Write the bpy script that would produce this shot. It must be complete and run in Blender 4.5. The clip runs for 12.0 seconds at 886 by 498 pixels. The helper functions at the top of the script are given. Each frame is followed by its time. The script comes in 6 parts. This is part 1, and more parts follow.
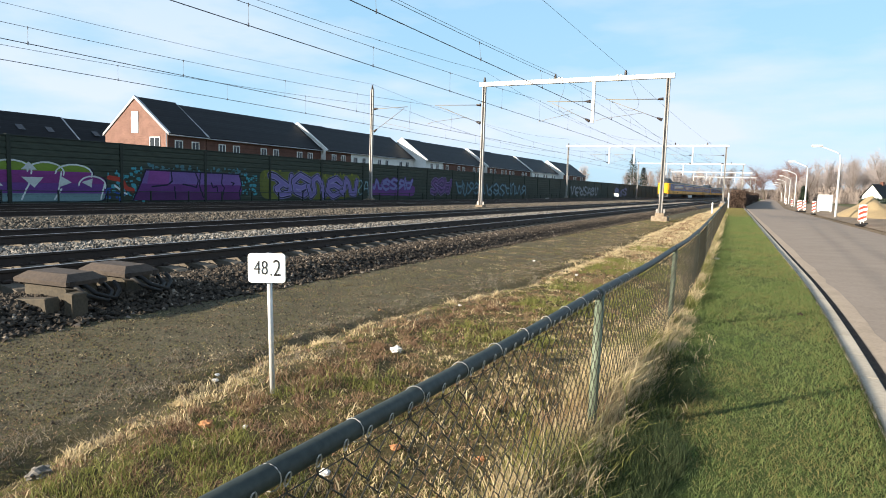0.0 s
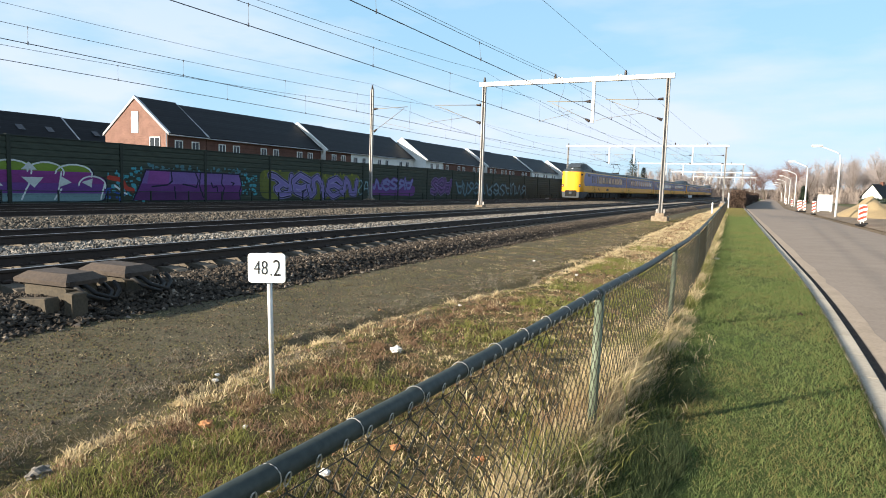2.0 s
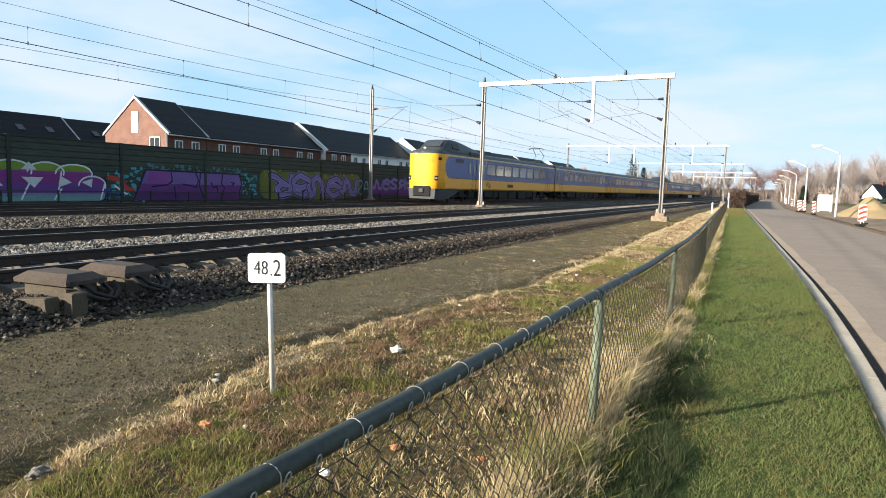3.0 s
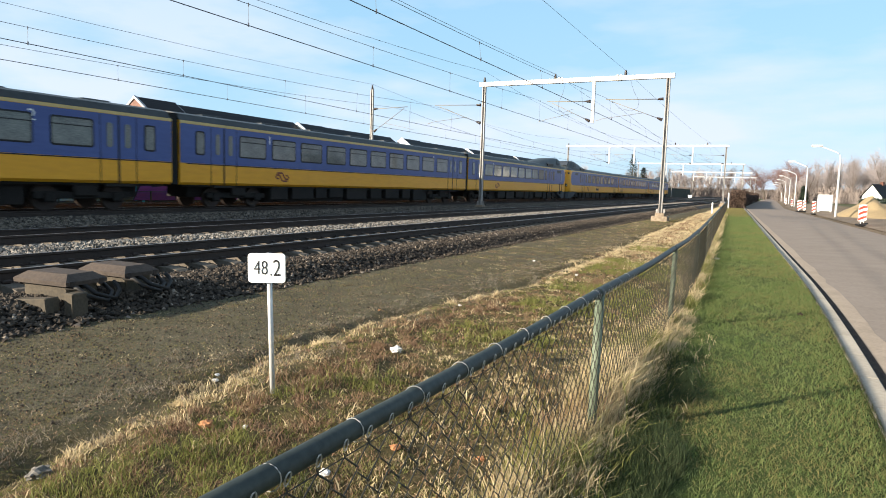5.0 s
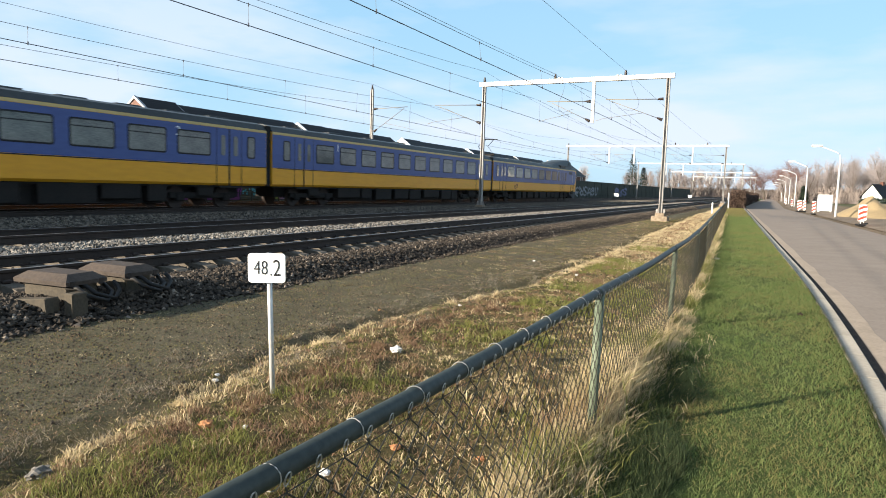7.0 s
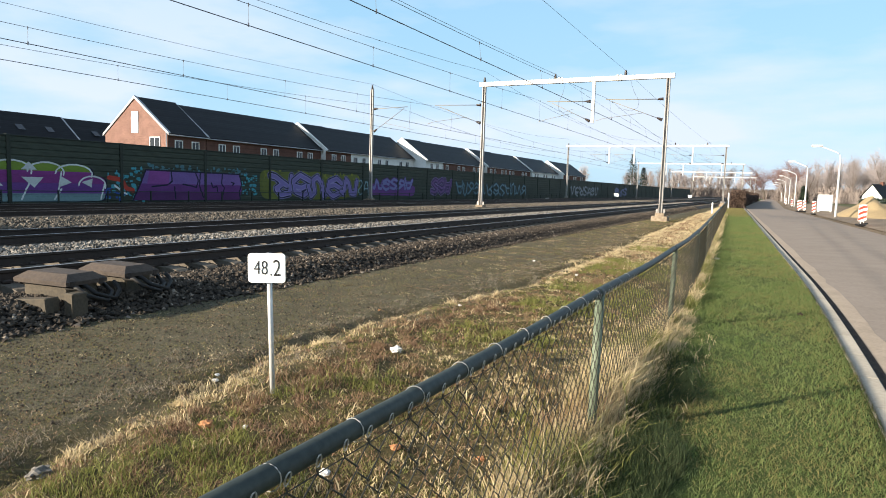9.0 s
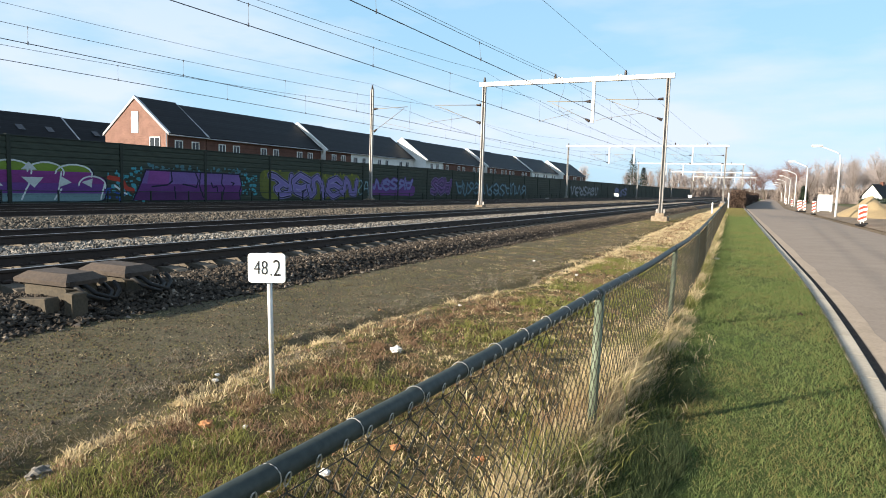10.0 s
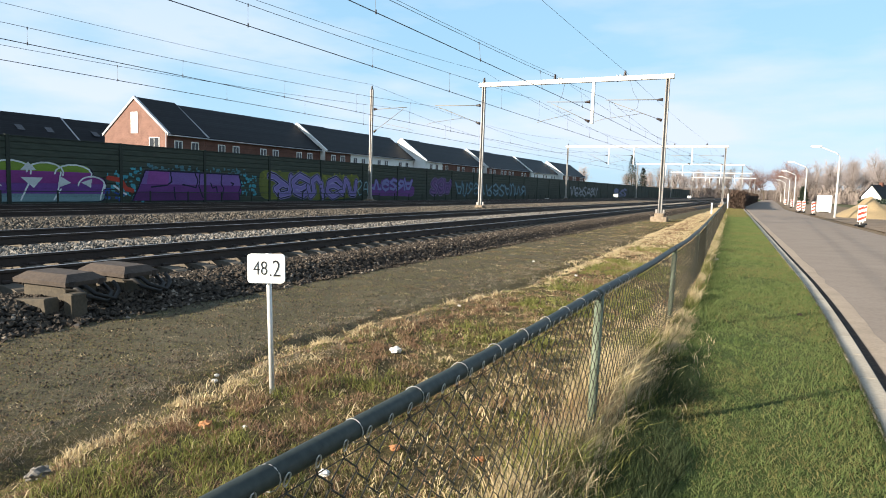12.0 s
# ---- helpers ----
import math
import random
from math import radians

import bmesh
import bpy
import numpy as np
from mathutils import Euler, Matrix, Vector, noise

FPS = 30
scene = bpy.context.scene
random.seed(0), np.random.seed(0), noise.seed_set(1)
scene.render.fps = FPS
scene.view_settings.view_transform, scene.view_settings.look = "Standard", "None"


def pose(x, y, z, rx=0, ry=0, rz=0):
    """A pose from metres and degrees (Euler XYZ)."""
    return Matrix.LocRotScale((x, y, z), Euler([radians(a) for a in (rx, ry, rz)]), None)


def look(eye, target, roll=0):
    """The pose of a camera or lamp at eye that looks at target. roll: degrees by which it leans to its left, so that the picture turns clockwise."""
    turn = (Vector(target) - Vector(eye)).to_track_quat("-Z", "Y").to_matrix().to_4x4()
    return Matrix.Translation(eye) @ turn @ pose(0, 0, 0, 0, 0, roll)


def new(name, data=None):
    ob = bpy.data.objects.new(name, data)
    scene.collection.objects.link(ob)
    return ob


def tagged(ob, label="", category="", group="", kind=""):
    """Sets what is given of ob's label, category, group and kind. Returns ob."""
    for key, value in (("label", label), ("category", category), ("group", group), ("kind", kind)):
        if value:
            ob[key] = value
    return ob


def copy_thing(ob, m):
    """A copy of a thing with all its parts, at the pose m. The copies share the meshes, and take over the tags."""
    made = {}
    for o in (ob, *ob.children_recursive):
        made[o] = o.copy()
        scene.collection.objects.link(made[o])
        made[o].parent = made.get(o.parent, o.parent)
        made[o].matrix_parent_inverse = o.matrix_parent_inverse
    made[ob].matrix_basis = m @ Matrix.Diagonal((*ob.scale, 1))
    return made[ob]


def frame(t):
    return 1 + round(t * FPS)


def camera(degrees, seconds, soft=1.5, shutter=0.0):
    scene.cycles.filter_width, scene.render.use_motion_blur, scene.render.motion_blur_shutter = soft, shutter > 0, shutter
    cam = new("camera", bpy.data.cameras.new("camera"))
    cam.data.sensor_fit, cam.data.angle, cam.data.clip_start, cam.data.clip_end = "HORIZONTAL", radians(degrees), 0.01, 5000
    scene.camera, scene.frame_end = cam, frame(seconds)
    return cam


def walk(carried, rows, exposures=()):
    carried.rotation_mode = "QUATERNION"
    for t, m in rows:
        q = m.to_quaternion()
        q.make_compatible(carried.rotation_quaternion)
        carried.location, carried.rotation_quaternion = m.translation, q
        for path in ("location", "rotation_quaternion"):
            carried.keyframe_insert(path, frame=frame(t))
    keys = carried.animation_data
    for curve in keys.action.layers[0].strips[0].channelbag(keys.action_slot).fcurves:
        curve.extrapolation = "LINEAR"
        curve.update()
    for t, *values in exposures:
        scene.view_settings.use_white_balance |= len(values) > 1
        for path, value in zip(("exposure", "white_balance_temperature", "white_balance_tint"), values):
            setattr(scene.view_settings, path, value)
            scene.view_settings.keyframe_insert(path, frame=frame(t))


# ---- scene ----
import itertools

cam = camera(69.36, 12.0, soft=0.95, shutter=0.1)
EYE = (0.0, 0.0, 1.69)


def aim(yaw, pitch, roll):
    """Camera pose: yaw to the left of +Y and pitch downwards, in degrees."""
    a, b = radians(yaw), radians(pitch)
    way = Vector((-math.sin(a) * math.cos(b), math.cos(a) * math.cos(b), -math.sin(b)))
    return look(EYE, Vector(EYE) + way * 10, roll)


STILL = aim(26.98, 5.61, 1.762)
walk(cam, [(0, STILL), (11.1, STILL), (11.5, aim(26.80, 5.70, 1.90)), (11.8, aim(26.90, 5.60, 1.80)),
           (12.0, aim(26.94, 5.57, 1.78))], exposures=[(0, 1.26), (12, 1.26)])

# ---- light ----
SUN_EL, SUN_FROM = radians(17.5), Vector((-0.60, -0.80, 0))
world = bpy.data.worlds.new("sky")
scene.world = world
world.use_nodes = True
wn, wl = world.node_tree.nodes, world.node_tree.links
wn.clear()
sky = wn.new("ShaderNodeTexSky")
sky.sky_type, sky.sun_disc = "NISHITA", False
sky.sun_elevation, sky.sun_rotation = SUN_EL, math.pi + 0.6435
sky.air_density, sky.dust_density, sky.ozone_density = 1.0, 0.6, 1.5
wc = wn.new("ShaderNodeTexCoord")
wm = wn.new("ShaderNodeMapping")
wm.inputs["Scale"].default_value = (1.0, 1.4, 4.5)
wm.inputs["Location"].default_value = (0.55, 0.2, 0.0)
wm.inputs["Rotation"].default_value = (0.15, 0.25, 0.4)
wno = wn.new("ShaderNodeTexNoise")
wno.inputs["Scale"].default_value, wno.inputs["Detail"].default_value = 2.3, 9
wno.inputs["Roughness"].default_value = 0.52
wr = wn.new("ShaderNodeValToRGB")
wr.color_ramp.elements[0].position, wr.color_ramp.elements[1].position = 0.40, 0.61
wr.color_ramp.elements[0].color = (0.28, 0.28, 0.28, 1)
wr.color_ramp.elements[1].color = (0.88, 0.88, 0.88, 1)
wx = wn.new("ShaderNodeMix")
wx.data_type = "RGBA"
wx.inputs["B"].default_value = (5.6, 6.15, 7.2, 1)
wb = wn.new("ShaderNodeBackground")
wb.inputs["Strength"].default_value = 0.064
wo = wn.new("ShaderNodeOutputWorld")
wl.new(wc.outputs["Generated"], wm.inputs["Vector"])
wl.new(wm.outputs["Vector"], wno.inputs["Vector"])
wl.new(wno.outputs["Fac"], wr.inputs["Fac"])

wh = wn.new("ShaderNodeMix")
wh.data_type = "RGBA"
wh.inputs["B"].default_value = (2.0, 5.1, 7.5, 1)
wz = wn.new("ShaderNodeSeparateXYZ")
wf = wn.new("ShaderNodeMapRange")
wf.inputs["From Min"].default_value, wf.inputs["From Max"].default_value = 0.25, 0.75
wf.inputs["To Min"].default_value, wf.inputs["To Max"].default_value = 0.68, 0.12
wl.new(wc.outputs["Generated"], wz.inputs["Vector"])
wl.new(wz.outputs["Z"], wf.inputs["Value"])
wl.new(wf.outputs["Result"], wh.inputs["Factor"])
wt = wn.new("ShaderNodeMath")
wt.operation = "MULTIPLY"
wg = wn.new("ShaderNodeMapRange")
wg.inputs["From Min"].default_value, wg.inputs["From Max"].default_value = 0.08, 0.42
wg.inputs["To Min"].default_value, wg.inputs["To Max"].default_value = 1.05, 0.5
wl.new(wz.outputs["Z"], wg.inputs["Value"])
wl.new(wg.outputs["Result"], wt.inputs[0])
wl.new(wr.outputs["Color"], wt.inputs[1])
wl.new(sky.outputs["Color"], wh.inputs["A"])
wl.new(wh.outputs["Result"], wx.inputs["A"])
wl.new(wt.outputs["Value"], wx.inputs["Factor"])
wl.new(wx.outputs["Result"], wb.inputs["Color"])
wl.new(wb.outputs["Background"], wo.inputs["Surface"])
sun_data = bpy.data.lights.new("sun", "SUN")
sun_data.energy, sun_data.angle, sun_data.color = 5.0, radians(0.6), (1.0, 0.89, 0.73)
sun = new("sun", sun_data)
sun_way = -SUN_FROM * math.cos(SUN_EL) + Vector((0, 0, -math.sin(SUN_EL)))
sun.matrix_world = look((-60, -80, 40), Vector((-60, -80, 40)) + sun_way)

# ---- materials ----


def mat(name, colour, colour2=None, rough=0.7, scale=6.0, bump=0.0, bump_scale=None, metal=0.0, island=False,
        stretch=(1, 1, 1), spec=0.3, obj_random=0.0, thin=0.0):
    """Two-scale procedural surface: large stains and fine grain mixed between two colours."""
    m = bpy.data.materials.new(name)
    m.use_nodes = True
    n, l = m.node_tree.nodes, m.node_tree.links
    b = n["Principled BSDF"]
    b.inputs["Roughness"].default_value, b.inputs["Metallic"].default_value = rough, metal
    b.inputs["Specular IOR Level"].default_value = spec
    c2 = colour2 or tuple(c * 0.7 for c in colour)
    tc, mp = n.new("ShaderNodeNewGeometry"), n.new("ShaderNodeMapping")
    tc2 = n.new("ShaderNodeTexCoord")
    mp.inputs["Scale"].default_value = stretch
    l.new(tc2.outputs["Object"], mp.inputs["Vector"])
    big, fine = n.new("ShaderNodeTexNoise"), n.new("ShaderNodeTexNoise")
    big.inputs["Scale"].default_value, big.inputs["Detail"].default_value = scale * 0.22, 4
    fine.inputs["Scale"].default_value, fine.inputs["Detail"].default_value = scale * 3, 6
    for t in (big, fine):
        l.new(mp.outputs["Vector"], t.inputs["Vector"])
    add = n.new("ShaderNodeMath")
    add.operation = "ADD"
    l.new(big.outputs["Fac"], add.inputs[0])
    l.new(fine.outputs["Fac"], add.inputs[1])
    rng = n.new("ShaderNodeMapRange")
    rng.inputs["From Min"].default_value, rng.inputs["From Max"].default_value = 0.72, 1.28
    l.new(add.outputs["Value"], rng.inputs["Value"])
    fac = rng.outputs["Result"]
    if island or obj_random:
        mixf = n.new("ShaderNodeMix")
        mixf.inputs["Factor"].default_value = (0.42 if thin else 0.65) if island else obj_random
        l.new(fac, mixf.inputs["A"])
        if island:
            l.new(tc.outputs["Random Per Island"], mixf.inputs["B"])
        else:
            oi = n.new("ShaderNodeObjectInfo")
            l.new(oi.outputs["Random"], mixf.inputs["B"])
        fac = mixf.outputs["Result"]
    mix = n.new("ShaderNodeMix")
    mix.data_type = "RGBA"
    mix.inputs["A"].default_value, mix.inputs["B"].default_value = (*colour, 1), (*c2, 1)
    l.new(fac, mix.inputs["Factor"])
    l.new(mix.outputs["Result"], b.inputs["Base Color"])
    if bump:
        bp = n.new("ShaderNodeBump")
        bp.inputs["Strength"].default_value, bp.inputs["Distance"].default_value = 1.0, bump
        bn = fine
        if bump_scale:
            bn = n.new("ShaderNodeTexNoise")
            bn.inputs["Scale"].default_value, bn.inputs["Detail"].default_value = bump_scale, 5
            l.new(mp.outputs["Vector"], bn.inputs["Vector"])
        l.new(bn.outputs["Fac"], bp.inputs["Height"])
        l.new(bp.outputs["Normal"], b.inputs["Normal"])
    if thin:
        # light shines through thin blades
        tr, ms = n.new("ShaderNodeBsdfTranslucent"), n.new("ShaderNodeMixShader")
        l.new(mix.outputs["Result"], tr.inputs["Color"])
        ms.inputs["Fac"].default_value = thin
        l.new(b.outputs["BSDF"], ms.inputs[1])
        l.new(tr.outputs["BSDF"], ms.inputs[2])
        l.new(ms.outputs["Shader"], n["Material Output"].inputs["Surface"])
    return m


def banded(name, colour, mortar, pitch, gap=0.12, rough=0.85, axis="Z", bump=0.01):
    """Courses of brick or roof tile: rows along one axis with a darker joint."""
    m = mat(name, colour, tuple(c * 0.6 for c in colour), rough, 5.0)
    n, l = m.node_tree.nodes, m.node_tree.links
    b = n["Principled BSDF"]
    tc = n.new("ShaderNodeTexCoord")
    br = n.new("ShaderNodeTexBrick")
    mp = n.new("ShaderNodeMapping")
    mp.inputs["Rotation"].default_value = (radians(90), 0, radians(90)) if axis == "X" else (radians(90), 0, 0)
    br.inputs["Scale"].default_value = 1.0
    br.inputs["Brick Width"].default_value, br.inputs["Row Height"].default_value = pitch[0], pitch[1]
    br.inputs["Mortar Size"].default_value = pitch[1] * gap
    br.inputs["Color1"].default_value, br.inputs["Color2"].default_value = (1, 1, 1, 1), (0.72, 0.72, 0.72, 1)
    br.inputs["Mortar"].default_value = (*mortar, 1)
    l.new(tc.outputs["Object"], mp.inputs["Vector"])
    l.new(mp.outputs["Vector"], br.inputs["Vector"])
    src = b.inputs["Base Color"].links[0].from_socket
    mx = n.new("ShaderNodeMix")
    mx.data_type, mx.blend_type = "RGBA", "MULTIPLY"
    mx.inputs["Factor"].default_value = 1
    l.new(src, mx.inputs["A"])
    l.new(br.outputs["Color"], mx.inputs["B"])
    l.new(mx.outputs["Result"], b.inputs["Base Color"])
    return m


M = {}
M["rail"] = mat("rail_steel", (0.050, 0.035, 0.028), (0.030, 0.022, 0.018), 0.65, 8, 0.002)
M["railtop"] = mat("rail_running_surface", (0.30, 0.27, 0.25), (0.2, 0.17, 0.15), 0.38, 4, metal=0.8, stretch=(1, 0.05, 1))
M["sleeper"] = mat("sleeper_concrete", (0.150, 0.126, 0.098), (0.085, 0.070, 0.054), 0.9, 9, 0.004, obj_random=0.4)
# bed almost black: shade in the gaps between stones is in its colour
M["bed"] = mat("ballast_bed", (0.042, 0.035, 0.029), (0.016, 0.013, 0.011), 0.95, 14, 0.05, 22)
# wide pale-to-black spread puts lit facets and shaded gaps into the stone tones
M["stone"] = mat("ballast_stone", (0.36, 0.325, 0.28), (0.010, 0.009, 0.008), 0.9, 20, island=True)
# pale stones stand for sunlit facets on the slope
M["stonepale"] = mat("ballast_stone_sunlit_tone", (0.29, 0.245, 0.195), (0.12, 0.09, 0.07), 0.85, 20, island=True)
M["stonemid"] = mat("ballast_stone_brown", (0.21, 0.178, 0.14), (0.004, 0.0035, 0.003), 0.9, 20, island=True)
# rusty stones, darkened further for the shadow around the trackside boxes
M["stonedark"] = mat("ballast_stone_rusty_shaded", (0.100, 0.078, 0.058), (0.006, 0.005, 0.004), 0.9, 20, island=True)
M["galv"] = mat("galvanised_steel", (0.66, 0.65, 0.62), (0.50, 0.49, 0.46), 0.5, 7, metal=0.35)
M["mast"] = mat("weathered_mast_steel", (0.40, 0.385, 0.365), (0.22, 0.20, 0.18), 0.5, 5, metal=0.3, stretch=(1, 1, 0.25))
M["concrete"] = mat("concrete", (0.30, 0.26, 0.205), (0.19, 0.165, 0.13), 0.9, 7, 0.006)
M["arm"] = mat("weathered_arm_tube", (0.26, 0.235, 0.19), (0.17, 0.15, 0.12), 0.6, 8)
# pale pane colour: the sky's reflection in the gable window, painted on
M["skypane"] = mat("pane_sky_reflection", (0.46, 0.45, 0.43), (0.30, 0.30, 0.30), 0.4, 1.5)
M["insulator"] = mat("brown_insulator", (0.035, 0.022, 0.018), None, 0.35, 10)
M["wire"] = mat("copper_wire", (0.11, 0.115, 0.13), (0.07, 0.075, 0.085), 0.6, 3)
M["fence"] = mat("dark_green_coated_pipe", (0.048, 0.058, 0.050), (0.022, 0.029, 0.026), 0.55, 14, 0.0008)
M["post"] = mat("pale_green_post", (0.17, 0.20, 0.135), (0.085, 0.105, 0.072), 0.55, 12, 0.001)
M["link"] = mat("chain_link_wire", (0.055, 0.052, 0.04), (0.03, 0.03, 0.024), 0.6, 30)
M["tie"] = mat("tie_wire", (0.55, 0.53, 0.48), (0.35, 0.33, 0.3), 0.4, 20, metal=0.5)
M["footing"] = mat("weathered_footing", (0.34, 0.27, 0.19), (0.16, 0.12, 0.085), 0.92, 3, 0.004)
M["kerb"] = mat("kerb_concrete", (0.52, 0.455, 0.365), (0.34, 0.295, 0.235), 0.95, 8, 0.003, obj_random=0.4, spec=0.08)
M["asphalt"] = mat("asphalt", (0.272, 0.225, 0.186), (0.222, 0.181, 0.148), 0.95, 5, 0.0015, 90, spec=0.12)
M["dust"] = mat("sandy_road_dust", (0.40, 0.32, 0.245), (0.29, 0.235, 0.18), 0.95, 9, 0.003, 60, spec=0.1)
M["gutter"] = mat("dark_gutter", (0.085, 0.062, 0.047), (0.022, 0.018, 0.015), 0.85, 8, 0.003, spec=0.08)
M["dirt"] = mat("trampled_roadside_soil", (0.25, 0.185, 0.125), (0.14, 0.10, 0.066), 0.95, 4, 0.03, 6)
M["sand"] = mat("sand", (0.33, 0.245, 0.135), (0.24, 0.18, 0.10), 0.95, 3, 0.05, 4)
M["white"] = mat("white_paint", (0.82, 0.82, 0.80), (0.70, 0.70, 0.67), 0.45, 5)
M["signwhite"] = mat("sign_white", (0.88, 0.88, 0.86), (0.80, 0.80, 0.77), 0.4, 5)
M["black"] = mat("black_paint", (0.014, 0.014, 0.015), None, 0.6, 8)
M["red"] = mat("red_reflective", (0.62, 0.06, 0.03), (0.5, 0.05, 0.03), 0.5, 5)
M["lampgrey"] = mat("lamp_post_coating", (0.62, 0.62, 0.61), (0.5, 0.5, 0.49), 0.5, 3)
M["wall"] = mat("noise_wall_cassette", (0.052, 0.064, 0.046), (0.030, 0.038, 0.028), 0.75, 2.2, stretch=(1, 0.3, 1.5))
M["wallpost"] = mat("noise_wall_post", (0.034, 0.041, 0.03), (0.019, 0.025, 0.019), 0.7, 3)
M["brick"] = banded("red_brick", (0.26, 0.140, 0.108), (1.25, 1.3, 1.3), (0.22, 0.066), 0.16, axis="Y")
M["brickside"] = banded("brown_brick", (0.16, 0.075, 0.055), (1.2, 1.2, 1.2), (0.22, 0.066), 0.16, axis="X")
M["render_white"] = mat("white_render", (0.80, 0.79, 0.76), (0.68, 0.67, 0.64), 0.8, 3)
M["roof"] = banded("slate_roof_tiles", (0.016, 0.018, 0.022), (0.45, 0.45, 0.45), (0.30, 0.33), 0.10, 0.55, axis="X")
M["roof"].node_tree.nodes["Principled BSDF"].inputs["Specular IOR Level"].default_value = 0.12
M["verge_trim"] = mat("zinc_verge", (0.40, 0.41, 0.43), (0.3, 0.31, 0.33), 0.5, 4)
M["frame"] = mat("window_frame", (0.80, 0.80, 0.78), None, 0.5, 4)
M["pane"] = mat("window_pane", (0.055, 0.065, 0.075), (0.035, 0.04, 0.05), 0.08, 2)
M["yellow"] = mat("train_yellow", (0.82, 0.385, 0.022), (0.72, 0.325, 0.020), 0.36, 1.2, stretch=(1, 0.4, 2))
M["blue"] = mat("train_blue", (0.075, 0.115, 0.30), (0.058, 0.090, 0.25), 0.38, 1.2, stretch=(1, 0.4, 2))
M["trainroof"] = mat("train_roof_grey", (0.052, 0.060, 0.062), (0.030, 0.035, 0.036), 0.5, 2.0)
M["under"] = mat("underframe", (0.022, 0.018, 0.015), (0.01, 0.009, 0.008), 0.8, 5)
M["skirt"] = mat("nose_skirt_grey", (0.055, 0.063, 0.07), (0.035, 0.04, 0.045), 0.6, 3)
M["trainglass"] = mat("train_glass", (0.20, 0.20, 0.18), (0.085, 0.09, 0.085), 0.08, 4, stretch=(1, 1, 2), spec=0.5)
M["cream"] = mat("train_cream_line", (0.66, 0.50, 0.20), (0.56, 0.42, 0.17), 0.4, 2)
M["emblem"] = mat("emblem_brown_red", (0.20, 0.045, 0.025), (0.14, 0.03, 0.02), 0.5, 4)
M["lampglass"] = mat("lamp_glass", (0.5, 0.5, 0.47), (0.3, 0.3, 0.28), 0.15, 8)
M["pole_pale"] = mat("pale_door_rail", (0.55, 0.53, 0.50), (0.4, 0.39, 0.36), 0.4, 6)
M["seal"] = mat("window_seal", (0.012, 0.012, 0.014), None, 0.5, 5)
M["rubber"] = mat("gangway_rubber", (0.01, 0.01, 0.01), None, 0.8, 5)
M["boxlid"] = mat("brown_polyester_lid", (0.088, 0.066, 0.051), (0.045, 0.034, 0.027), 0.75, 9, 0.003)
# box bodies darkened for the shadow that lies around them
M["boxbody"] = mat("shaded_box_body", (0.100, 0.080, 0.055), (0.052, 0.043, 0.031), 0.8, 9, 0.003)
M["cable"] = mat("black_cable", (0.02, 0.018, 0.016), None, 0.6, 10)
M["bladegreen"] = mat("lawn_blades", (0.068, 0.125, 0.032), (0.225, 0.245, 0.092), 0.75, 11, island=True, spec=0.2, thin=0.3)
M["bladeolive"] = mat("olive_grass_blades", (0.28, 0.28, 0.085), (0.10, 0.105, 0.028), 0.8, 11, island=True, spec=0.2, thin=0.3)
M["bladedry"] = mat("dry_grass_blades", (0.74, 0.61, 0.38), (0.43, 0.33, 0.185), 0.8, 11, island=True, spec=0.2, thin=0.3)
M["bladerust"] = mat("rusty_grass_blades", (0.37, 0.235, 0.145), (0.13, 0.082, 0.05), 0.8, 11, island=True, spec=0.2, thin=0.3)
# near-black green carries the shadow beside the fence; the dark moss shares it
M["bladedark"] = mat("lawn_shade_and_moss_blades", (0.027, 0.047, 0.018), (0.056, 0.070, 0.030), 0.75, 11, island=True, spec=0.2, thin=0.1)
M["scrub"] = mat("scrub_twigs", (0.27, 0.225, 0.20), (0.17, 0.14, 0.125), 0.95, 3, island=True)
M["bladegrey"] = mat("grey_dead_stems", (0.36, 0.30, 0.225), (0.13, 0.105, 0.075), 0.85, 11, island=True, spec=0.2, thin=0.2)
M["blademix"] = mat("mixed_grass_blades", (0.30, 0.255, 0.105), (0.105, 0.095, 0.034), 0.8, 11, island=True, spec=0.2, thin=0.3)
# far trees: twig colour paled and greyed to stand for haze
M["twig"] = mat("hazy_bare_twigs", (0.38, 0.325, 0.31), (0.27, 0.235, 0.225), 0.9, 3, island=True)
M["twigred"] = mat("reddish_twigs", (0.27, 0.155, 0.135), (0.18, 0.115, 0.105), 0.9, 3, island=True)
M["bark"] = mat("bark", (0.17, 0.135, 0.10), (0.10, 0.08, 0.06), 0.95, 8)
M["needle"] = mat("conifer_foliage", (0.045, 0.065, 0.040), (0.025, 0.038, 0.026), 0.85, 3, island=True)
M["hedge"] = mat("hedge_leaves", (0.115, 0.075, 0.055), (0.055, 0.037, 0.028), 0.85, 3, island=True)
M["paper"] = mat("litter_paper", (0.8, 0.78, 0.74), (0.65, 0.62, 0.58), 0.8, 9)
M["leaf"] = mat("fallen_leaf", (0.50, 0.23, 0.10), (0.36, 0.16, 0.07), 0.8, 9)


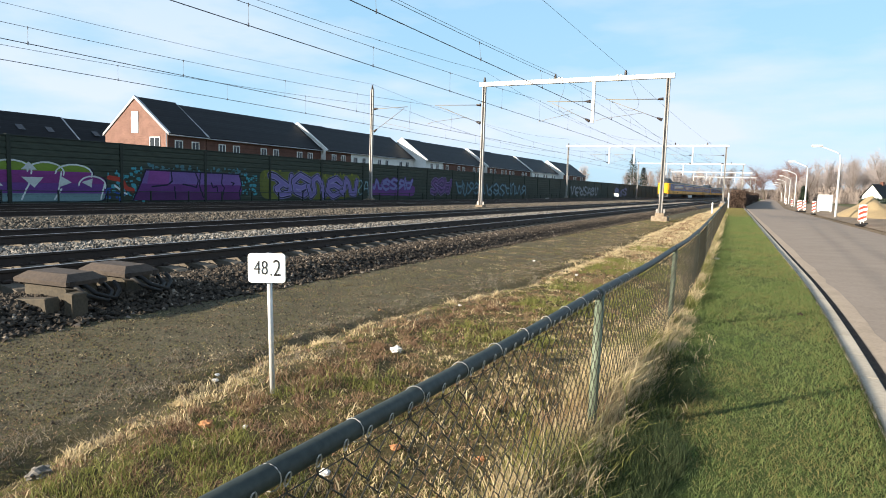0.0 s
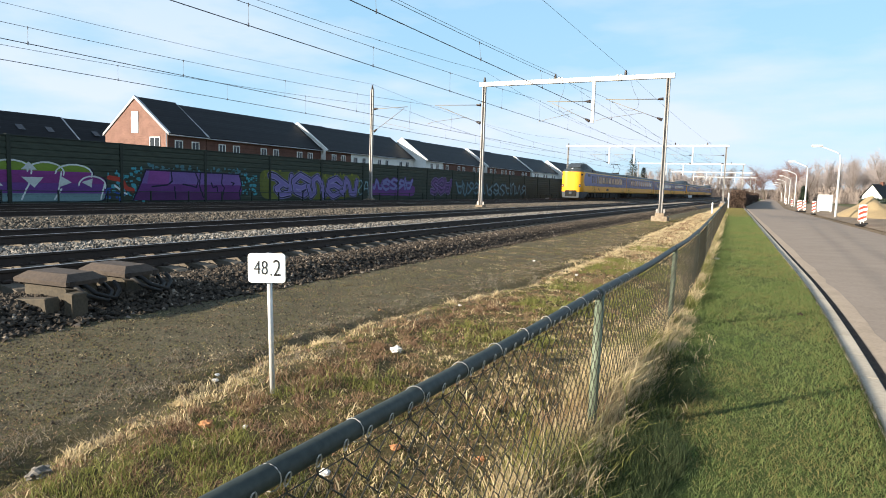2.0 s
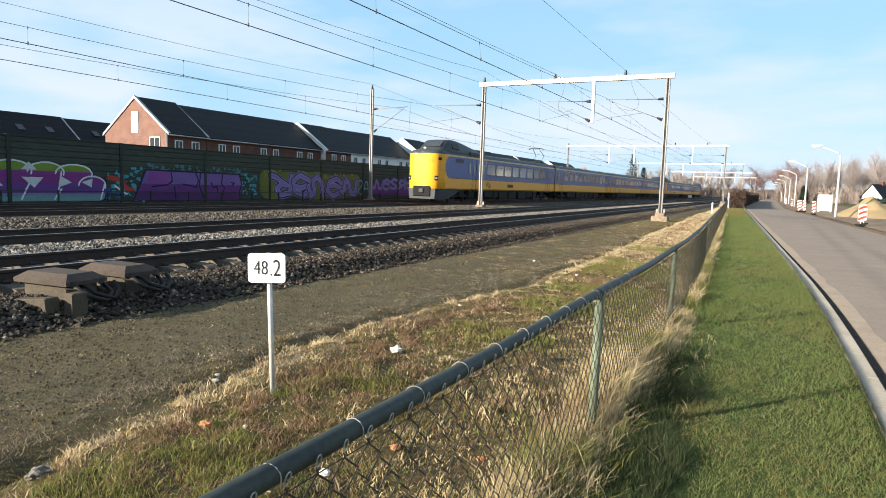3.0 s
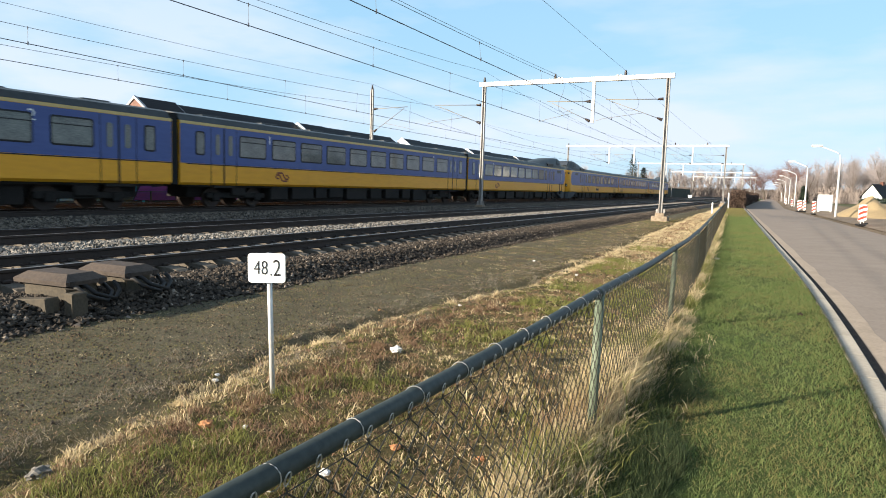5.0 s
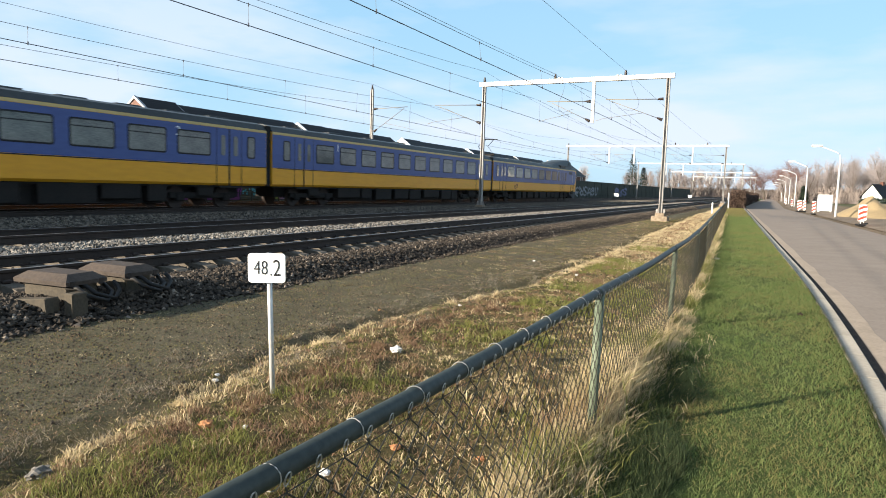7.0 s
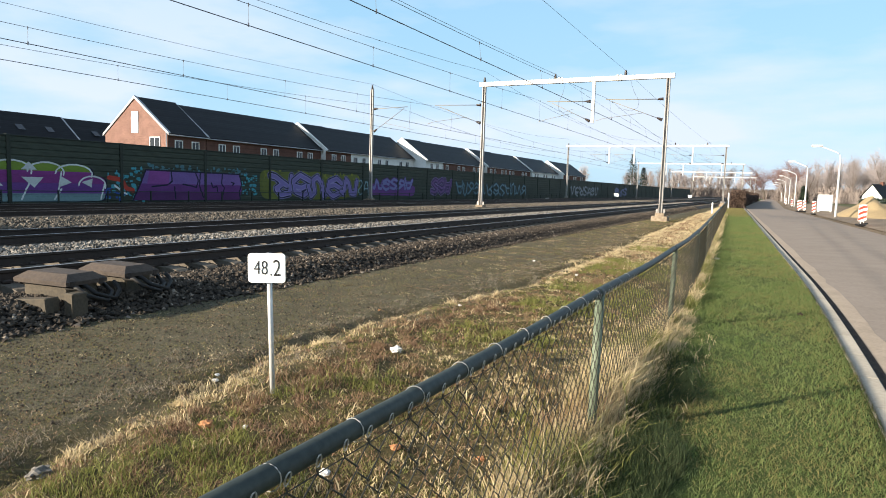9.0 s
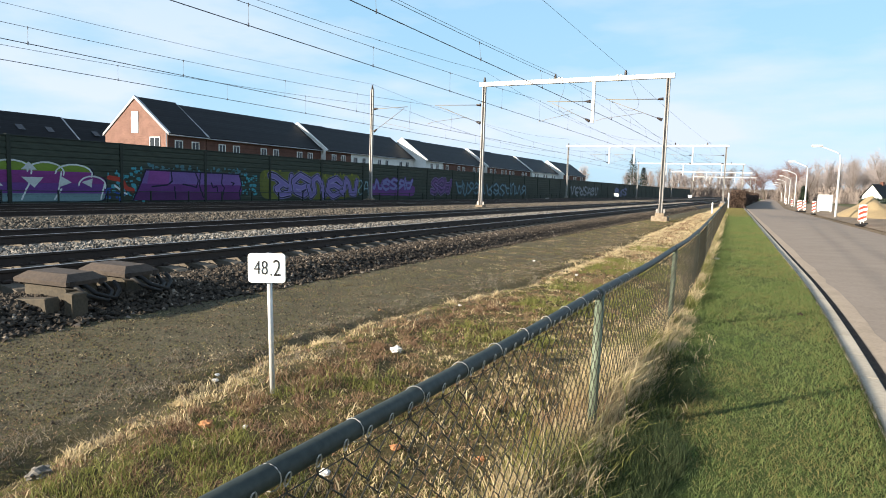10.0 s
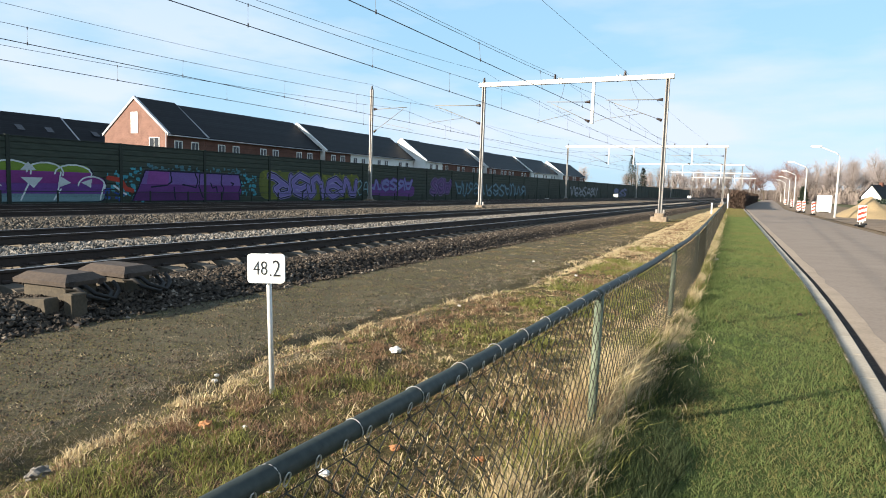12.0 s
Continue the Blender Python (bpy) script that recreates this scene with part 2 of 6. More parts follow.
def ground_material():
    """Grit beside the ballast, dry grass towards the fence, lawn on the verge; wavy borders."""
    m = bpy.data.materials.new("ground_soil_and_grass")
    m.use_nodes = True
    n, l = m.node_tree.nodes, m.node_tree.links
    b = n["Principled BSDF"]
    b.inputs["Roughness"].default_value = 0.95
    b.inputs["Specular IOR Level"].default_value = 0.2
    tc = n.new("ShaderNodeTexCoord")
    sep = n.new("ShaderNodeSeparateXYZ")
    l.new(tc.outputs["Object"], sep.inputs["Vector"])

    def tex(scale, detail=5):
        t = n.new("ShaderNodeTexNoise")
        t.inputs["Scale"].default_value, t.inputs["Detail"].default_value = scale, detail
        l.new(tc.outputs["Object"], t.inputs["Vector"])
        return t.outputs["Fac"]

    def ramp(fac, a, c, ca, cb):
        r = n.new("ShaderNodeValToRGB")
        r.color_ramp.elements[0].position, r.color_ramp.elements[1].position = a, c
        r.color_ramp.elements[0].color, r.color_ramp.elements[1].color = (*ca, 1), (*cb, 1)
        l.new(fac, r.inputs["Fac"])
        return r.outputs["Color"]

    # the borders run along with the fence and the road, which bend away at y = 11
    late = n.new("ShaderNodeMath")
    late.operation = "SUBTRACT"
    l.new(sep.outputs["Y"], late.inputs[0])
    late.inputs[1].default_value = 11.0
    span = n.new("ShaderNodeClamp")
    l.new(late.outputs["Value"], span.inputs["Value"])
    span.inputs["Min"].default_value, span.inputs["Max"].default_value = 0.0, 94.0
    across = n.new("ShaderNodeMath")
    across.operation = "MULTIPLY_ADD"
    l.new(span.outputs["Result"], across.inputs[0])
    across.inputs[1].default_value = 0.05
    l.new(sep.outputs["X"], across.inputs[2])

    def step(edge, width, wob):
        a = n.new("ShaderNodeMath")
        a.operation = "MULTIPLY_ADD"
        l.new(tex(0.9), a.inputs[0])
        a.inputs[1].default_value = wob
        l.new(across.outputs["Value"], a.inputs[2])
        r = n.new("ShaderNodeMapRange")
        r.inputs["From Min"].default_value = edge - width + wob * 0.5
        r.inputs["From Max"].default_value = edge + width + wob * 0.5
        l.new(a.outputs["Value"], r.inputs["Value"])
        return r.outputs["Result"]

    def mixc(f, a, c):
        x = n.new("ShaderNodeMix")
        x.data_type = "RGBA"
        l.new(f, x.inputs["Factor"])
        l.new(a, x.inputs["A"])
        l.new(c, x.inputs["B"])
        return x.outputs["Result"]

    grit = mixc(tex(2.6), ramp(tex(45), 0.35, 0.7, (0.07, 0.06, 0.038), (0.20, 0.17, 0.115)),
                ramp(tex(30), 0.4, 0.7, (0.045, 0.043, 0.02), (0.12, 0.105, 0.055)))
    # dry soil darkened to stand for shade between the tussocks
    dry = mixc(tex(1.6), ramp(tex(22), 0.35, 0.7, (0.042, 0.030, 0.014), (0.17, 0.115, 0.055)),
               ramp(tex(28), 0.35, 0.7, (0.030, 0.032, 0.010), (0.13, 0.11, 0.042)))
    lawn = mixc(tex(1.3), ramp(tex(30), 0.35, 0.7, (0.035, 0.055, 0.012), (0.075, 0.11, 0.024)),
                ramp(tex(30), 0.35, 0.7, (0.055, 0.07, 0.018), (0.10, 0.115, 0.036)))
    one = mixc(step(-4.15, 0.45, 1.5), grit, dry)
    soil = ramp(tex(12), 0.35, 0.7, (0.10, 0.07, 0.045), (0.26, 0.19, 0.115))
    field_ = ramp(tex(6), 0.35, 0.7, (0.05, 0.06, 0.022), (0.11, 0.10, 0.045))
    two = mixc(step(-1.15, 0.12, 0.5), one, lawn)
    two = mixc(step(4.0, 0.3, 0.5), two, soil)
    two = mixc(step(19.0, 1.0, 3.0), two, field_)
    two = mixc(step(-29.0, 1.0, 3.0), field_, two)
    l.new(two, b.inputs["Base Color"])
    bp = n.new("ShaderNodeBump")
    bp.inputs["Distance"].default_value = 0.012
    l.new(tex(70), bp.inputs["Height"])
    l.new(bp.outputs["Normal"], b.inputs["Normal"])
    return m


M["ground"] = ground_material()

# ---- mesh helpers ----


def mesh_of(name, verts, faces, material, slots=None, smooth=False):
    me = bpy.data.meshes.new(name)
    me.from_pydata([tuple(v) for v in verts], [], faces)
    for x in (material if isinstance(material, (list, tuple)) else [material]):
        me.materials.append(x)
    if slots:
        me.polygons.foreach_set("material_index", slots)
    if smooth:
        me.polygons.foreach_set("use_smooth", [True] * len(me.polygons))
    me.update()
    return me


def bm_mesh(name, bm, material, smooth=False):
    bmesh.ops.recalc_face_normals(bm, faces=bm.faces[:])
    me = bpy.data.meshes.new(name)
    bm.to_mesh(me)
    bm.free()
    for x in (material if isinstance(material, (list, tuple)) else [material]):
        me.materials.append(x)
    if smooth:
        me.polygons.foreach_set("use_smooth", [True] * len(me.polygons))
    return me


def part(name, me, parent=None, label="", m=None):
    ob = new(name, me)
    if parent is not None:
        ob.parent = parent
    if m is not None:
        ob.matrix_basis = m
    if label:
        tagged(ob, label)
    return ob


def thing(name, label, category, m=None, group="", kind="", me=None):
    ob = new(name, me)
    if m is not None:
        ob.matrix_basis = m
    return tagged(ob, label, category, group, kind)


def add_box(bm, x0, x1, y0, y1, z0, z1, bev=0.0, m=None):
    r = bmesh.ops.create_cube(bm, size=1.0)
    for v in r["verts"]:
        v.co = Vector(((x0 + x1) / 2 + v.co.x * (x1 - x0), (y0 + y1) / 2 + v.co.y * (y1 - y0), (z0 + z1) / 2 + v.co.z * (z1 - z0)))
    if bev:
        es = list({e for v in r["verts"] for e in v.link_edges})
        out = bmesh.ops.bevel(bm, geom=es, offset=bev, segments=1, affect="EDGES", profile=0.5)
    if m is not None:
        bmesh.ops.transform(bm, matrix=m, verts=r["verts"] if not bev else list({v for f in out["faces"] for v in f.verts} | {v for v in r["verts"] if v.is_valid}))


def box_mesh(name, x0, x1, y0, y1, z0, z1, material, bev=0.0):
    bm = bmesh.new()
    add_box(bm, x0, x1, y0, y1, z0, z1, bev)
    return bm_mesh(name, bm, material)


def tube(points, r, sides=6, caps=True):
    """Vertices and faces of a pipe along a line of points; r may vary from point to point."""
    pts = [Vector(p) for p in points]
    rs = r if isinstance(r, (list, tuple)) else [r] * len(pts)
    V, F = [], []
    for i, p in enumerate(pts):
        d = (pts[min(i + 1, len(pts) - 1)] - pts[max(i - 1, 0)]).normalized()
        a = d.orthogonal() if abs(d.z) > 0.9 else Vector((0, 0, 1)).cross(d)
        a.normalize()
        b = d.cross(a)
        for k in range(sides):
            t = 2 * math.pi * k / sides
            V.append(p + (a * math.cos(t) + b * math.sin(t)) * rs[i])
    for i in range(len(pts) - 1):
        for k in range(sides):
            k2 = (k + 1) % sides
            F.append((i * sides + k, i * sides + k2, (i + 1) * sides + k2, (i + 1) * sides + k))
    if caps:
        F.append(tuple(reversed(range(sides))))
        F.append(tuple(range((len(pts) - 1) * sides, len(pts) * sides)))
    return V, F


def join(pieces):
    V, F = [], []
    for v, f in pieces:
        o = len(V)
        V += list(v)
        F += [tuple(i + o for i in q) for q in f]
    return V, F


def tube_mesh(name, points, r, material, sides=6, smooth=True):
    v, f = tube(points, r, sides)
    return mesh_of(name, v, f, material, smooth=smooth)


def extrude_y(profile, y0, y1, closed=True):
    n = len(profile)
    V = [(x, y, z) for y in (y0, y1) for x, z in profile]
    F = [(i, (i + 1) % n, n + (i + 1) % n, n + i) for i in range(n if closed else n - 1)]
    if closed:
        F += [tuple(range(n)), tuple(reversed(range(n, 2 * n)))]
    return V, F


# ---- plan: lateral places ----
RAIL = 0.45
TRACKS = (-9.45, -14.07, -22.5, -26.6)
MASTS = (-27.0, 40.0, 99.0, 158.0, 217.0, 276.0)


def bend(y):
    """Sideways shift of the road, verge and fence: they turn towards the tracks and straighten out again."""
    if y < 6:
        return 0.0
    if y < 16:
        return -0.0025 * (y - 6) ** 2
    if y < 105:
        return -0.05 * (y - 11)
    return -4.7 - 0.002 * (y - 105)


# ---- ground, road, kerb ----


EDGE_Y = (-10, 2, 3.5, 4.5, 6, 7.4, 9, 11, 17, 25, 60)
EDGE_X = (-3.7, -3.9, -4.18, -4.34, -4.46, -4.43, -4.13, -3.87, -3.88, -4.05, -4.5)


def lift(x, y):
    """Height of the uneven strip between fence and ballast: hummocks, and a worn edge between grit and grass."""
    if not (-6.9 < x < -1.1 and -9 < y < 60):
        return 0.0
    fade = min(1, (x + 6.9) / 0.6, (-1.1 - x) / 0.4, (60 - y) / 10, (y + 9) / 2)
    near = max(0.0, min(1.0, (13.5 - y) / 4, (y + 1) / 1.0))
    z = 0.03 * noise.noise(Vector((x * 0.9, y * 0.5, 0))) + 0.018 * noise.noise(Vector((x * 2, y * 2, 3)))
    d = x - float(np.interp(y, EDGE_Y, EDGE_X)) + 0.10 * noise.noise(Vector((1.7, y * 1.1, 5))) + 0.04 * noise.noise(Vector((4, y * 4, 5)))
    deep = 0.6 + 0.8 * noise.noise(Vector((9, y * 0.8, 2)))
    z -= 0.11 * max(0.15, min(1.2, deep)) * max(0, min(1, (d + 0.07) / 0.12)) * max(0, 1 - max(0, d - 0.05) / 0.45)
    z += 0.035 * max(0, min(1, d / 0.6)) * max(0, min(1, (2.6 - d) / 1.6))
    if near and d > -0.1:
        rough = near * min(1, (d + 0.1) / 0.4)
        z += rough * (0.036 * noise.noise(Vector((x * 3.4, y * 3.4, 7))) + 0.022 * noise.noise(Vector((x * 8, y * 8, 1))))
    elif near:
        z += near * 0.010 * noise.noise(Vector((x * 5, y * 5, 4)))
    return z * fade


def build_ground():
    xs = [-2500, -900, -300, -120, -60, -31] + list(np.arange(-30, -7.01, 0.5)) + [round(-7 + 0.1 * i, 2) for i in range(61)] + list(np.arange(-0.5, 12.01, 0.5)) + [14, 18, 25, 40, 80, 250, 900, 2500]
    ys = [-1500, -500, -150, -60, -20] + list(np.arange(-10, -1.01, 0.5)) + [round(-1 + 0.1 * i, 2) for i in range(151)] + list(np.arange(14.5, 40.01, 0.5)) + [45, 50, 60, 70, 80, 95, 110, 140, 180, 250, 400, 900, 3000]
    V, F = [], []
    for y in ys:
        for x in xs:
            z = lift(x, y)
            xx = x + (bend(y) if -6 < x < 30 else 0) * min(1, max(0, (x + 6) / 4))
            V.append((xx, y, z - (0.06 if x > 0.95 and x < 30 else 0)))
    w = len(xs)
    F = [(j * w + i, j * w + i + 1, (j + 1) * w + i + 1, (j + 1) * w + i) for j in range(len(ys) - 1) for i in range(w - 1)]
    thing("ground", "flat ground with grit, dry grass and green lawn verge", "ground", kind="structure", me=mesh_of("ground", V, F, M["ground"], smooth=True))


def ribbon(profile, ys):
    """A cross-section in (x, z) carried along the bend of the road."""
    n = len(profile)
    V = [(x + bend(y), y, z) for y in ys for x, z in profile]
    F = [(j * n + i, j * n + i + 1, (j + 1) * n + i + 1, (j + 1) * n + i) for j in range(len(ys) - 1) for i in range(n - 1)]
    return V, F


YS = list(np.arange(-30, 0, 3.0)) + list(np.arange(0, 24, 0.75)) + list(np.arange(24, 120.1, 3.0)) + [140, 170, 210, 260, 330, 420]


def build_road():
    v, f = ribbon([(1.02, -0.06), (1.12, -0.035), (1.28, -0.03), (3.4, 0.01), (5.6, -0.03), (6.4, -0.06)], YS)
    thing("road", "worn grey-brown asphalt road with dry patches", "road", kind="structure", me=mesh_of("road", v, f, M["asphalt"], smooth=True))
    v, f = ribbon([(1.022, -0.024), (1.08, -0.024), (1.125, -0.022), (1.13, -0.05)], YS)
    thing("gutter", "dark brown gutter strip along the kerb", "gutter", kind="structure", me=mesh_of("gutter", v, f, M["gutter"]))
    v = []
    for yq in YS:
        wob = 0.10 * noise.noise(Vector((yq * 0.7, 3, 0))) + 0.06 * noise.noise(Vector((yq * 2.3, 1, 0)))
        v += [(1.132 + bend(yq), yq, -0.0285), (1.20 + bend(yq), yq, -0.024), (1.36 + wob + bend(yq), yq, -0.0255)]
    f = [(3 * j + i, 3 * j + i + 1, 3 * j + i + 4, 3 * j + i + 3) for j in range(len(YS) - 1) for i in (0, 1)]
    thing("road_dust", "strip of pale sandy dust along the gutter", "dust", kind="structure", me=mesh_of("road_dust", v, f, M["dust"], smooth=True))
    kerb = thing("kerb", "pale concrete kerb stones between lawn and road", "kerb", kind="structure")
    prof = [(0.855, -0.15), (0.855, 0.03), (0.865, 0.04), (0.995, 0.04), (1.01, 0.025), (1.02, -0.15)]
    v, f = extrude_y(prof, 0.004, 0.996)
    stone = mesh_of("kerb_stone", v, f, M["kerb"])
    for i in range(-6, 110):
        a = math.atan2(bend(i + 1) - bend(i), 1)
        part("kerb_stone", stone, kerb, m=Matrix.Translation((bend(i), i, 0)) @ Matrix.Rotation(-a, 4, "Z"))
    v, f = ribbon([(7.0, -0.02), (7.6, 0.02), (12, 0.02), (13.5, 0.0)], YS)
    thing("sandy_roadside", "bare brown trampled soil beside the road", "soil", kind="structure", me=mesh_of("sandy_roadside", v, f, M["dirt"], smooth=True))


build_ground()
build_road()

# ---- trackbed and tracks ----
Y0, Y1 = -340, 620


def build_bed():
    prof = [(-6.93, -0.04), (-7.02, 0.01), (-7.35, 0.15), (-7.6, 0.20), (-8.15, 0.185), (-10.75, 0.20), (-11.0, 0.30), (-12.5, 0.31), (-12.8, 0.22),
            (-15.35, 0.22), (-15.7, 0.33), (-17.0, 0.34), (-18.5, 0.33), (-20.9, 0.34), (-21.25, 0.24), (-23.9, 0.22), (-24.4, 0.24), (-28.2, 0.19), (-29.0, 0.12), (-31, 0.10)]
    v, f = extrude_y(prof, Y0, Y1, closed=False)
    thing("ballast_bed", "dark brown crushed stone ballast bed, gap shade in its colour", "ballast", kind="structure", me=mesh_of("ballast_bed", v, f, M["bed"]))


def stones(name, label, count, fn, material, seed, size=(0.022, 0.05)):
    """Loose ballast: flattened irregular octahedra, placed by fn(rng, n) -> x, y, z arrays."""
    rng = np.random.default_rng(seed)
    base = np.array([(1, 0, 0), (-1, 0, 0), (0, 1, 0), (0, -1, 0), (0, 0, 1), (0, 0, -1)], float)
    tri = np.array([(0, 2, 4), (2, 1, 4), (1, 3, 4), (3, 0, 4), (2, 0, 5), (1, 2, 5), (3, 1, 5), (0, 3, 5)])
    P = np.stack(fn(rng, count), 1)
    P = P[(P[:, 0] < 900)]
    n = len(P)
    s = rng.uniform(*size, n)[:, None, None]
    B = base[None] * rng.uniform(0.6, 1.25, (n, 6, 1)) * s
    a, b = rng.uniform(0, 6.28, n), rng.uniform(-0.7, 0.7, n)
    ca, sa, cb, sb = np.cos(a), np.sin(a), np.cos(b), np.sin(b)
    X, Yv, Z = B[..., 0], B[..., 1], B[..., 2] * 0.8
    X, Z = X * cb[:, None] - Z * sb[:, None], X * sb[:, None] + Z * cb[:, None]
    X, Yv = X * ca[:, None] - Yv * sa[:, None], X * sa[:, None] + Yv * ca[:, None]
    V = np.stack([X, Yv, Z], -1) + P[:, None, :]
    F = tri[None] + 6 * np.arange(n)[:, None, None]
    me = fast_mesh(name, V.reshape(-1, 3), F.reshape(-1, 3), material)
    me.shade_flat()
    return thing(name, label, "gravel", kind="stuff", me=me)


def fast_mesh(name, V, F, material):
    me = bpy.data.meshes.new(name)
    me.vertices.add(len(V))
    me.vertices.foreach_set("co", np.asarray(V, np.float32).ravel())
    me.loops.add(F.size)
    me.loops.foreach_set("vertex_index", np.asarray(F, np.int32).ravel())
    me.polygons.add(len(F))
    me.polygons.foreach_set("loop_start", np.arange(0, F.size, F.shape[1], dtype=np.int32))
    me.update(calc_edges=True)
    me.materials.append(material)
    return me


def along(rng, n, ya=-2.0, yb=75.0, power=1.8):
    return ya + (yb - ya) * rng.uniform(0, 1, n) ** power


def shoulder(rng, n):
    y = along(rng, n)
    u = rng.uniform(0, 1, n)
    x = -6.85 - 1.35 * u
    z = np.interp(-x, [6.85, 7.02, 7.35, 7.6, 8.2], [0.0, 0.025, 0.165, 0.215, 0.20]) + rng.uniform(-0.005, 0.02, n)
    return x + rng.normal(0, 0.06, n) * (u < 0.1), y, z


def between(xa, xb, z0, z1):
    def fn(rng, n):
        y = along(rng, n, 2, 110)
        x = rng.uniform(xa, xb, n)
        t = np.abs(x - (xa + xb) / 2) / ((xb - xa) / 2)
        return x, y, z0 + (z1 - z0) * (1 - t ** 3) + rng.uniform(-0.01, 0.02, n)
    return fn


def cribs(xc):
    def fn(rng, n):
        y = along(rng, n, -1, 70)
        ph = np.mod(y - 9.47, 0.6)
        y = y + np.where(ph < 0.15, 0.18, 0) - np.where(ph > 0.45, 0.18, 0)
        return rng.uniform(xc - 1.35, xc + 1.35, n), y, rng.uniform(0.19, 0.225, n)
    return fn


def build_tracks():
    sl = [(-1.29, 0.02), (-1.29, 0.17), (-1.22, 0.20), (-0.98, 0.225), (-0.5, 0.225), (-0.35, 0.195), (0.35, 0.195), (0.5, 0.225), (0.98, 0.225), (1.22, 0.20), (1.29, 0.17), (1.29, 0.02)]
    V = [(x, (-0.13 if k else 0.13) * (0.82 if z > 0.1 else 1.0), z + 0.055) for k in (0, 1) for x, z in sl]
    n = len(sl)
    F = [(i, (i + 1) % n, n + (i + 1) % n, n + i) for i in range(n)] + [tuple(range(n)), tuple(reversed(range(n, 2 * n)))]
    sleeper = mesh_of("sleeper", V, F, M["sleeper"])
    head = [(-0.036, 0.0), (0.036, 0.0), (0.036, -0.035), (0.010, -0.05), (0.010, -0.14), (0.07, -0.155), (0.07, -0.17), (-0.07, -0.17), (-0.07, -0.155), (-0.010, -0.14), (-0.010, -0.05), (-0.036, -0.035)]
    v, f = extrude_y(head, Y0, Y1)
    rail = mesh_of("rail", v, f, [M["rail"], M["railtop"]], [1] + [0] * (len(f) - 1))
    bm = bmesh.new()
    add_box(bm, 0.07, 0.13, -0.05, 0.05, -0.17, -0.12, 0.012)
    add_box(bm, -0.13, -0.07, -0.05, 0.05, -0.17, -0.12, 0.012)
    clip = bm_mesh("rail_clip", bm, M["rail"])
    for k, xc in enumerate(TRACKS):
        track = thing("railway_track", "rusty steel rails on concrete sleepers in ballast", "railway track", pose(xc, 0, 0), "parallel tracks", "structure")
        for s in (-0.7525, 0.7525):
            part("rail", rail, track, "rusty rail with a worn running surface", pose(s, 0, RAIL))
        far = []
        lo, hi = (-14, 150) if k < 2 else (2, 60)
        for i in range(lo, hi):
            part("sleeper", sleeper, track, m=pose(0, 9.47 + 0.6 * i, 0))
        for i in list(range(-60, lo)) + list(range(hi, 420)):
            far.append(([Vector(q) + Vector((0, 9.47 + 0.6 * i, 0)) for q in V], F))
        tagged(part("far_sleepers", mesh_of("far_sleepers", *join(far), M["sleeper"]), track), kind="stuff")
        if k == 0:
            for i in range(-10, 60):
                for s in (-0.7525, 0.7525):
                    part("rail_clip", clip, track, m=pose(s, 9.47 + 0.6 * i, RAIL))


build_bed()
build_tracks()

# ---- overhead line ----


def mast_mesh(h, w=0.22):
    """H-section column: two flanges and a web with a row of battens."""
    bm = bmesh.new()
    add_box(bm, -w / 2, -w / 2 + 0.055, -0.10, 0.10, 0, h, 0.006)
    add_box(bm, w / 2 - 0.055, w / 2, -0.10, 0.10, 0, h, 0.006)
    add_box(bm, -w / 2 + 0.05, w / 2 - 0.05, 0.02, 0.044, 0, h)
    for s in (-1, 1):
        add_box(bm, s * 0.2 - 0.06, s * 0.2 + 0.06, -0.02, 0.02, 0, 0.28, 0.01)
    return bm_mesh("mast", bm, M["mast"])


def insulator_mesh():
    """A ribbed insulator, 0.35 m long, along x."""
    pts, rs = [], []
    for i in range(13):
        pts.append((0.027 * i, 0, 0))
        rs.append((0.12 if i % 2 else 0.075) * (1 - 0.04 * i))
    return tube_mesh("insulator", pts, rs, M["insulator"], 8)


INS = insulator_mesh()


def upright_insulator(parent, x, z):
    part("insulator", INS, parent, m=pose(x, 0, z, 0, -90, 0))


def cantilever(parent, x, side, reach, z_top=7.19, z_low=5.98):
    """Top tube and slanting brace with insulators at the mast; side is -1 or +1."""
    part("insulator", INS, parent, m=pose(x + side * 0.12, 0, z_top, 0, 0, 0 if side > 0 else 180))
    part("top_tube", tube_mesh("top_tube", [(x + side * 0.45, 0, z_top), (x + side * (reach + 0.3), 0, z_top + 0.08)], 0.026, M["arm"]), parent)
    a, b = Vector((x + side * 0.12, 0, z_low)), Vector((x + side * reach, 0, z_top - 0.03))
    d = (b - a).normalized()
    ang = math.degrees(math.atan2(d.z, d.x))
    part("insulator", INS, parent, m=Matrix.Translation(a) @ Matrix.Rotation(-radians(ang), 4, "Y"))
    part("brace", tube_mesh("brace", [a + d * 0.33, b], 0.020, M["arm"]), parent)
    p = a + d * 1.2
    part("steady_arm", tube_mesh("steady_arm", [p, (x + side * (reach + 0.4), 0, 6.12), (x + side * (reach + 0.9), 0, 5.98)], 0.014, M["arm"]), parent)


def footing(parent, x, big=True):
    bm = bmesh.new()
    add_box(bm, x - 0.46, x + 0.46, -0.40, 0.40, -0.25, 0.40 if not big else 0.30, 0.02)
    add_box(bm, x - 0.27, x + 0.27, -0.26, 0.26, 0.25, 0.50, 0.03)
    part("footing", bm_mesh("footing", bm, M["footing"]), parent, "weathered brown concrete footing")


COLUMN = mast_mesh(8.22)
CLAMP = box_mesh("beam_clamp", -0.05, 0.05, -0.14, 0.14, 8.36, 8.72, M["galv"], 0.01)


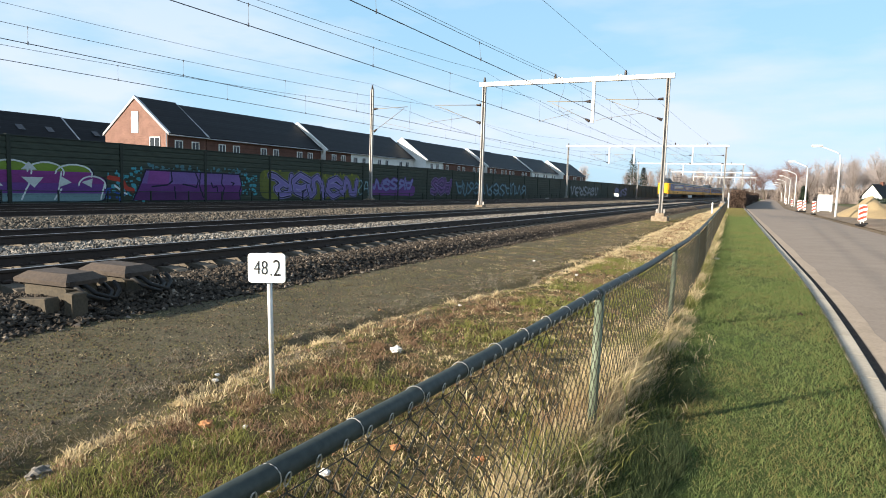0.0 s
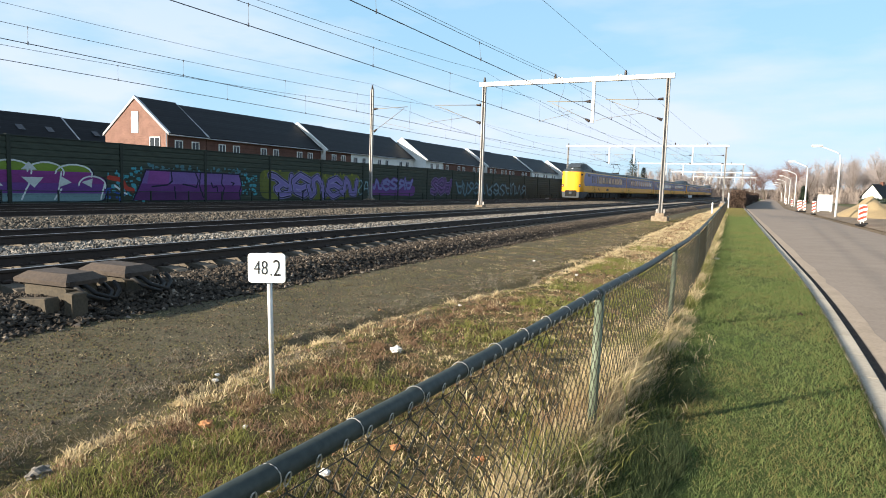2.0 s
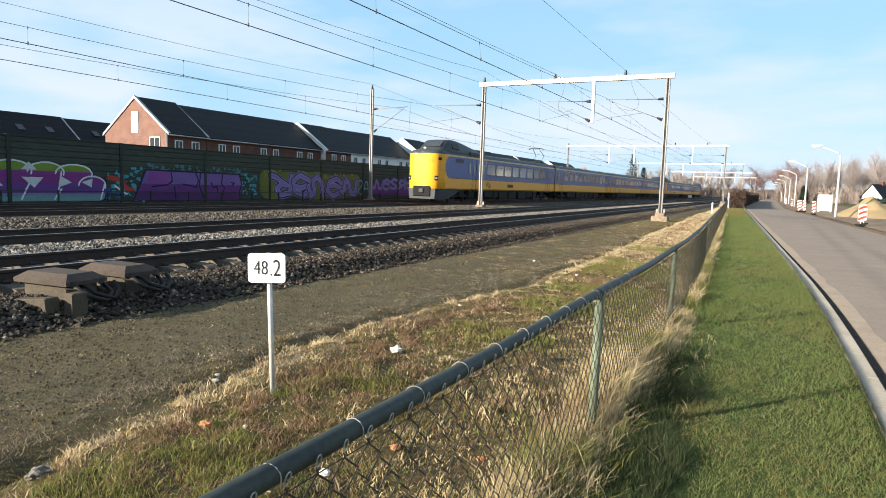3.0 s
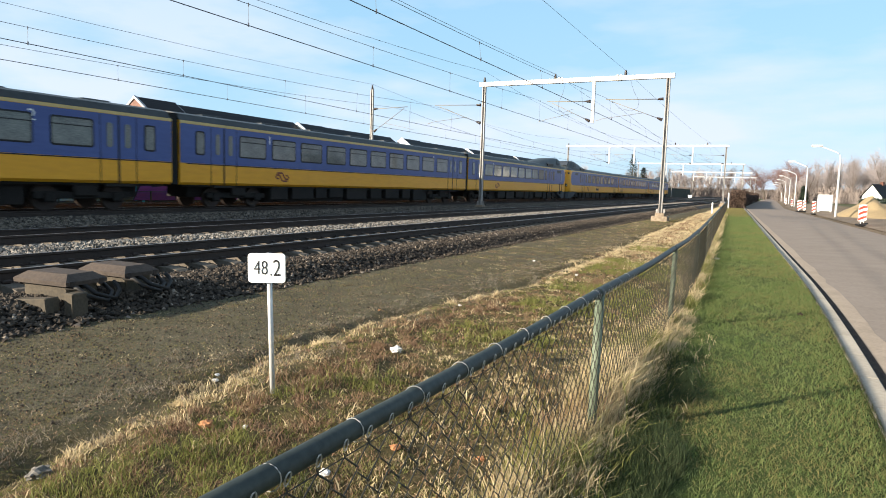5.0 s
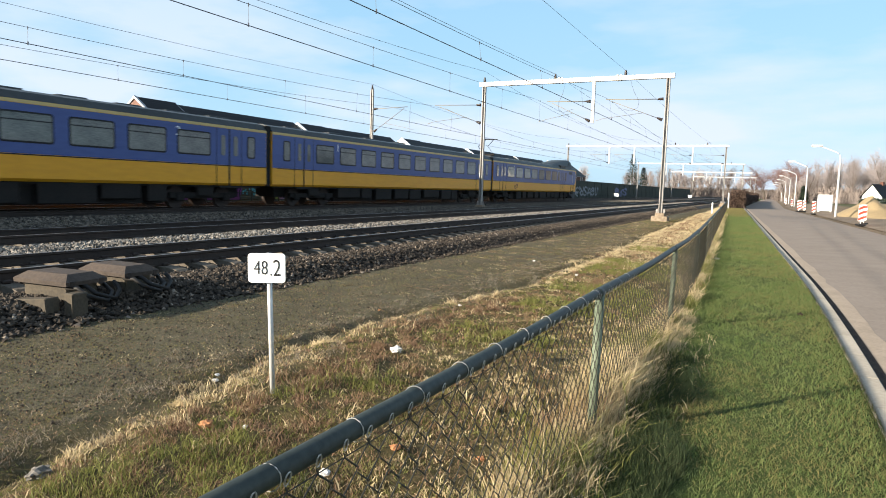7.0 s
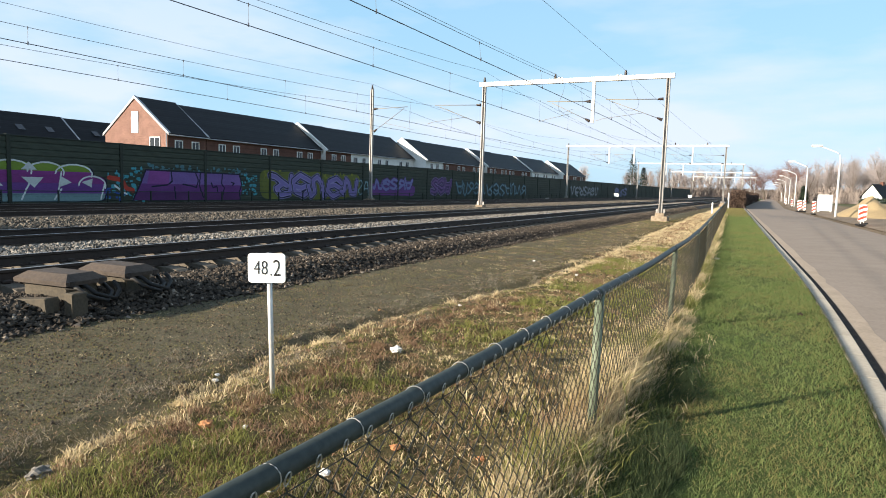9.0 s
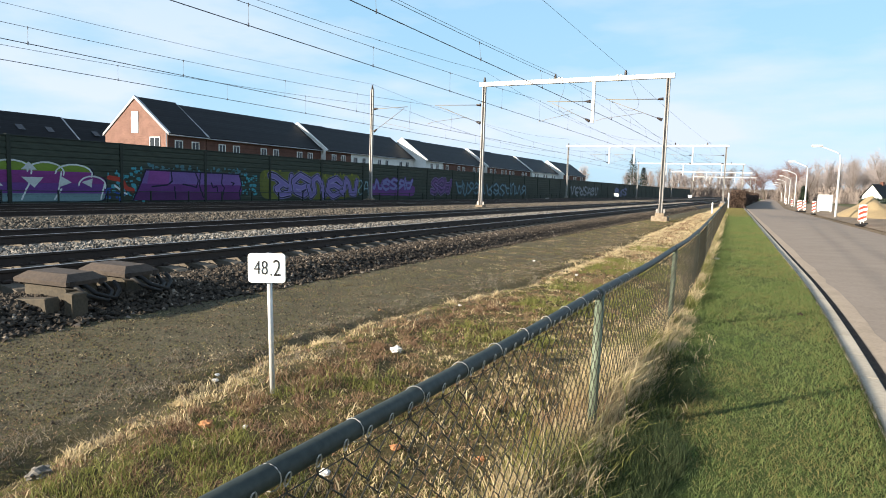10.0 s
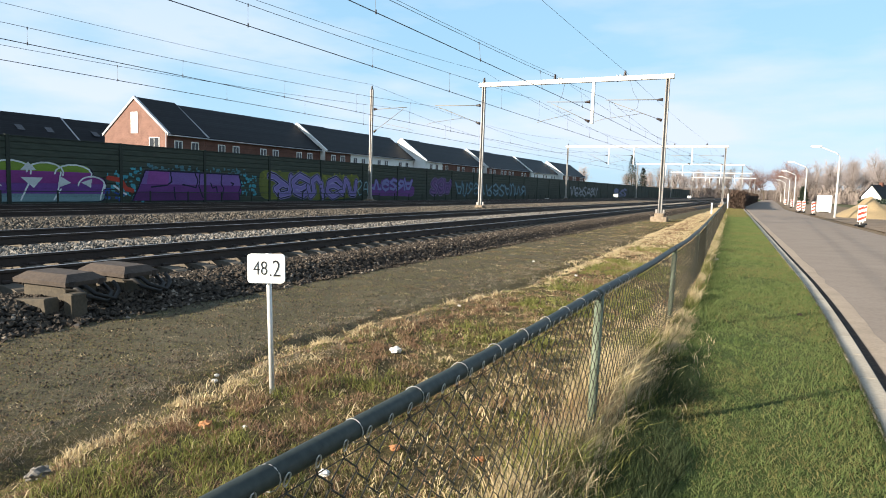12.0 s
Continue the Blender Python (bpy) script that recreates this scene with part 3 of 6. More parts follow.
def column(parent, x):
    part("mast", COLUMN, parent, m=pose(x, 0, 0.45))


def portal(y, xl, xr, drops, left_arm=True):
    p = thing("overhead_line_portal", "steel portal with a white beam carrying catenary wires", "catenary portal", pose(0, y, 0), "overhead line portals")
    for x in (xl, xr):
        column(p, x)
        footing(p, x)
    bm = bmesh.new()
    add_box(bm, xl - 0.35, xr + 0.35, -0.11, 0.11, 8.37, 8.66, 0.02)
    part("beam", bm_mesh("beam", bm, M["galv"]), p, "light galvanised box beam")
    for x in (xr - 6.6, xr - 2.95):
        for d in (0, 0.19):
            part("beam_clamp", CLAMP, p, m=pose(x + d, 0, 0))
    for x in (xl, xr - 6.87, xr - 2.5):
        upright_insulator(p, x, 8.66)
    for x in drops:
        part("drop_arm", box_mesh("drop_arm", x - 0.09, x + 0.09, -0.09, 0.09, 5.85, 8.41, M["galv"], 0.015), p)
        cantilever(p, x - 0.05, -1, 2.6)
    cantilever(p, xr - 0.1, -1, 3.2)
    for xj, dx in ((xr - 6.2, -0.45), (xr - 2.2, 0.55)):
        loop = [(xj, 0.0, 8.41), (xj + dx * 0.4, 0.1, 7.7), (xj + dx, 0.15, 7.15), (xj + dx * 0.9, 0.15, 6.75), (xj + dx * 0.2, 0.1, 6.55), (xj - dx * 1.2, 0.05, 6.75)]
        part("jumper_wire", tube_mesh("jumper_wire", loop, 0.010, M["wire"], 4), p, "thin hanging jumper wire")
    if left_arm:
        cantilever(p, xl - 0.1, -1, 3.3)
    return p


def single_mast(y, x):
    p = thing("overhead_line_mast", "single weathered steel mast with a catenary arm", "catenary mast", pose(0, y, 0), "overhead line masts")
    part("mast", mast_mesh(8.85), p, m=pose(x, 0, 0.40))
    footing(p, x, False)
    upright_insulator(p, x, 9.25)
    cantilever(p, x + 0.1, 1, 2.9, 7.7, 5.9)


portal(40, -17.62, -5.88, (-10.25,))
portal(-27, -17.62, -5.88, (-10.25,))
single_mast(44, -29.2)
single_mast(-27, -29.2)
for yy in MASTS[2:]:
    portal(yy, -28.9, -6.2, (-22.5, -18.8, -10.6), False)


def catenary(x, stag, z_hi, z_mid, contact, first, near_mast=40.0, label="messenger and contact wire with droppers"):
    """One track's wires; the messenger hangs from z_hi at the masts to z_mid between them, droppers every 6.5 m."""
    w = thing("catenary_wire", label, "overhead wire", group="overhead wires", kind="structure")
    masts = (MASTS[0], near_mast) + MASTS[2:]

    def at(y):
        k = max(0, min(len(masts) - 2, sum(1 for q in masts[1:] if q <= y)))
        a, b = masts[k], masts[k + 1]
        t = (y - a) / (b - a)
        s = stag * (1 - 2 * t) * (1 if k % 2 == 0 else -1)
        return x + s * 0.4, x + s, z_hi - (z_hi - z_mid) * 4 * t * (1 - t)

    P, C, drop, clips = [(x, -90, z_hi)], [(x, -90, contact)], [], []
    y = masts[0]
    while y < masts[-1]:
        xm, xc, z = at(y)
        P.append((xm, y, z))
        C.append((xc, y, contact))
        y += 3.0
    y = first - 39
    while y < 160:
        xm, xc, z = at(y)
        drop.append(tube([(xm, y, z), (xc, y, contact)], 0.006, 3))
        clips.append(tube([(xc, y, contact - 0.04), (xc, y, contact + 0.07)], 0.022, 5))
        clips.append(tube([(xm, y, z - 0.06), (xm, y, z + 0.03)], 0.018, 5))
        y += 6.5
    part("messenger_wire", tube_mesh("messenger_wire", P, 0.009, M["wire"], 4), w)
    part("contact_wire", tube_mesh("contact_wire", C, 0.014, M["wire"], 4), w)
    part("droppers", mesh_of("droppers", *join(drop), M["wire"]), w)
    part("dropper_clips", mesh_of("dropper_clips", *join(clips), M["wire"]), w, "small dark wire clips")


def feeder(x, z, sag, near_mast=40.0, drift=0.0):
    """A single wire over the mast tops; drift moves it sideways at the mast behind."""
    masts = (MASTS[0], near_mast) + MASTS[2:]
    P = [(x + drift, -90, z)]
    for k, (a, b) in enumerate(zip(masts[:-1], masts[1:])):
        P += [(x + (drift * (1 - i / 12) if k == 0 else 0), a + (b - a) * i / 12, z - sag * 4 * (i / 12) * (1 - i / 12)) for i in range(12)]
    thing("feeder_wire", "thin dark feeder wire running over the masts", "overhead wire", group="overhead wires", kind="structure",
          me=tube_mesh("feeder_wire", P, 0.009, M["wire"], 4))


catenary(-9.42, -0.3, 7.3, 6.52, 6.07, 14.2)
catenary(-13.8, 0.0, 7.4, 6.69, 6.13, 14.3)
catenary(-22.9, 0.1, 7.7, 6.60, 6.08, 13.4, 44.0)
catenary(-26.5, 0.0, 7.7, 6.50, 5.98, 19.4, 44.0)
feeder(-17.62, 9.38, 1.15)
feeder(-12.75, 8.95, 0.62)
feeder(-8.4, 8.95, 0.25, 40.0, 0.8)
feeder(-29.2, 9.65, 0.93, 44.0)

# ---- noise wall ----
WX = -30.5


def build_noise_wall():
    wall = thing("noise_wall", "dark green ribbed noise barrier covered in faded graffiti", "noise barrier", kind="structure")
    prof = [(WX - 0.14, 0.05)]
    z, k = 0.05, 0
    while z < 3.30:
        prof += [(WX - 0.03, z), (WX - 0.03, z + 0.05), (WX, z + 0.08), (WX, z + 0.27)]
        z += 0.30
    prof += [(WX - 0.03, 3.34), (WX - 0.14, 3.34)]
    v, f = extrude_y(prof, 0.0, 5.42)
    panel = mesh_of("wall_panel", v, f, M["wall"])
    post = box_mesh("wall_post", WX - 0.16, WX + 0.05, -0.09, 0.09, 0, 3.42, M["wallpost"], 0.01)
    cap = box_mesh("wall_cap", WX - 0.15, WX + 0.02, 0, 5.42, 3.34, 3.40, M["wallpost"], 0.008)
    for i in range(-9, 48):
        y = 16.82 + 5.6 * i
        part("wall_post", post, wall, m=pose(0, y, 0))
        part("wall_panel", panel, wall, m=pose(0, y + 0.09, 0))
        part("wall_cap", cap, wall, m=pose(0, y + 0.09, 0))
    rail = thing("low_guard_rail", "low dark steel guard rail in front of the noise barrier", "guard rail", kind="structure")
    bar = box_mesh("rail_post", WX + 0.55, WX + 0.61, -0.03, 0.03, 0.05, 0.95, M["wallpost"])
    for i in range(-10, 60):
        part("rail_post", bar, rail, m=pose(0, 18.68 + 2.53 * i, 0))
    v, f = tube([(WX + 0.58, -10, 0.9), (WX + 0.58, 170, 0.9)], 0.02, 5)
    part("rail_bar", mesh_of("rail_bar", v, f, M["wallpost"]), rail)
    return wall


WALL = build_noise_wall()
PAINT = {}


def paint(c):
    if c not in PAINT:
        PAINT[c] = mat("spray_paint", tuple(q * 1.12 for q in c), tuple(q * 0.8 for q in c), 0.7, 3.0, stretch=(1, 1, 2.5))
    return PAINT[c]


LAYERS = [itertools.count()]


def spray(parent, name, shapes, colour):
    """Paint on the ribbed wall: each convex outline is cut at the ribs, and lies in the grooves as on the faces."""
    V, F = [], []
    for pts in shapes:
        x = WX + 0.006 + 0.00022 * next(LAYERS[0])
        for k in range(9):
            z = 0.05 + 0.30 * k
            for za, zb, back in ((z + 0.07, z + 0.28, 0.0), (z - 0.02, z + 0.07, 0.022)):
                cut = slice_z(pts, za, zb)
                if len(cut) > 2:
                    F.append(tuple(range(len(V), len(V) + len(cut))))
                    V += [(x - back, q, w) for q, w in cut]
    if F:
        part(name, mesh_of(name, V, F, paint(colour)), parent)


def blob(rng, cy, cz, w, h, n=30, wob=0.17, power=None):
    """A bulging letter-like outline: a rounded square with soft dents."""
    p1, p2, a1, a2 = rng.uniform(0, 6.28), rng.uniform(0, 6.28), rng.uniform(-wob, wob), rng.uniform(-wob, wob)
    out = []
    power = power or rng.uniform(0.38, 0.8)
    for i in range(n):
        t = 2 * math.pi * i / n
        c, s = math.cos(t), math.sin(t)
        r = 1 + a1 * math.sin(2 * t + p1) + a2 * math.sin(3 * t + p2)
        out.append((cy + w / 2 * r * math.copysign(abs(c) ** power, c), cz + h / 2 * r * math.copysign(abs(s) ** power, s)))
    return out


def slice_z(pts, za, zb):
    """The part of an outline between two heights."""
    for lim, sign in ((za, 1), (zb, -1)):
        out = []
        for i, (y, z) in enumerate(pts):
            yp, zp = pts[i - 1]
            a, b = (zp - lim) * sign, (z - lim) * sign
            if (a >= 0) != (b >= 0):
                t = a / (a - b)
                out.append((yp + (y - yp) * t, lim))
            if b >= 0:
                out.append((y, z))
        pts = out
        if len(pts) < 3:
            return []
    return pts


def stroke(pts, w):
    """Outline of a brush stroke of width w along a line of (y, z) points."""
    L, R = [], []
    for i, (y, z) in enumerate(pts):
        a, b = pts[max(i - 1, 0)], pts[min(i + 1, len(pts) - 1)]
        d = math.hypot(b[0] - a[0], b[1] - a[1]) or 1
        ny, nz = -(b[1] - a[1]) / d * w / 2, (b[0] - a[0]) / d * w / 2
        L.append((y + ny, z + nz))
        R.append((y - ny, z - nz))
    return L + R[::-1]


def quads(pts, w):
    """A brush stroke as a run of short convex pieces with round joints."""
    out = [stroke([p, q], w) for p, q in zip(pts[:-1], pts[1:])]
    return out + [[(y + w / 2 * math.cos(t), z + w / 2 * math.sin(t)) for t in (0, 0.785, 1.571, 2.356, 3.142, 3.927, 4.712, 5.498)] for y, z in pts]


# looping strokes in a unit box
FORMS = (
    ([(0.05, 0.1), (0.2, 0.9), (0.6, 1.0), (0.8, 0.7), (0.45, 0.45), (0.3, 0.55)], [(0.45, 0.45), (0.8, 0.15), (1.0, 0.1)]),
    ([(0.9, 0.75), (0.6, 1.0), (0.2, 0.8), (0.15, 0.3), (0.5, 0.0), (0.95, 0.25)], [(0.2, 0.55), (0.5, 0.65), (0.8, 0.5)]),
    ([(0.05, 0.8), (0.25, 1.0), (0.3, 0.3), (0.5, 0.0), (0.75, 0.2), (0.7, 0.8)], [(0.7, 0.8), (0.9, 1.0), (1.0, 0.5)]),
    ([(0.9, 0.85), (0.5, 1.0), (0.15, 0.75), (0.5, 0.5), (0.85, 0.3), (0.5, 0.0), (0.05, 0.15)],),
    ([(0.0, 0.2), (0.15, 0.9), (0.4, 0.9), (0.5, 0.3), (0.65, 0.1), (0.85, 0.9), (1.0, 0.8)],),
    ([(0.05, 0.0), (0.3, 0.9), (0.6, 0.9), (0.95, 0.1), (0.7, 0.4), (0.2, 0.4)],),
)


def piece(label):
    LAYERS[0] = itertools.count()
    return part("graffiti_piece", None, WALL, label)


def letters(g, y0, y1, z0, z1, forms, w, layers, lean=0.06, seed=1):
    """A row of stroke letters; layers are (extra width, colour) from the back to the front."""
    rng = random.Random(seed)
    step = (y1 - y0) / len(forms)
    for i, k in enumerate(forms):
        up, dn = rng.uniform(-0.06, 0.06), rng.uniform(0.9, 1.04)
        flip, turn = rng.random() < 0.6, rng.random() < 0.6
        rows = [[(y0 + step * (i - 0.08 + 1.16 * (1 - u if flip else u) + lean * v), z0 + (z1 - z0) * ((1 - v if turn else v) * dn + up)) for u, v in line] for line in FORMS[k]]
        for extra, colour in layers:
            spray(g, "letter_stroke", [q for line in rows for q in quads(line, w + extra)], colour)


def flecks(g, y0, y1, z0, z1, n, colour, seed):
    rng = random.Random(seed)
    spray(g, "spray_fleck", [blob(rng, rng.uniform(y0, y1), rng.uniform(z0, z1), rng.uniform(0.05, 0.30), rng.uniform(0.05, 0.22), 9) for k in range(n)], colour)


def cloud(g, y0, y1, z0, z1, n, colour, seed):
    rng = random.Random(seed)
    w = (y1 - y0) / n
    spray(g, "background_spray", [blob(rng, y0 + w * (i + 0.5), (z0 + z1) / 2 + rng.uniform(-0.06, 0.06), w * 1.5, (z1 - z0) * rng.uniform(0.9, 1.08), 20, 0.06, 0.6) for i in range(n)], colour)


def bubble_piece(y0, y1, z0, z1):
    """Four fat rounded letters in colour bands, with white contours and wedges."""
    g = piece("purple bubble letters with green tops and white outlines")
    rng = random.Random(3)
    W, H = y1 - y0, z1 - z0
    humps = ((0.10, 0.30, 1.0), (0.36, 0.26, 1.0), (0.58, 0.24, 0.98), (0.77, 0.26, 0.95), (0.90, 0.20, 0.66))
    shapes = [blob(rng, y0 + W * c, z0 + H * h / 2, W * w, H * h, 28, 0.02, 0.5) for c, w, h in humps]
    shapes.append([(y0, z0), (y0 + W * 0.93, z0), (y0 + W * 0.95, z0 + H * 0.5), (y0 + W * 0.85, z0 + H * 0.68), (y0, z0 + H * 0.68)])
    spray(g, "letter_shadow", [[(a + 0.12, b - 0.02) for a, b in q] for q in shapes], DARK)
    for lo, hi, colour in ((-0.05, 0.2, (0.16, 0.26, 0.28)), (0.2, 0.46, PURPLE), (0.46, 0.76, MAGENTA), (0.76, 1.05, GREEN)):
        spray(g, "colour_band", [q for q in (slice_z(p, z0 + H * lo, z0 + H * hi) for p in shapes) if q], colour)
    lines = []
    for c, w, h in humps:
        arc = [(c + w * 0.5 * math.cos(t), h - 0.24 + 0.24 * math.sin(t)) for t in np.linspace(-0.3, math.pi, 9)]
        lines.append([(y0 + W * u, z0 + H * v) for u, v in arc])
    for u, v0, v1, d in ((0.02, 0.62, 0.1, 0.03), (0.24, 0.5, 0.05, 0.06), (0.47, 0.45, 0.05, -0.05), (0.68, 0.75, 0.30, -0.02), (0.68, 0.32, 0.05, -0.05), (0.99, 0.45, 0.05, -0.03)):
        lines.append([(y0 + W * (u + d * t), z0 + H * (v0 + (v1 - v0) * t)) for t in (0, 0.5, 1)])
    spray(g, "white_contour", [q for line in lines for q in quads(line, 0.075)], WHITE)
    wedges = (((0.19, 0.36), (0.31, 0.38), (0.24, 0.66)), ((0.42, 0.60), (0.56, 0.60), (0.50, 0.34)), ((0.42, 0.78), (0.52, 0.78), (0.47, 0.98)), ((0.66, 0.36), (0.75, 0.48), (0.67, 0.66)),
              ((0.82, 0.50), (0.89, 0.36), (0.90, 0.60)), ((0.0, 0.55), (0.09, 0.72), (0.09, 0.40)))
    spray(g, "white_wedge", [[(y0 + W * u, z0 + H * v) for u, v in t] for t in wedges], (0.52, 0.56, 0.56))


def block_piece(y0, y1, z0, z1):
    """A wide block of square letters, lilac above and dark purple below, with black contours."""
    g = piece("wide purple block letters with black contours and cyan drips")
    W, H = y1 - y0, z1 - z0
    P = lambda q: [(y0 + W * u, z0 + H * v) for u, v in q]
    flecks(g, y0 + 0.2, y1 + 0.5, z1 - 0.1, z1 + 0.32, 60, TEAL, 4)
    flecks(g, y1 - 0.3, y1 + 1.4, z0 + 0.3, z1, 46, CYAN, 6)
    flecks(g, y0 - 0.5, y0 + 0.6, z0, z1 + 0.1, 26, CYAN, 8)
    body = P(((-0.06, 0.0), (0.97, 0.0), (1.0, 0.35), (0.97, 1.0), (0.05, 1.0)))
    for lo, hi, colour in ((-0.1, 0.28, (0.085, 0.025, 0.11)), (0.28, 0.55, (0.12, 0.035, 0.17)), (0.55, 1.1, (0.17, 0.10, 0.30))):
        spray(g, "colour_band", [slice_z(body, z0 + H * lo, z0 + H * hi)], colour)
    spray(g, "colour_patch", [P(((0.06, 0.55), (0.25, 0.55), (0.26, 0.98), (0.08, 0.98)))], (0.22, 0.06, 0.25))
    lines = (((-0.06, 0.0), (0.0, 0.5), (0.05, 1.0), (0.97, 0.97), (1.0, 0.6), (0.97, 0.3), (0.98, 0.0)), ((0.27, 0.98), (0.28, 0.65), (0.24, 0.52), (0.10, 0.45)), ((0.50, 0.98), (0.53, 0.7), (0.51, 0.45), (0.46, 0.5), (0.38, 0.55)),
             ((0.55, 0.96), (0.54, 0.5), (0.58, 0.1)), ((0.66, 0.62), (0.68, 0.45), (0.72, 0.5), (0.73, 0.3)), ((0.78, 0.96), (0.77, 0.6), (0.80, 0.45), (0.78, 0.1)), ((0.88, 0.66), (0.91, 0.62), (0.89, 0.55)), ((0.30, 0.45), (0.31, 0.05)))
    spray(g, "black_contour", [q for line in lines for q in quads(P(line), 0.085)], DARK)


def splash_piece(y0, y1, z0, z1):
    g = piece("red and cyan spray splash")
    flecks(g, y0, y1, z0 + 0.1, z1, 40, CYAN, 11)
    flecks(g, y0, y0 + 1.0, z0, z0 + 0.6, 12, BLUEP, 12)
    spray(g, "red_stroke", quads([(y0 + 0.1, z1 - 0.35), (y0 + 0.8, z1 - 0.45), (y0 + 1.1, z1 - 0.9), (y0 + 1.5, z1 - 1.0)], 0.24), REDP)
    spray(g, "pale_stroke", quads([(y0 + 0.4, z1 - 0.75), (y0 + 1.1, z1 - 1.2)], 0.10), WHITE)


WHITE, PURPLE, MAGENTA, GREEN, CYAN = (0.62, 0.66, 0.66), (0.13, 0.045, 0.22), (0.20, 0.035, 0.19), (0.17, 0.26, 0.035), (0.06, 0.30, 0.36)
DARK, OLIVE, REDP, BLUEP, TEAL = (0.012, 0.012, 0.03), (0.20, 0.22, 0.03), (0.42, 0.05, 0.03), (0.03, 0.07, 0.30), (0.07, 0.17, 0.20)
bubble_piece(14.3, 21.5, 0.40, 2.28)
splash_piece(21.6, 23.3, 0.45, 1.95)
block_piece(23.5, 31.0, 0.42, 2.08)
g3 = piece("lilac letters with dark outlines on an olive yellow background")
cloud(g3, 33.0, 44.0, 0.45, 2.42, 7, (0.12, 0.14, 0.028), 9)
flecks(g3, 32.6, 44.2, 1.9, 2.5, 46, OLIVE, 10)
letters(g3, 33.8, 43.6, 0.66, 2.08, (0, 1, 2, 1, 4), 0.28, ((0.34, (0.20, 0.18, 0.36)), (0.24, DARK), (0.08, (0.28, 0.25, 0.48)), (-0.04, (0.19, 0.155, 0.38))), 0.10, 2)
g4 = piece("small pale cyan scribble")
letters(g4, 44.0, 45.6, 0.8, 2.05, (3, 5), 0.09, ((0.10, (0.03, 0.05, 0.06)), (0.0, (0.20, 0.34, 0.36))), 0.1, 3)
g5 = piece("purple block with pale cyan and lilac letters")
cloud(g5, 46.0, 53.2, 0.75, 1.75, 5, (0.13, 0.045, 0.20), 12)
letters(g5, 46.4, 53.0, 1.25, 2.2, (4, 1, 3, 0, 5), 0.24, ((0.16, (0.09, 0.035, 0.16)), (0.0, (0.17, 0.18, 0.38))), 0.05, 4)
g6 = piece("dark purple rounded letters with lilac outline")
letters(g6, 57.0, 61.3, 0.95, 2.25, (3, 1, 5), 0.36, ((0.30, (0.22, 0.16, 0.33)), (0.14, (0.05, 0.025, 0.09)), (-0.14, (0.15, 0.08, 0.22))), 0.0, 5)
g7 = piece("blue-green scribbled letters")
letters(g7, 62.6, 70.2, 0.8, 2.2, (5, 2, 0, 1, 4), 0.24, ((0.18, (0.03, 0.045, 0.055)), (0.0, (0.075, 0.14, 0.165)), (-0.14, (0.11, 0.22, 0.26))), 0.06, 6)
g8 = piece("pale blue scribbled letters")
letters(g8, 71.0, 84.5, 0.8, 2.25, (0, 1, 3, 5, 2, 4, 0), 0.26, ((0.18, (0.03, 0.045, 0.055)), (0.0, (0.09, 0.16, 0.185)), (-0.15, (0.15, 0.26, 0.30))), 0.06, 7)
g9 = piece("chalky white tag")
letters(g9, 107, 126, 0.8, 2.4, (4, 1, 0, 3, 5, 1, 2), 0.34, ((0.0, (0.26, 0.28, 0.30)),), 0.05, 8)
g10 = piece("faded blue tag")
letters(g10, 141, 154, 0.8, 2.4, (1, 0, 3), 0.5, ((0.0, (0.16, 0.18, 0.30)),), 0.05, 9)

# ---- houses ----


def window(parent, y, z, w, h, x, side="X", fill="pane"):
    """A recessed pane in a white frame; side X looks along +x, side Y along -y."""
    m = pose(x, y, z) if side == "X" else pose(x, y, z, 0, 0, -90)
    key = (round(w, 2), round(h, 2), fill)
    if key not in WINDOWS:
        bm = bmesh.new()
        t = 0.09
        add_box(bm, -0.05, 0.03, -w / 2, w / 2, 0, t)
        add_box(bm, -0.05, 0.03, -w / 2, w / 2, h - t, h)
        for a, b in ((-w / 2, -w / 2 + t), (w / 2 - t, w / 2), (-t / 3, t / 3)):
            add_box(bm, -0.05, 0.028, a, b, t, h - t)
        WINDOWS[key] = bm_mesh("window_frame", bm, M["frame"]), box_mesh("window_pane", -0.03, 0.008, -w / 2 + t, w / 2 - t, t, h - t, M[fill])
    fr = part("window", WINDOWS[key][0], parent, "white window frame", m)
    part("window_pane", WINDOWS[key][1], fr)


WINDOWS = {}


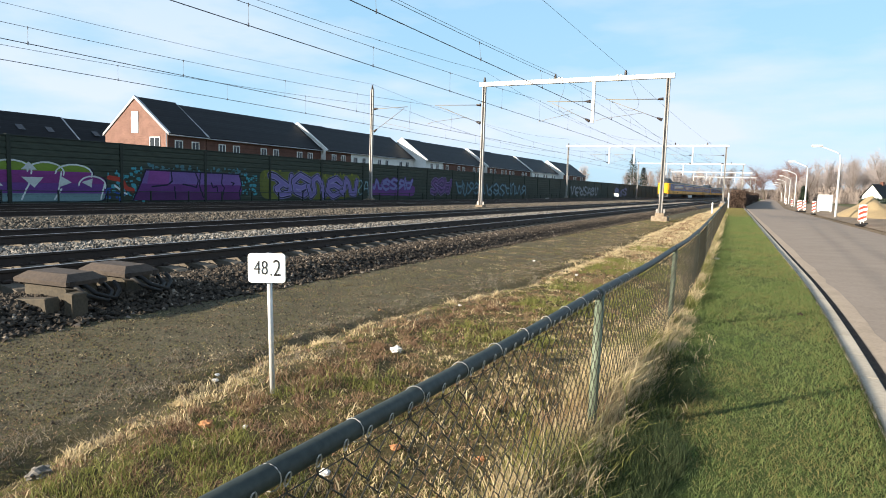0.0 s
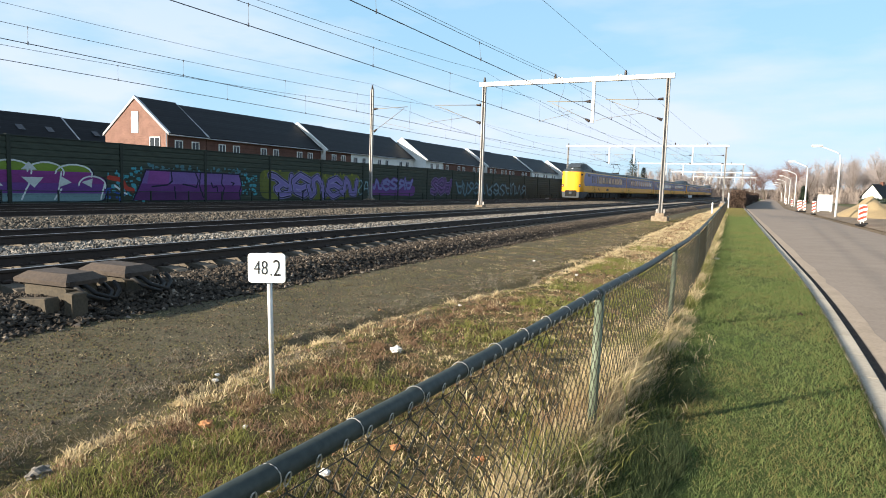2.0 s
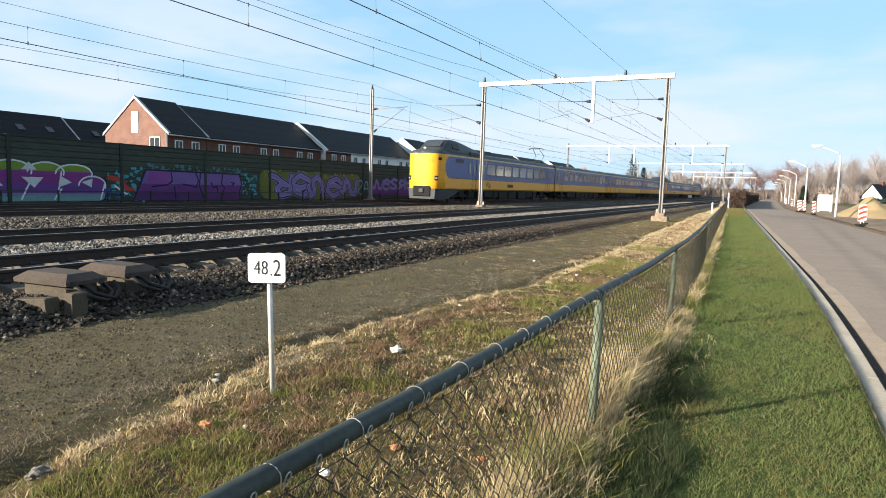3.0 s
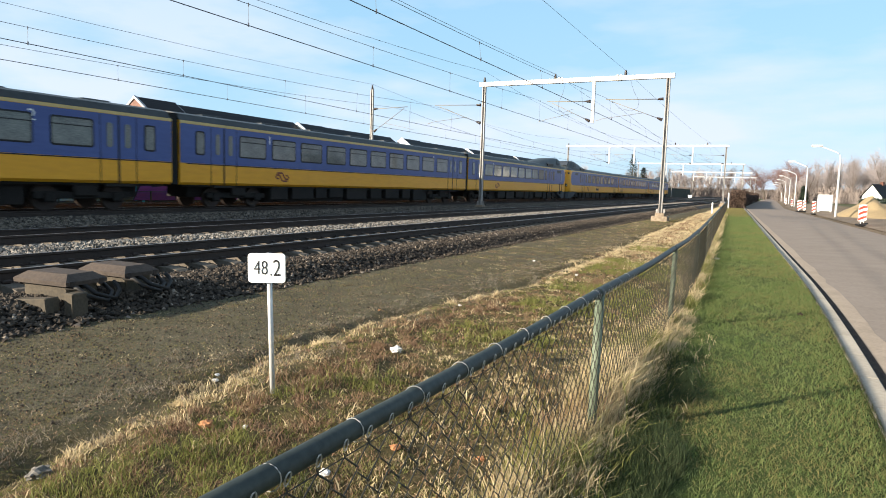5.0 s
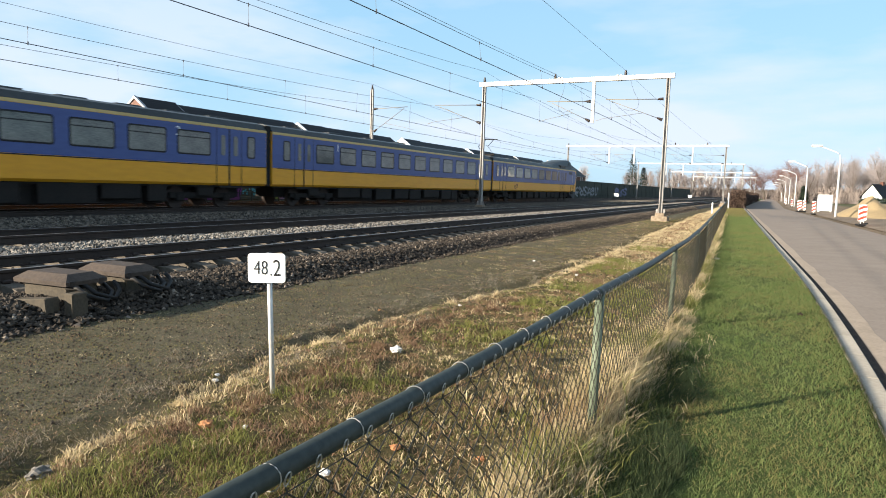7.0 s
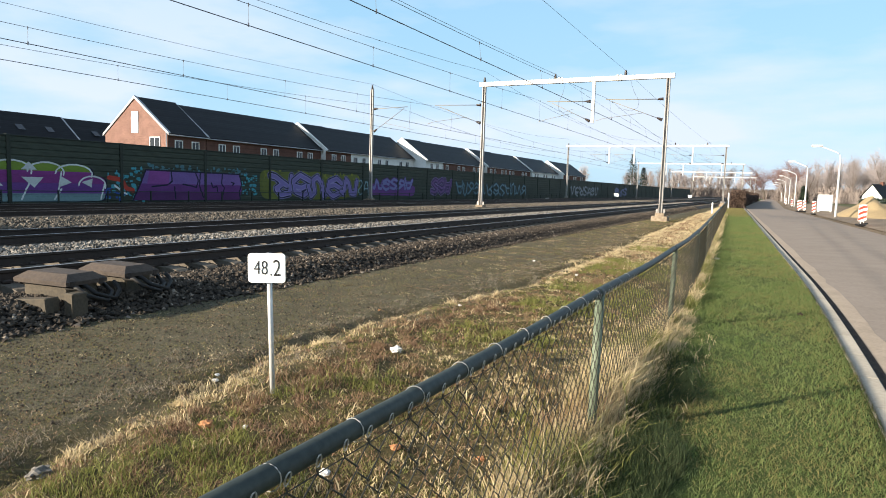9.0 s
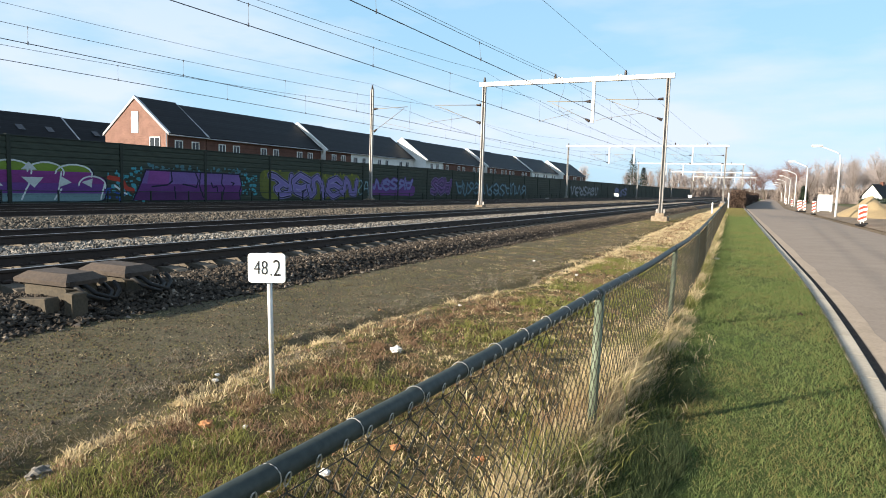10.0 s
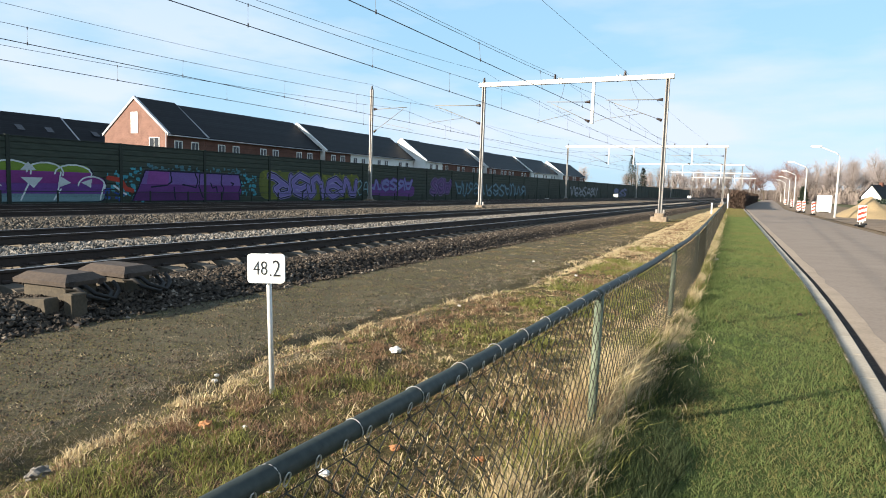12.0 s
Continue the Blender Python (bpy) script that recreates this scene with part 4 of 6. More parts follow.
def house(y0, y1, ridge, eave, xe, xr, xl, wall_mat, gable_mat, label, windows=True):
    h = thing("terraced_house", label, "house", group="terraced houses")
    zl = eave
    V = [(xe, y0, 0), (xl, y0, 0), (xl, y0, zl), (xr, y0, ridge - 0.12), (xe, y0, eave),
         (xe, y1, 0), (xl, y1, 0), (xl, y1, zl), (xr, y1, ridge - 0.12), (xe, y1, eave)]
    F = [(0, 1, 2, 3, 4), (9, 8, 7, 6, 5), (0, 4, 9, 5), (1, 6, 7, 2)]
    part("wall", mesh_of("wall", V, F, [wall_mat, gable_mat], [1, 1, 0, 0]), h)
    o = 0.28
    sl = (ridge - eave) / (xe - xr)
    prof = [(xe + o, eave - sl * o - 0.05), (xe + o, eave - sl * o + 0.14), (xr, ridge + 0.08), (xl - o, eave - sl * o + 0.14), (xl - o, eave - sl * o - 0.05), (xr, ridge - 0.12)]
    part("roof", mesh_of("roof", *extrude_y(prof, y0 - 0.02, y1 + 0.02), M["roof"]), h, "dark slate tiled roof")
    for y in (y0, ):
        for xa in (xe + o, xl - o):
            za = eave - sl * o
            q = [(xa, y - 0.10, za - 0.06), (xa, y - 0.10, za + 0.20), (xr, y - 0.10, ridge + 0.16), (xr, y - 0.10, ridge - 0.12)]
            VV = [Vector(p) + Vector((0, d, 0)) for d in (0, 0.26) for p in q]
            FF = [(0, 1, 2, 3), (7, 6, 5, 4), (1, 5, 6, 2), (0, 3, 7, 4), (0, 4, 5, 1)]
            part("verge", mesh_of("verge", VV, FF, M["verge_trim"] if gable_mat is not M["render_white"] else M["white"]), h, "pale verge trim")
    part("gutter", tube_mesh("gutter", [(xe + o + 0.06, y0, eave - sl * o - 0.02), (xe + o + 0.06, y1, eave - sl * o - 0.02)], 0.06, M["verge_trim"], 6), h)
    if windows:
        n = max(1, int((y1 - y0) / 5.4))
        for i in range(n):
            yc = y0 + (y1 - y0) * (i + 0.5) / n
            for d in (-1.05, 0.95):
                window(h, yc + d, 4.35, 0.95, 0.95, xe + 0.03)
            window(h, yc, 0.9, 2.2, 1.4, xe + 0.03)
    return h


XE, XR, XL = -51.3, -55.8, -60.3
brickhouse = house(42.6, 47.3, 9.38, 5.95, XE, XR, XL, M["brickside"], M["brick"], "red brick end house with slate roof and white windows")
# upper gable window, its sky reflection painted as a pale pane
window(brickhouse, 42.57, 5.95, 1.0, 2.05, -55.8, "Y", "skypane")
window(brickhouse, 42.57, 4.2, 1.45, 1.35, -53.0, "Y")
part("downpipe", tube_mesh("downpipe", [(XE + 0.05, 42.45, 0), (XE + 0.05, 42.45, 5.9)], 0.05, M["verge_trim"], 6), brickhouse)
for y0, y1, fw_, gable, wl_ in ((47.35, 65.8, 0.0, "brick", "brickside"), (65.9, 71.4, 0.7, "render_white", "brickside"), (71.5, 89.5, 0.0, "brick", "render_white"),
                               (89.6, 95.4, 2.2, "render_white", "render_white"), (95.5, 115.5, 0.8, "brick", "brickside"), (115.6, 127.3, 1.6, "render_white", "brickside"),
                               (127.4, 143.2, 0.6, "brick", "brickside"), (143.3, 163.4, 1.0, "render_white", "render_white"), (163.5, 185, 2.6, "render_white", "brickside")):
    house(y0, y1, 9.2 - fw_ * 0.06, 5.9 - fw_ * 0.06, XE + fw_, XR + fw_, XL + fw_, M[wl_], M[gable],
          ("white rendered" if wl_ == "render_white" else "brown brick") + " terraced house with dark slate roof")
# a second row further back, with roof windows
back_a = house(18, 50.4, 8.75, 5.2, -75.5, -80, -84.5, M["brickside"], M["render_white"], "terraced row further back with slate roof and roof windows", False)
back_b = house(50.5, 90, 8.65, 5.1, -75.5, -80, -84.5, M["brickside"], M["brick"], "terraced row further back with plain slate roof", False)
sky_me = box_mesh("roof_window", -0.5, 0.5, -0.42, 0.42, 0, 0.08, [M["pane"]], 0.02)
for yy in (41.5, 44.2, 47.6, 53.5):
    part("roof_window", sky_me, back_a if yy < 50 else back_b, m=pose(-77.6, yy, 6.95, 0, 38, 0))

# ---- train ----
BODY_HW = 1.40


def ring(hw, zt, zb=0.98):
    """Half body section from sill to roof ridge, mirrored."""
    r = [(hw - 0.10, zb), (hw, zb + 0.10), (hw, 1.85), (hw, 3.44), (hw - 0.015, 3.54), (hw - 0.20, 3.54 + (zt - 3.54) * 0.62), (hw - 0.62, zt - 0.05), (0, zt)]
    return r + [(-x, z) for x, z in reversed(r[:-1])]


def loft(sections, material, slot_of):
    n = len(sections[0][1])
    V = [(x, y, z) for y, r in sections for x, z in r]
    F, S = [], []
    for j in range(len(sections) - 1):
        for i in range(n):
            F.append((j * n + i, j * n + (i + 1) % n, (j + 1) * n + (i + 1) % n, (j + 1) * n + i))
            S.append(slot_of(i, j))
    for j, flip in ((0, False), (len(sections) - 1, True)):
        # end walls as strips between the mirrored points, so that each keeps its own colour
        for i in range(n // 2):
            q = (j * n + i, j * n + i + 1, j * n + n - 2 - i, j * n + n - 1 - i)
            q = tuple(dict.fromkeys(q))
            F.append(q if flip else q[::-1])
            S.append(slot_of(i, j))
    return V, F, S


def rounded_panel(y0, y1, z0, z1, r0, r1, x, thick=0.012, n=8):
    """A flat side panel in the (y, z) plane with rounded ends of radius r0 and r1."""
    pts = []
    for cy, cz, r, a0 in ((y1 - r1, z1 - r1, r1, 0), (y0 + r0, z1 - r0, r0, 90), (y0 + r0, z0 + r0, r0, 180), (y1 - r1, z0 + r1, r1, 270)):
        for i in range(n + 1):
            a = radians(a0 + 90 * i / n)
            pts.append((cy + r * math.cos(a), cz + r * math.sin(a)))
    k = len(pts)
    s = 1 if x > 0 else -1
    V = [(x, y, z) for y, z in pts] + [(x + s * thick, y, z) for y, z in pts]
    F = [tuple(range(k, 2 * k)) if s > 0 else tuple(reversed(range(k, 2 * k)))]
    F += [(i, (i + 1) % k, k + (i + 1) % k, k + i) for i in range(k)]
    return V, F


def window_meshes(w, h=0.98, z=2.20):
    out = {}
    for s in (1, -1):
        v, f = rounded_panel(-w / 2, w / 2, z, z + h, 0.10, 0.10, s * (BODY_HW + 0.014), 0.008, 3)
        g = rounded_panel(-w / 2 + 0.06, w / 2 - 0.06, z + 0.06, z + h - 0.06, 0.08, 0.08, s * (BODY_HW + 0.022), 0.005, 3)
        if w > 1.4:
            v, f = join([(v, f), rounded_panel(-w / 2 + 0.05, w / 2 - 0.05, z + h * 0.70, z + h * 0.70 + 0.035, 0.005, 0.005, s * (BODY_HW + 0.024), 0.008, 1)])
        out[s] = mesh_of("side_window", v, f, M["seal"]), mesh_of("glass", *g, M["trainglass"])
    return out


WIN = {k: window_meshes(w) for k, w in (("wide", 1.70), ("mid", 1.52), ("slim", 0.62), ("small", 0.50), ("door", 0.36))}


def bogie_mesh():
    bm = bmesh.new()
    for s in (-1, 1):
        add_box(bm, s * 1.0 - 0.09, s * 1.0 + 0.09, -1.75, 1.75, 0.42, 0.66, 0.03)
        add_box(bm, s * 1.05 - 0.14, s * 1.05 + 0.14, -0.45, 0.45, 0.50, 0.92, 0.05)
        for y in (-1.25, 1.25):
            add_box(bm, s * 1.02 - 0.13, s * 1.02 + 0.13, y - 0.2, y + 0.2, 0.30, 0.66, 0.05)
    add_box(bm, -1.0, 1.0, -0.3, 0.3, 0.45, 0.75, 0.02)
    return bm_mesh("bogie", bm, M["under"])


def wheel_mesh():
    v, f = tube([(-0.07, 0, 0), (-0.045, 0, 0), (-0.04, 0, 0), (0.06, 0, 0), (0.065, 0, 0)], [0.47, 0.47, 0.46, 0.455, 0.30], 20)
    return mesh_of("wheel", v, f, M["rail"])


def underframe_mesh(L, rng):
    bm = bmesh.new()
    y = 5.4
    while y < L - 6.2:
        w = rng.uniform(0.9, 2.2)
        add_box(bm, -1.25, 1.25, y, min(y + w, L - 5.4), rng.uniform(0.24, 0.42), 1.0, 0.03)
        y += w + rng.uniform(0.15, 0.6)
    add_box(bm, -0.95, 0.95, 5.4, L - 5.4, 0.22, 0.95, 0.02)
    add_box(bm, -0.6, 0.6, 1.0, L - 1.0, 0.45, 0.95, 0.02)
    add_box(bm, -1.2, 1.2, 0.2, L - 0.2, 0.90, 1.02)
    return bm_mesh("underframe", bm, M["under"])


ROOF_VENT = box_mesh("roof_vent", -0.5, 0.5, -0.55, 0.55, 3.86, 3.97, M["trainroof"], 0.03)
BOGIE, WHEEL = bogie_mesh(), wheel_mesh()


MARKER = box_mesh("marker_lamp", -0.15, 0.15, -0.03, 0.03, -0.10, 0.10, M["seal"], 0.02)
HEADLIGHT = box_mesh("headlight", -0.14, 0.14, -0.04, 0.04, -0.17, 0.17, M["seal"], 0.03)


def numeral(text):
    c = bpy.data.curves.new("class_mark", "FONT")
    c.body, c.size, c.align_x, c.extrude = text, 0.52, "CENTER", 0.002
    c.materials.append(M["signwhite"])
    return c


NUMERAL = {"1": numeral("1"), "2": numeral("2")}


def rail_car(unit, y0, y1, nose=0, seed=1, badge=False, panto=False, cls="2"):
    """One coach between y0 and y1; nose -1: cab at y0, +1: cab at y1."""
    L = y1 - y0
    rng = random.Random(seed)
    # local y runs from the nose or the near end; flip turns a coach whose cab is at the far end
    m = pose(0, y0, 0) if nose <= 0 else pose(0, y1, 0, 0, 0, 180)
    roof_slots = lambda i, j: 1 if 4 <= i <= 9 else 0
    if nose:
        secs = [(0.0, ring(0.45, 3.66, 1.02)), (0.03, ring(0.75, 3.70, 1.02)), (0.10, ring(0.98, 3.78, 1.0)), (0.23, ring(1.16, 3.86)), (0.5, ring(1.31, 3.92)), (0.95, ring(BODY_HW, 3.95)), (L, ring(BODY_HW, 3.95))]
    else:
        secs = [(0.0, ring(BODY_HW, 3.95)), (L, ring(BODY_HW, 3.95))]
    v, f, s = loft(secs, None, roof_slots)
    body = mesh_of("coach", v, f, [M["yellow"], M["trainroof"]], s)
    if nose:
        body.polygons.foreach_set("use_smooth", [k < 5 * len(secs[0][1]) for k in range(len(f))])
    car = part("coach", body, unit, "yellow and blue coach body", m)
    b0 = 0.95 if nose else 0.0
    for sd in (1, -1):
        v, f = rounded_panel(b0, L - 0.02, 1.86, 3.42, 0.72 if nose else 0.01, 0.01, sd * BODY_HW, 0.012)
        part("blue_band", mesh_of("blue_band", v, f, M["blue"]), car, "blue window band")
        v, f = rounded_panel(b0 - 0.1 if nose else 0.0, L, 3.435, 3.535, 0.01, 0.01, sd * (BODY_HW - 0.006), 0.014)
        part("cream_line", mesh_of("cream_line", v, f, M["cream"]), car, "cream line above the windows")
        v, f = rounded_panel(b0 + 0.3, L, 1.815, 1.85, 0.01, 0.01, sd * BODY_HW, 0.010)
        part("dark_line", mesh_of("dark_line", v, f, M["seal"]), car)
    # windows, from the near end: (offset, kind)
    if nose:
        doors = [6.35, L - 2.3]
        row = [(5.12, "small"), (7.78, "slim"), (L - 1.0, "small")]
        a, b, step, kind = 8.35, L - 3.1, 1.93, "wide"
    else:
        doors = [2.3, L - 2.3]
        row = [(1.0, "small"), (L - 1.0, "small")]
        a, b, step, kind = 2.98, L - 2.98, 1.95, "wide" if seed % 2 else "mid"
    n = int((b - a) / step)
    row += [(a + (b - a) / n * (i + 0.5), kind) for i in range(n)]
    for sd in (1, -1):
        for y, kind in row:
            w = part("side_window", WIN[kind][sd][0], car, m=pose(0, y, 0))
            part("glass", WIN[kind][sd][1], car, m=pose(0, y, 0))
        for y in doors:
            for dy in (-0.36, 0.36):
                part("glass", WIN["door"][sd][1], car, m=pose(0, y + dy, 0.0))
            for z0, z1, c in ((0.98, 1.84, "seal"), (1.86, 3.40, "seal")):
                vv, ff = rounded_panel(y - 0.035, y + 0.035, z0, z1, 0.003, 0.003, sd * BODY_HW, 0.018, 1)
                part("door_joint", mesh_of("door_joint", vv, ff, M[c]), car)
            for e in (-0.72, 0.72):
                vv, ff = rounded_panel(y + e - 0.012, y + e + 0.012, 0.98, 3.40, 0.003, 0.003, sd * BODY_HW, 0.016, 1)
                part("door_joint", mesh_of("door_joint", vv, ff, M["seal"]), car)
            part("door_step", box_mesh("door_step", sd * 1.38, sd * 1.46, y - 0.6, y + 0.6, 0.86, 0.96, M["under"], 0.01), car)
    part("underframe", underframe_mesh(L, rng), car, "dark underframe equipment")
    for y in ((4.2 if nose else 3.4), L - 3.4):
        part("bogie", BOGIE, car, "dark bogie frame", pose(0, y, 0))
        for dy in (-1.25, 1.25):
            for x in (-0.7525, 0.7525):
                part("wheel", WHEEL, car, m=pose(x, y + dy, 0.46))
    # roof vents
    for i in range(7):
        y = (11.5 if nose else 2.5) + i * (L - (13.5 if nose else 5)) / 6
        part("roof_vent", ROOF_VENT, car, m=pose(0, y, rng.uniform(0, 0.05)))
    part("gangway", box_mesh("gangway", -1.34, 1.34, L - 0.02, L + 0.33, 0.98, 3.78, M["rubber"]), car, "black rubber gangway bellows")
    if nose:
        # raised cab above the nose
        def hump(hb, ht, z):
            r = [(hb, 3.62), (hb - 0.02, 3.80), (ht + 0.12, z - 0.16), (ht - 0.06, z - 0.02), (0, z)]
            return r + [(-x, q) for x, q in reversed(r[:-1])]
        secs = [(0.75, hump(1.12, 0.7, 3.98)), (1.15, hump(1.22, 0.78, 4.06)), (2.05, hump(1.28, 0.86, 4.62)), (2.5, hump(1.28, 0.9, 4.70)), (3.6, hump(1.28, 0.88, 4.68)),
                (5.2, hump(1.28, 0.82, 4.52)), (7.0, hump(1.25, 0.75, 4.30)), (9.0, hump(1.2, 0.62, 4.06)), (10.2, hump(1.15, 0.5, 3.94))]
        v, f, s = loft(secs, None, lambda i, j: 0)
        part("cab_hump", mesh_of("cab_hump", v, f, M["trainroof"], smooth=True), car, "dark raised driving cab")
        V = [(-0.74, 1.20, 4.13), (0.74, 1.20, 4.13), (0.72, 1.98, 4.60), (-0.72, 1.98, 4.60)]
        V += [(x, y - 0.015, z + 0.012) for x, y, z in V]
        F = [(4, 5, 6, 7), (0, 1, 5, 4), (1, 2, 6, 5), (2, 3, 7, 6), (3, 0, 4, 7)]
        part("windscreen", mesh_of("windscreen", V, F, M["pane"]), car, "dark cab windscreen")
        for sd in (1, -1):
            q = [(sd * 1.235, 2.35, 4.0), (sd * 1.235, 3.5, 4.0), (sd * 1.06, 3.4, 4.42), (sd * 1.06, 2.4, 4.42)]
            V = [Vector(p) for p in q] + [Vector(p) + Vector((sd * 0.02, 0, 0.012)) for p in q]
            part("cab_side_window", mesh_of("cab_side_window", V, F, M["seal"]), car)
            part("marker_lamp", MARKER, car, m=pose(sd * 1.245, 0.365, 3.18, 0, 0, sd * 61))
            part("headlight", HEADLIGHT, car, "dark headlight cluster", pose(sd * 1.07, 0.165, 1.80, 0, 0, sd * 36))
            if nose > 0:
                for yy in (1.95, 2.83):
                    part("handrail", box_mesh("handrail", sd * 1.39, sd * 1.44, yy - 0.03, yy + 0.03, 1.05, 1.88, M["seal"]), car)
                part("cab_door_window", box_mesh("cab_door_window", sd * 1.405, sd * 1.425, 2.28, 2.48, 2.1, 2.95, M["pole_pale"], 0.005), car, "pale narrow cab door window")
                part("cab_step", box_mesh("cab_step", sd * 1.33, sd * 1.43, 2.1, 2.7, 0.78, 1.12, M["under"], 0.01), car)
            part("headlight_lens", box_mesh("headlight_lens", -0.09, 0.09, -0.052, -0.03, -0.12, 0.0, M["lampglass"], 0.008), car, "pale lamp lens", pose(sd * 1.07, 0.165, 1.84, 0, 0, sd * 36))
            part("cab_vent", box_mesh("cab_vent", sd * 1.405, sd * 1.42, 2.6, 3.9, 3.02, 3.3, M["trainroof"], 0.005), car)
            part("roof_grille", box_mesh("roof_grille", sd * 1.12, sd * 1.335, 5.3, 7.0, 3.57, 3.92, M["seal"], 0.02), car)
        v, f, s = loft([(0.02, [(1.02, 0.30), (1.10, 1.03), (-1.10, 1.03), (-1.02, 0.30)]), (0.5, [(1.22, 0.25), (1.30, 1.05), (-1.30, 1.05), (-1.22, 0.25)]),
                        (1.6, [(1.32, 0.30), (1.38, 1.05), (-1.38, 1.05), (-1.32, 0.30)]), (3.3, [(1.32, 0.82), (1.39, 1.02), (-1.39, 1.02), (-1.32, 0.82)])], None, lambda i, j: 0)
        part("skirt", mesh_of("skirt", v, f, M["skirt"]), car, "grey nose skirt")
        part("coupler_recess", box_mesh("coupler_recess", -0.72, 0.72, -0.05, 0.3, 0.46, 1.22, M["rubber"], 0.06), car)
        part("coupler", box_mesh("coupler", -0.2, 0.2, -0.14, 0.25, 0.72, 1.05, M["skirt"], 0.05), car, "grey automatic coupler")
        part("brow_lamp", box_mesh("brow_lamp", -0.09, 0.09, 0.30, 0.5, 3.9, 4.02, M["signwhite"], 0.02), car)
    if badge:
        yc = 8.87 if nose < 0 else 20.9 if nose > 0 else 6.0
        for sd in (1, -1):
            x = sd * (BODY_HW + 0.006)
            for k in (1, -1):
                arc = [(-0.47, 0.0), (-0.32, 0.19), (-0.03, 0.19), (0.05, 0.13), (0.17, -0.05), (0.24, -0.09), (0.34, -0.09)]
                tip = [(-0.47, 0.02), (-0.38, -0.08), (-0.24, -0.085)]
                for line, wd in ((arc, 0.085), (tip, 0.07)):
                    poly = stroke([(yc + k * a, 1.43 + k * b) for a, b in line], wd)
                    x += sd * 0.0008
                    part("emblem", mesh_of("emblem", [(x, y, z) for y, z in poly], [tuple(range(len(poly)))], M["emblem"]), car, "brown-red looping emblem strokes")
            if nose < 0:
                part("notice_plate", box_mesh("notice_plate", sd * 1.395, sd * 1.408, 13.2, 14.6, 1.28, 1.55, M["rail"]), car)
    for y in ((8.2, L - 5.0) if nose else (5.1, L - 5.35)):
        for sd in (1, -1):
            c = part("class_mark", NUMERAL[cls], car, "small white class numeral",
                     pose(sd * 1.419, y, 2.93, 90, 0, 90 * sd))
    if panto:
        part("pantograph", mesh_of("pantograph", *join([tube([(0.5, L - 2.2, 4.05), (0.45, L - 0.9, 4.75), (0.35, L - 2.3, 5.42)], 0.035, 4),
             tube([(-0.5, L - 2.2, 4.05), (-0.45, L - 0.9, 4.75), (-0.35, L - 2.3, 5.42)], 0.035, 4), tube([(-0.8, L - 2.3, 5.38), (-0.6, L - 2.3, 5.46), (0.6, L - 2.3, 5.46), (0.8, L - 2.3, 5.38)], 0.04, 4),
             tube([(-0.6, L - 2.0, 4.1), (0.6, L - 2.0, 4.1)], 0.09, 5)]), M["under"]), car, "raised pantograph")
    return car


def train_unit(cars, label):
    u = thing("intercity_train", label, "train", pose(TRACKS[2], 200, RAIL), "coupled train units")
    for k, (y0, y1, nose, badge, panto, cls) in enumerate(cars):
        rail_car(u, y0, y1, nose, k + 1, badge, panto, cls)
    return u


FRONT_UNIT = train_unit([(-108.9, -82.0, -1, True, True, "2"), (-81.6, -54.9, 0, False, False, "2"), (-54.5, -27.7, 0, True, False, "1"), (-27.3, -0.35, 1, True, False, "2")],
                        "yellow and blue intercity train of four coaches with dark roof")
REAR_UNIT = train_unit([(0.35, 27.2, -1, True, False, "2"), (27.6, 54.1, 0, False, False, "1"), (54.5, 81.0, 1, True, True, "2")],
                       "yellow and blue intercity train of three coaches with dark roof")

# ---- fence along the verge ----


def fence_x(y):
    return -1.0 + bend(y + 1.5)


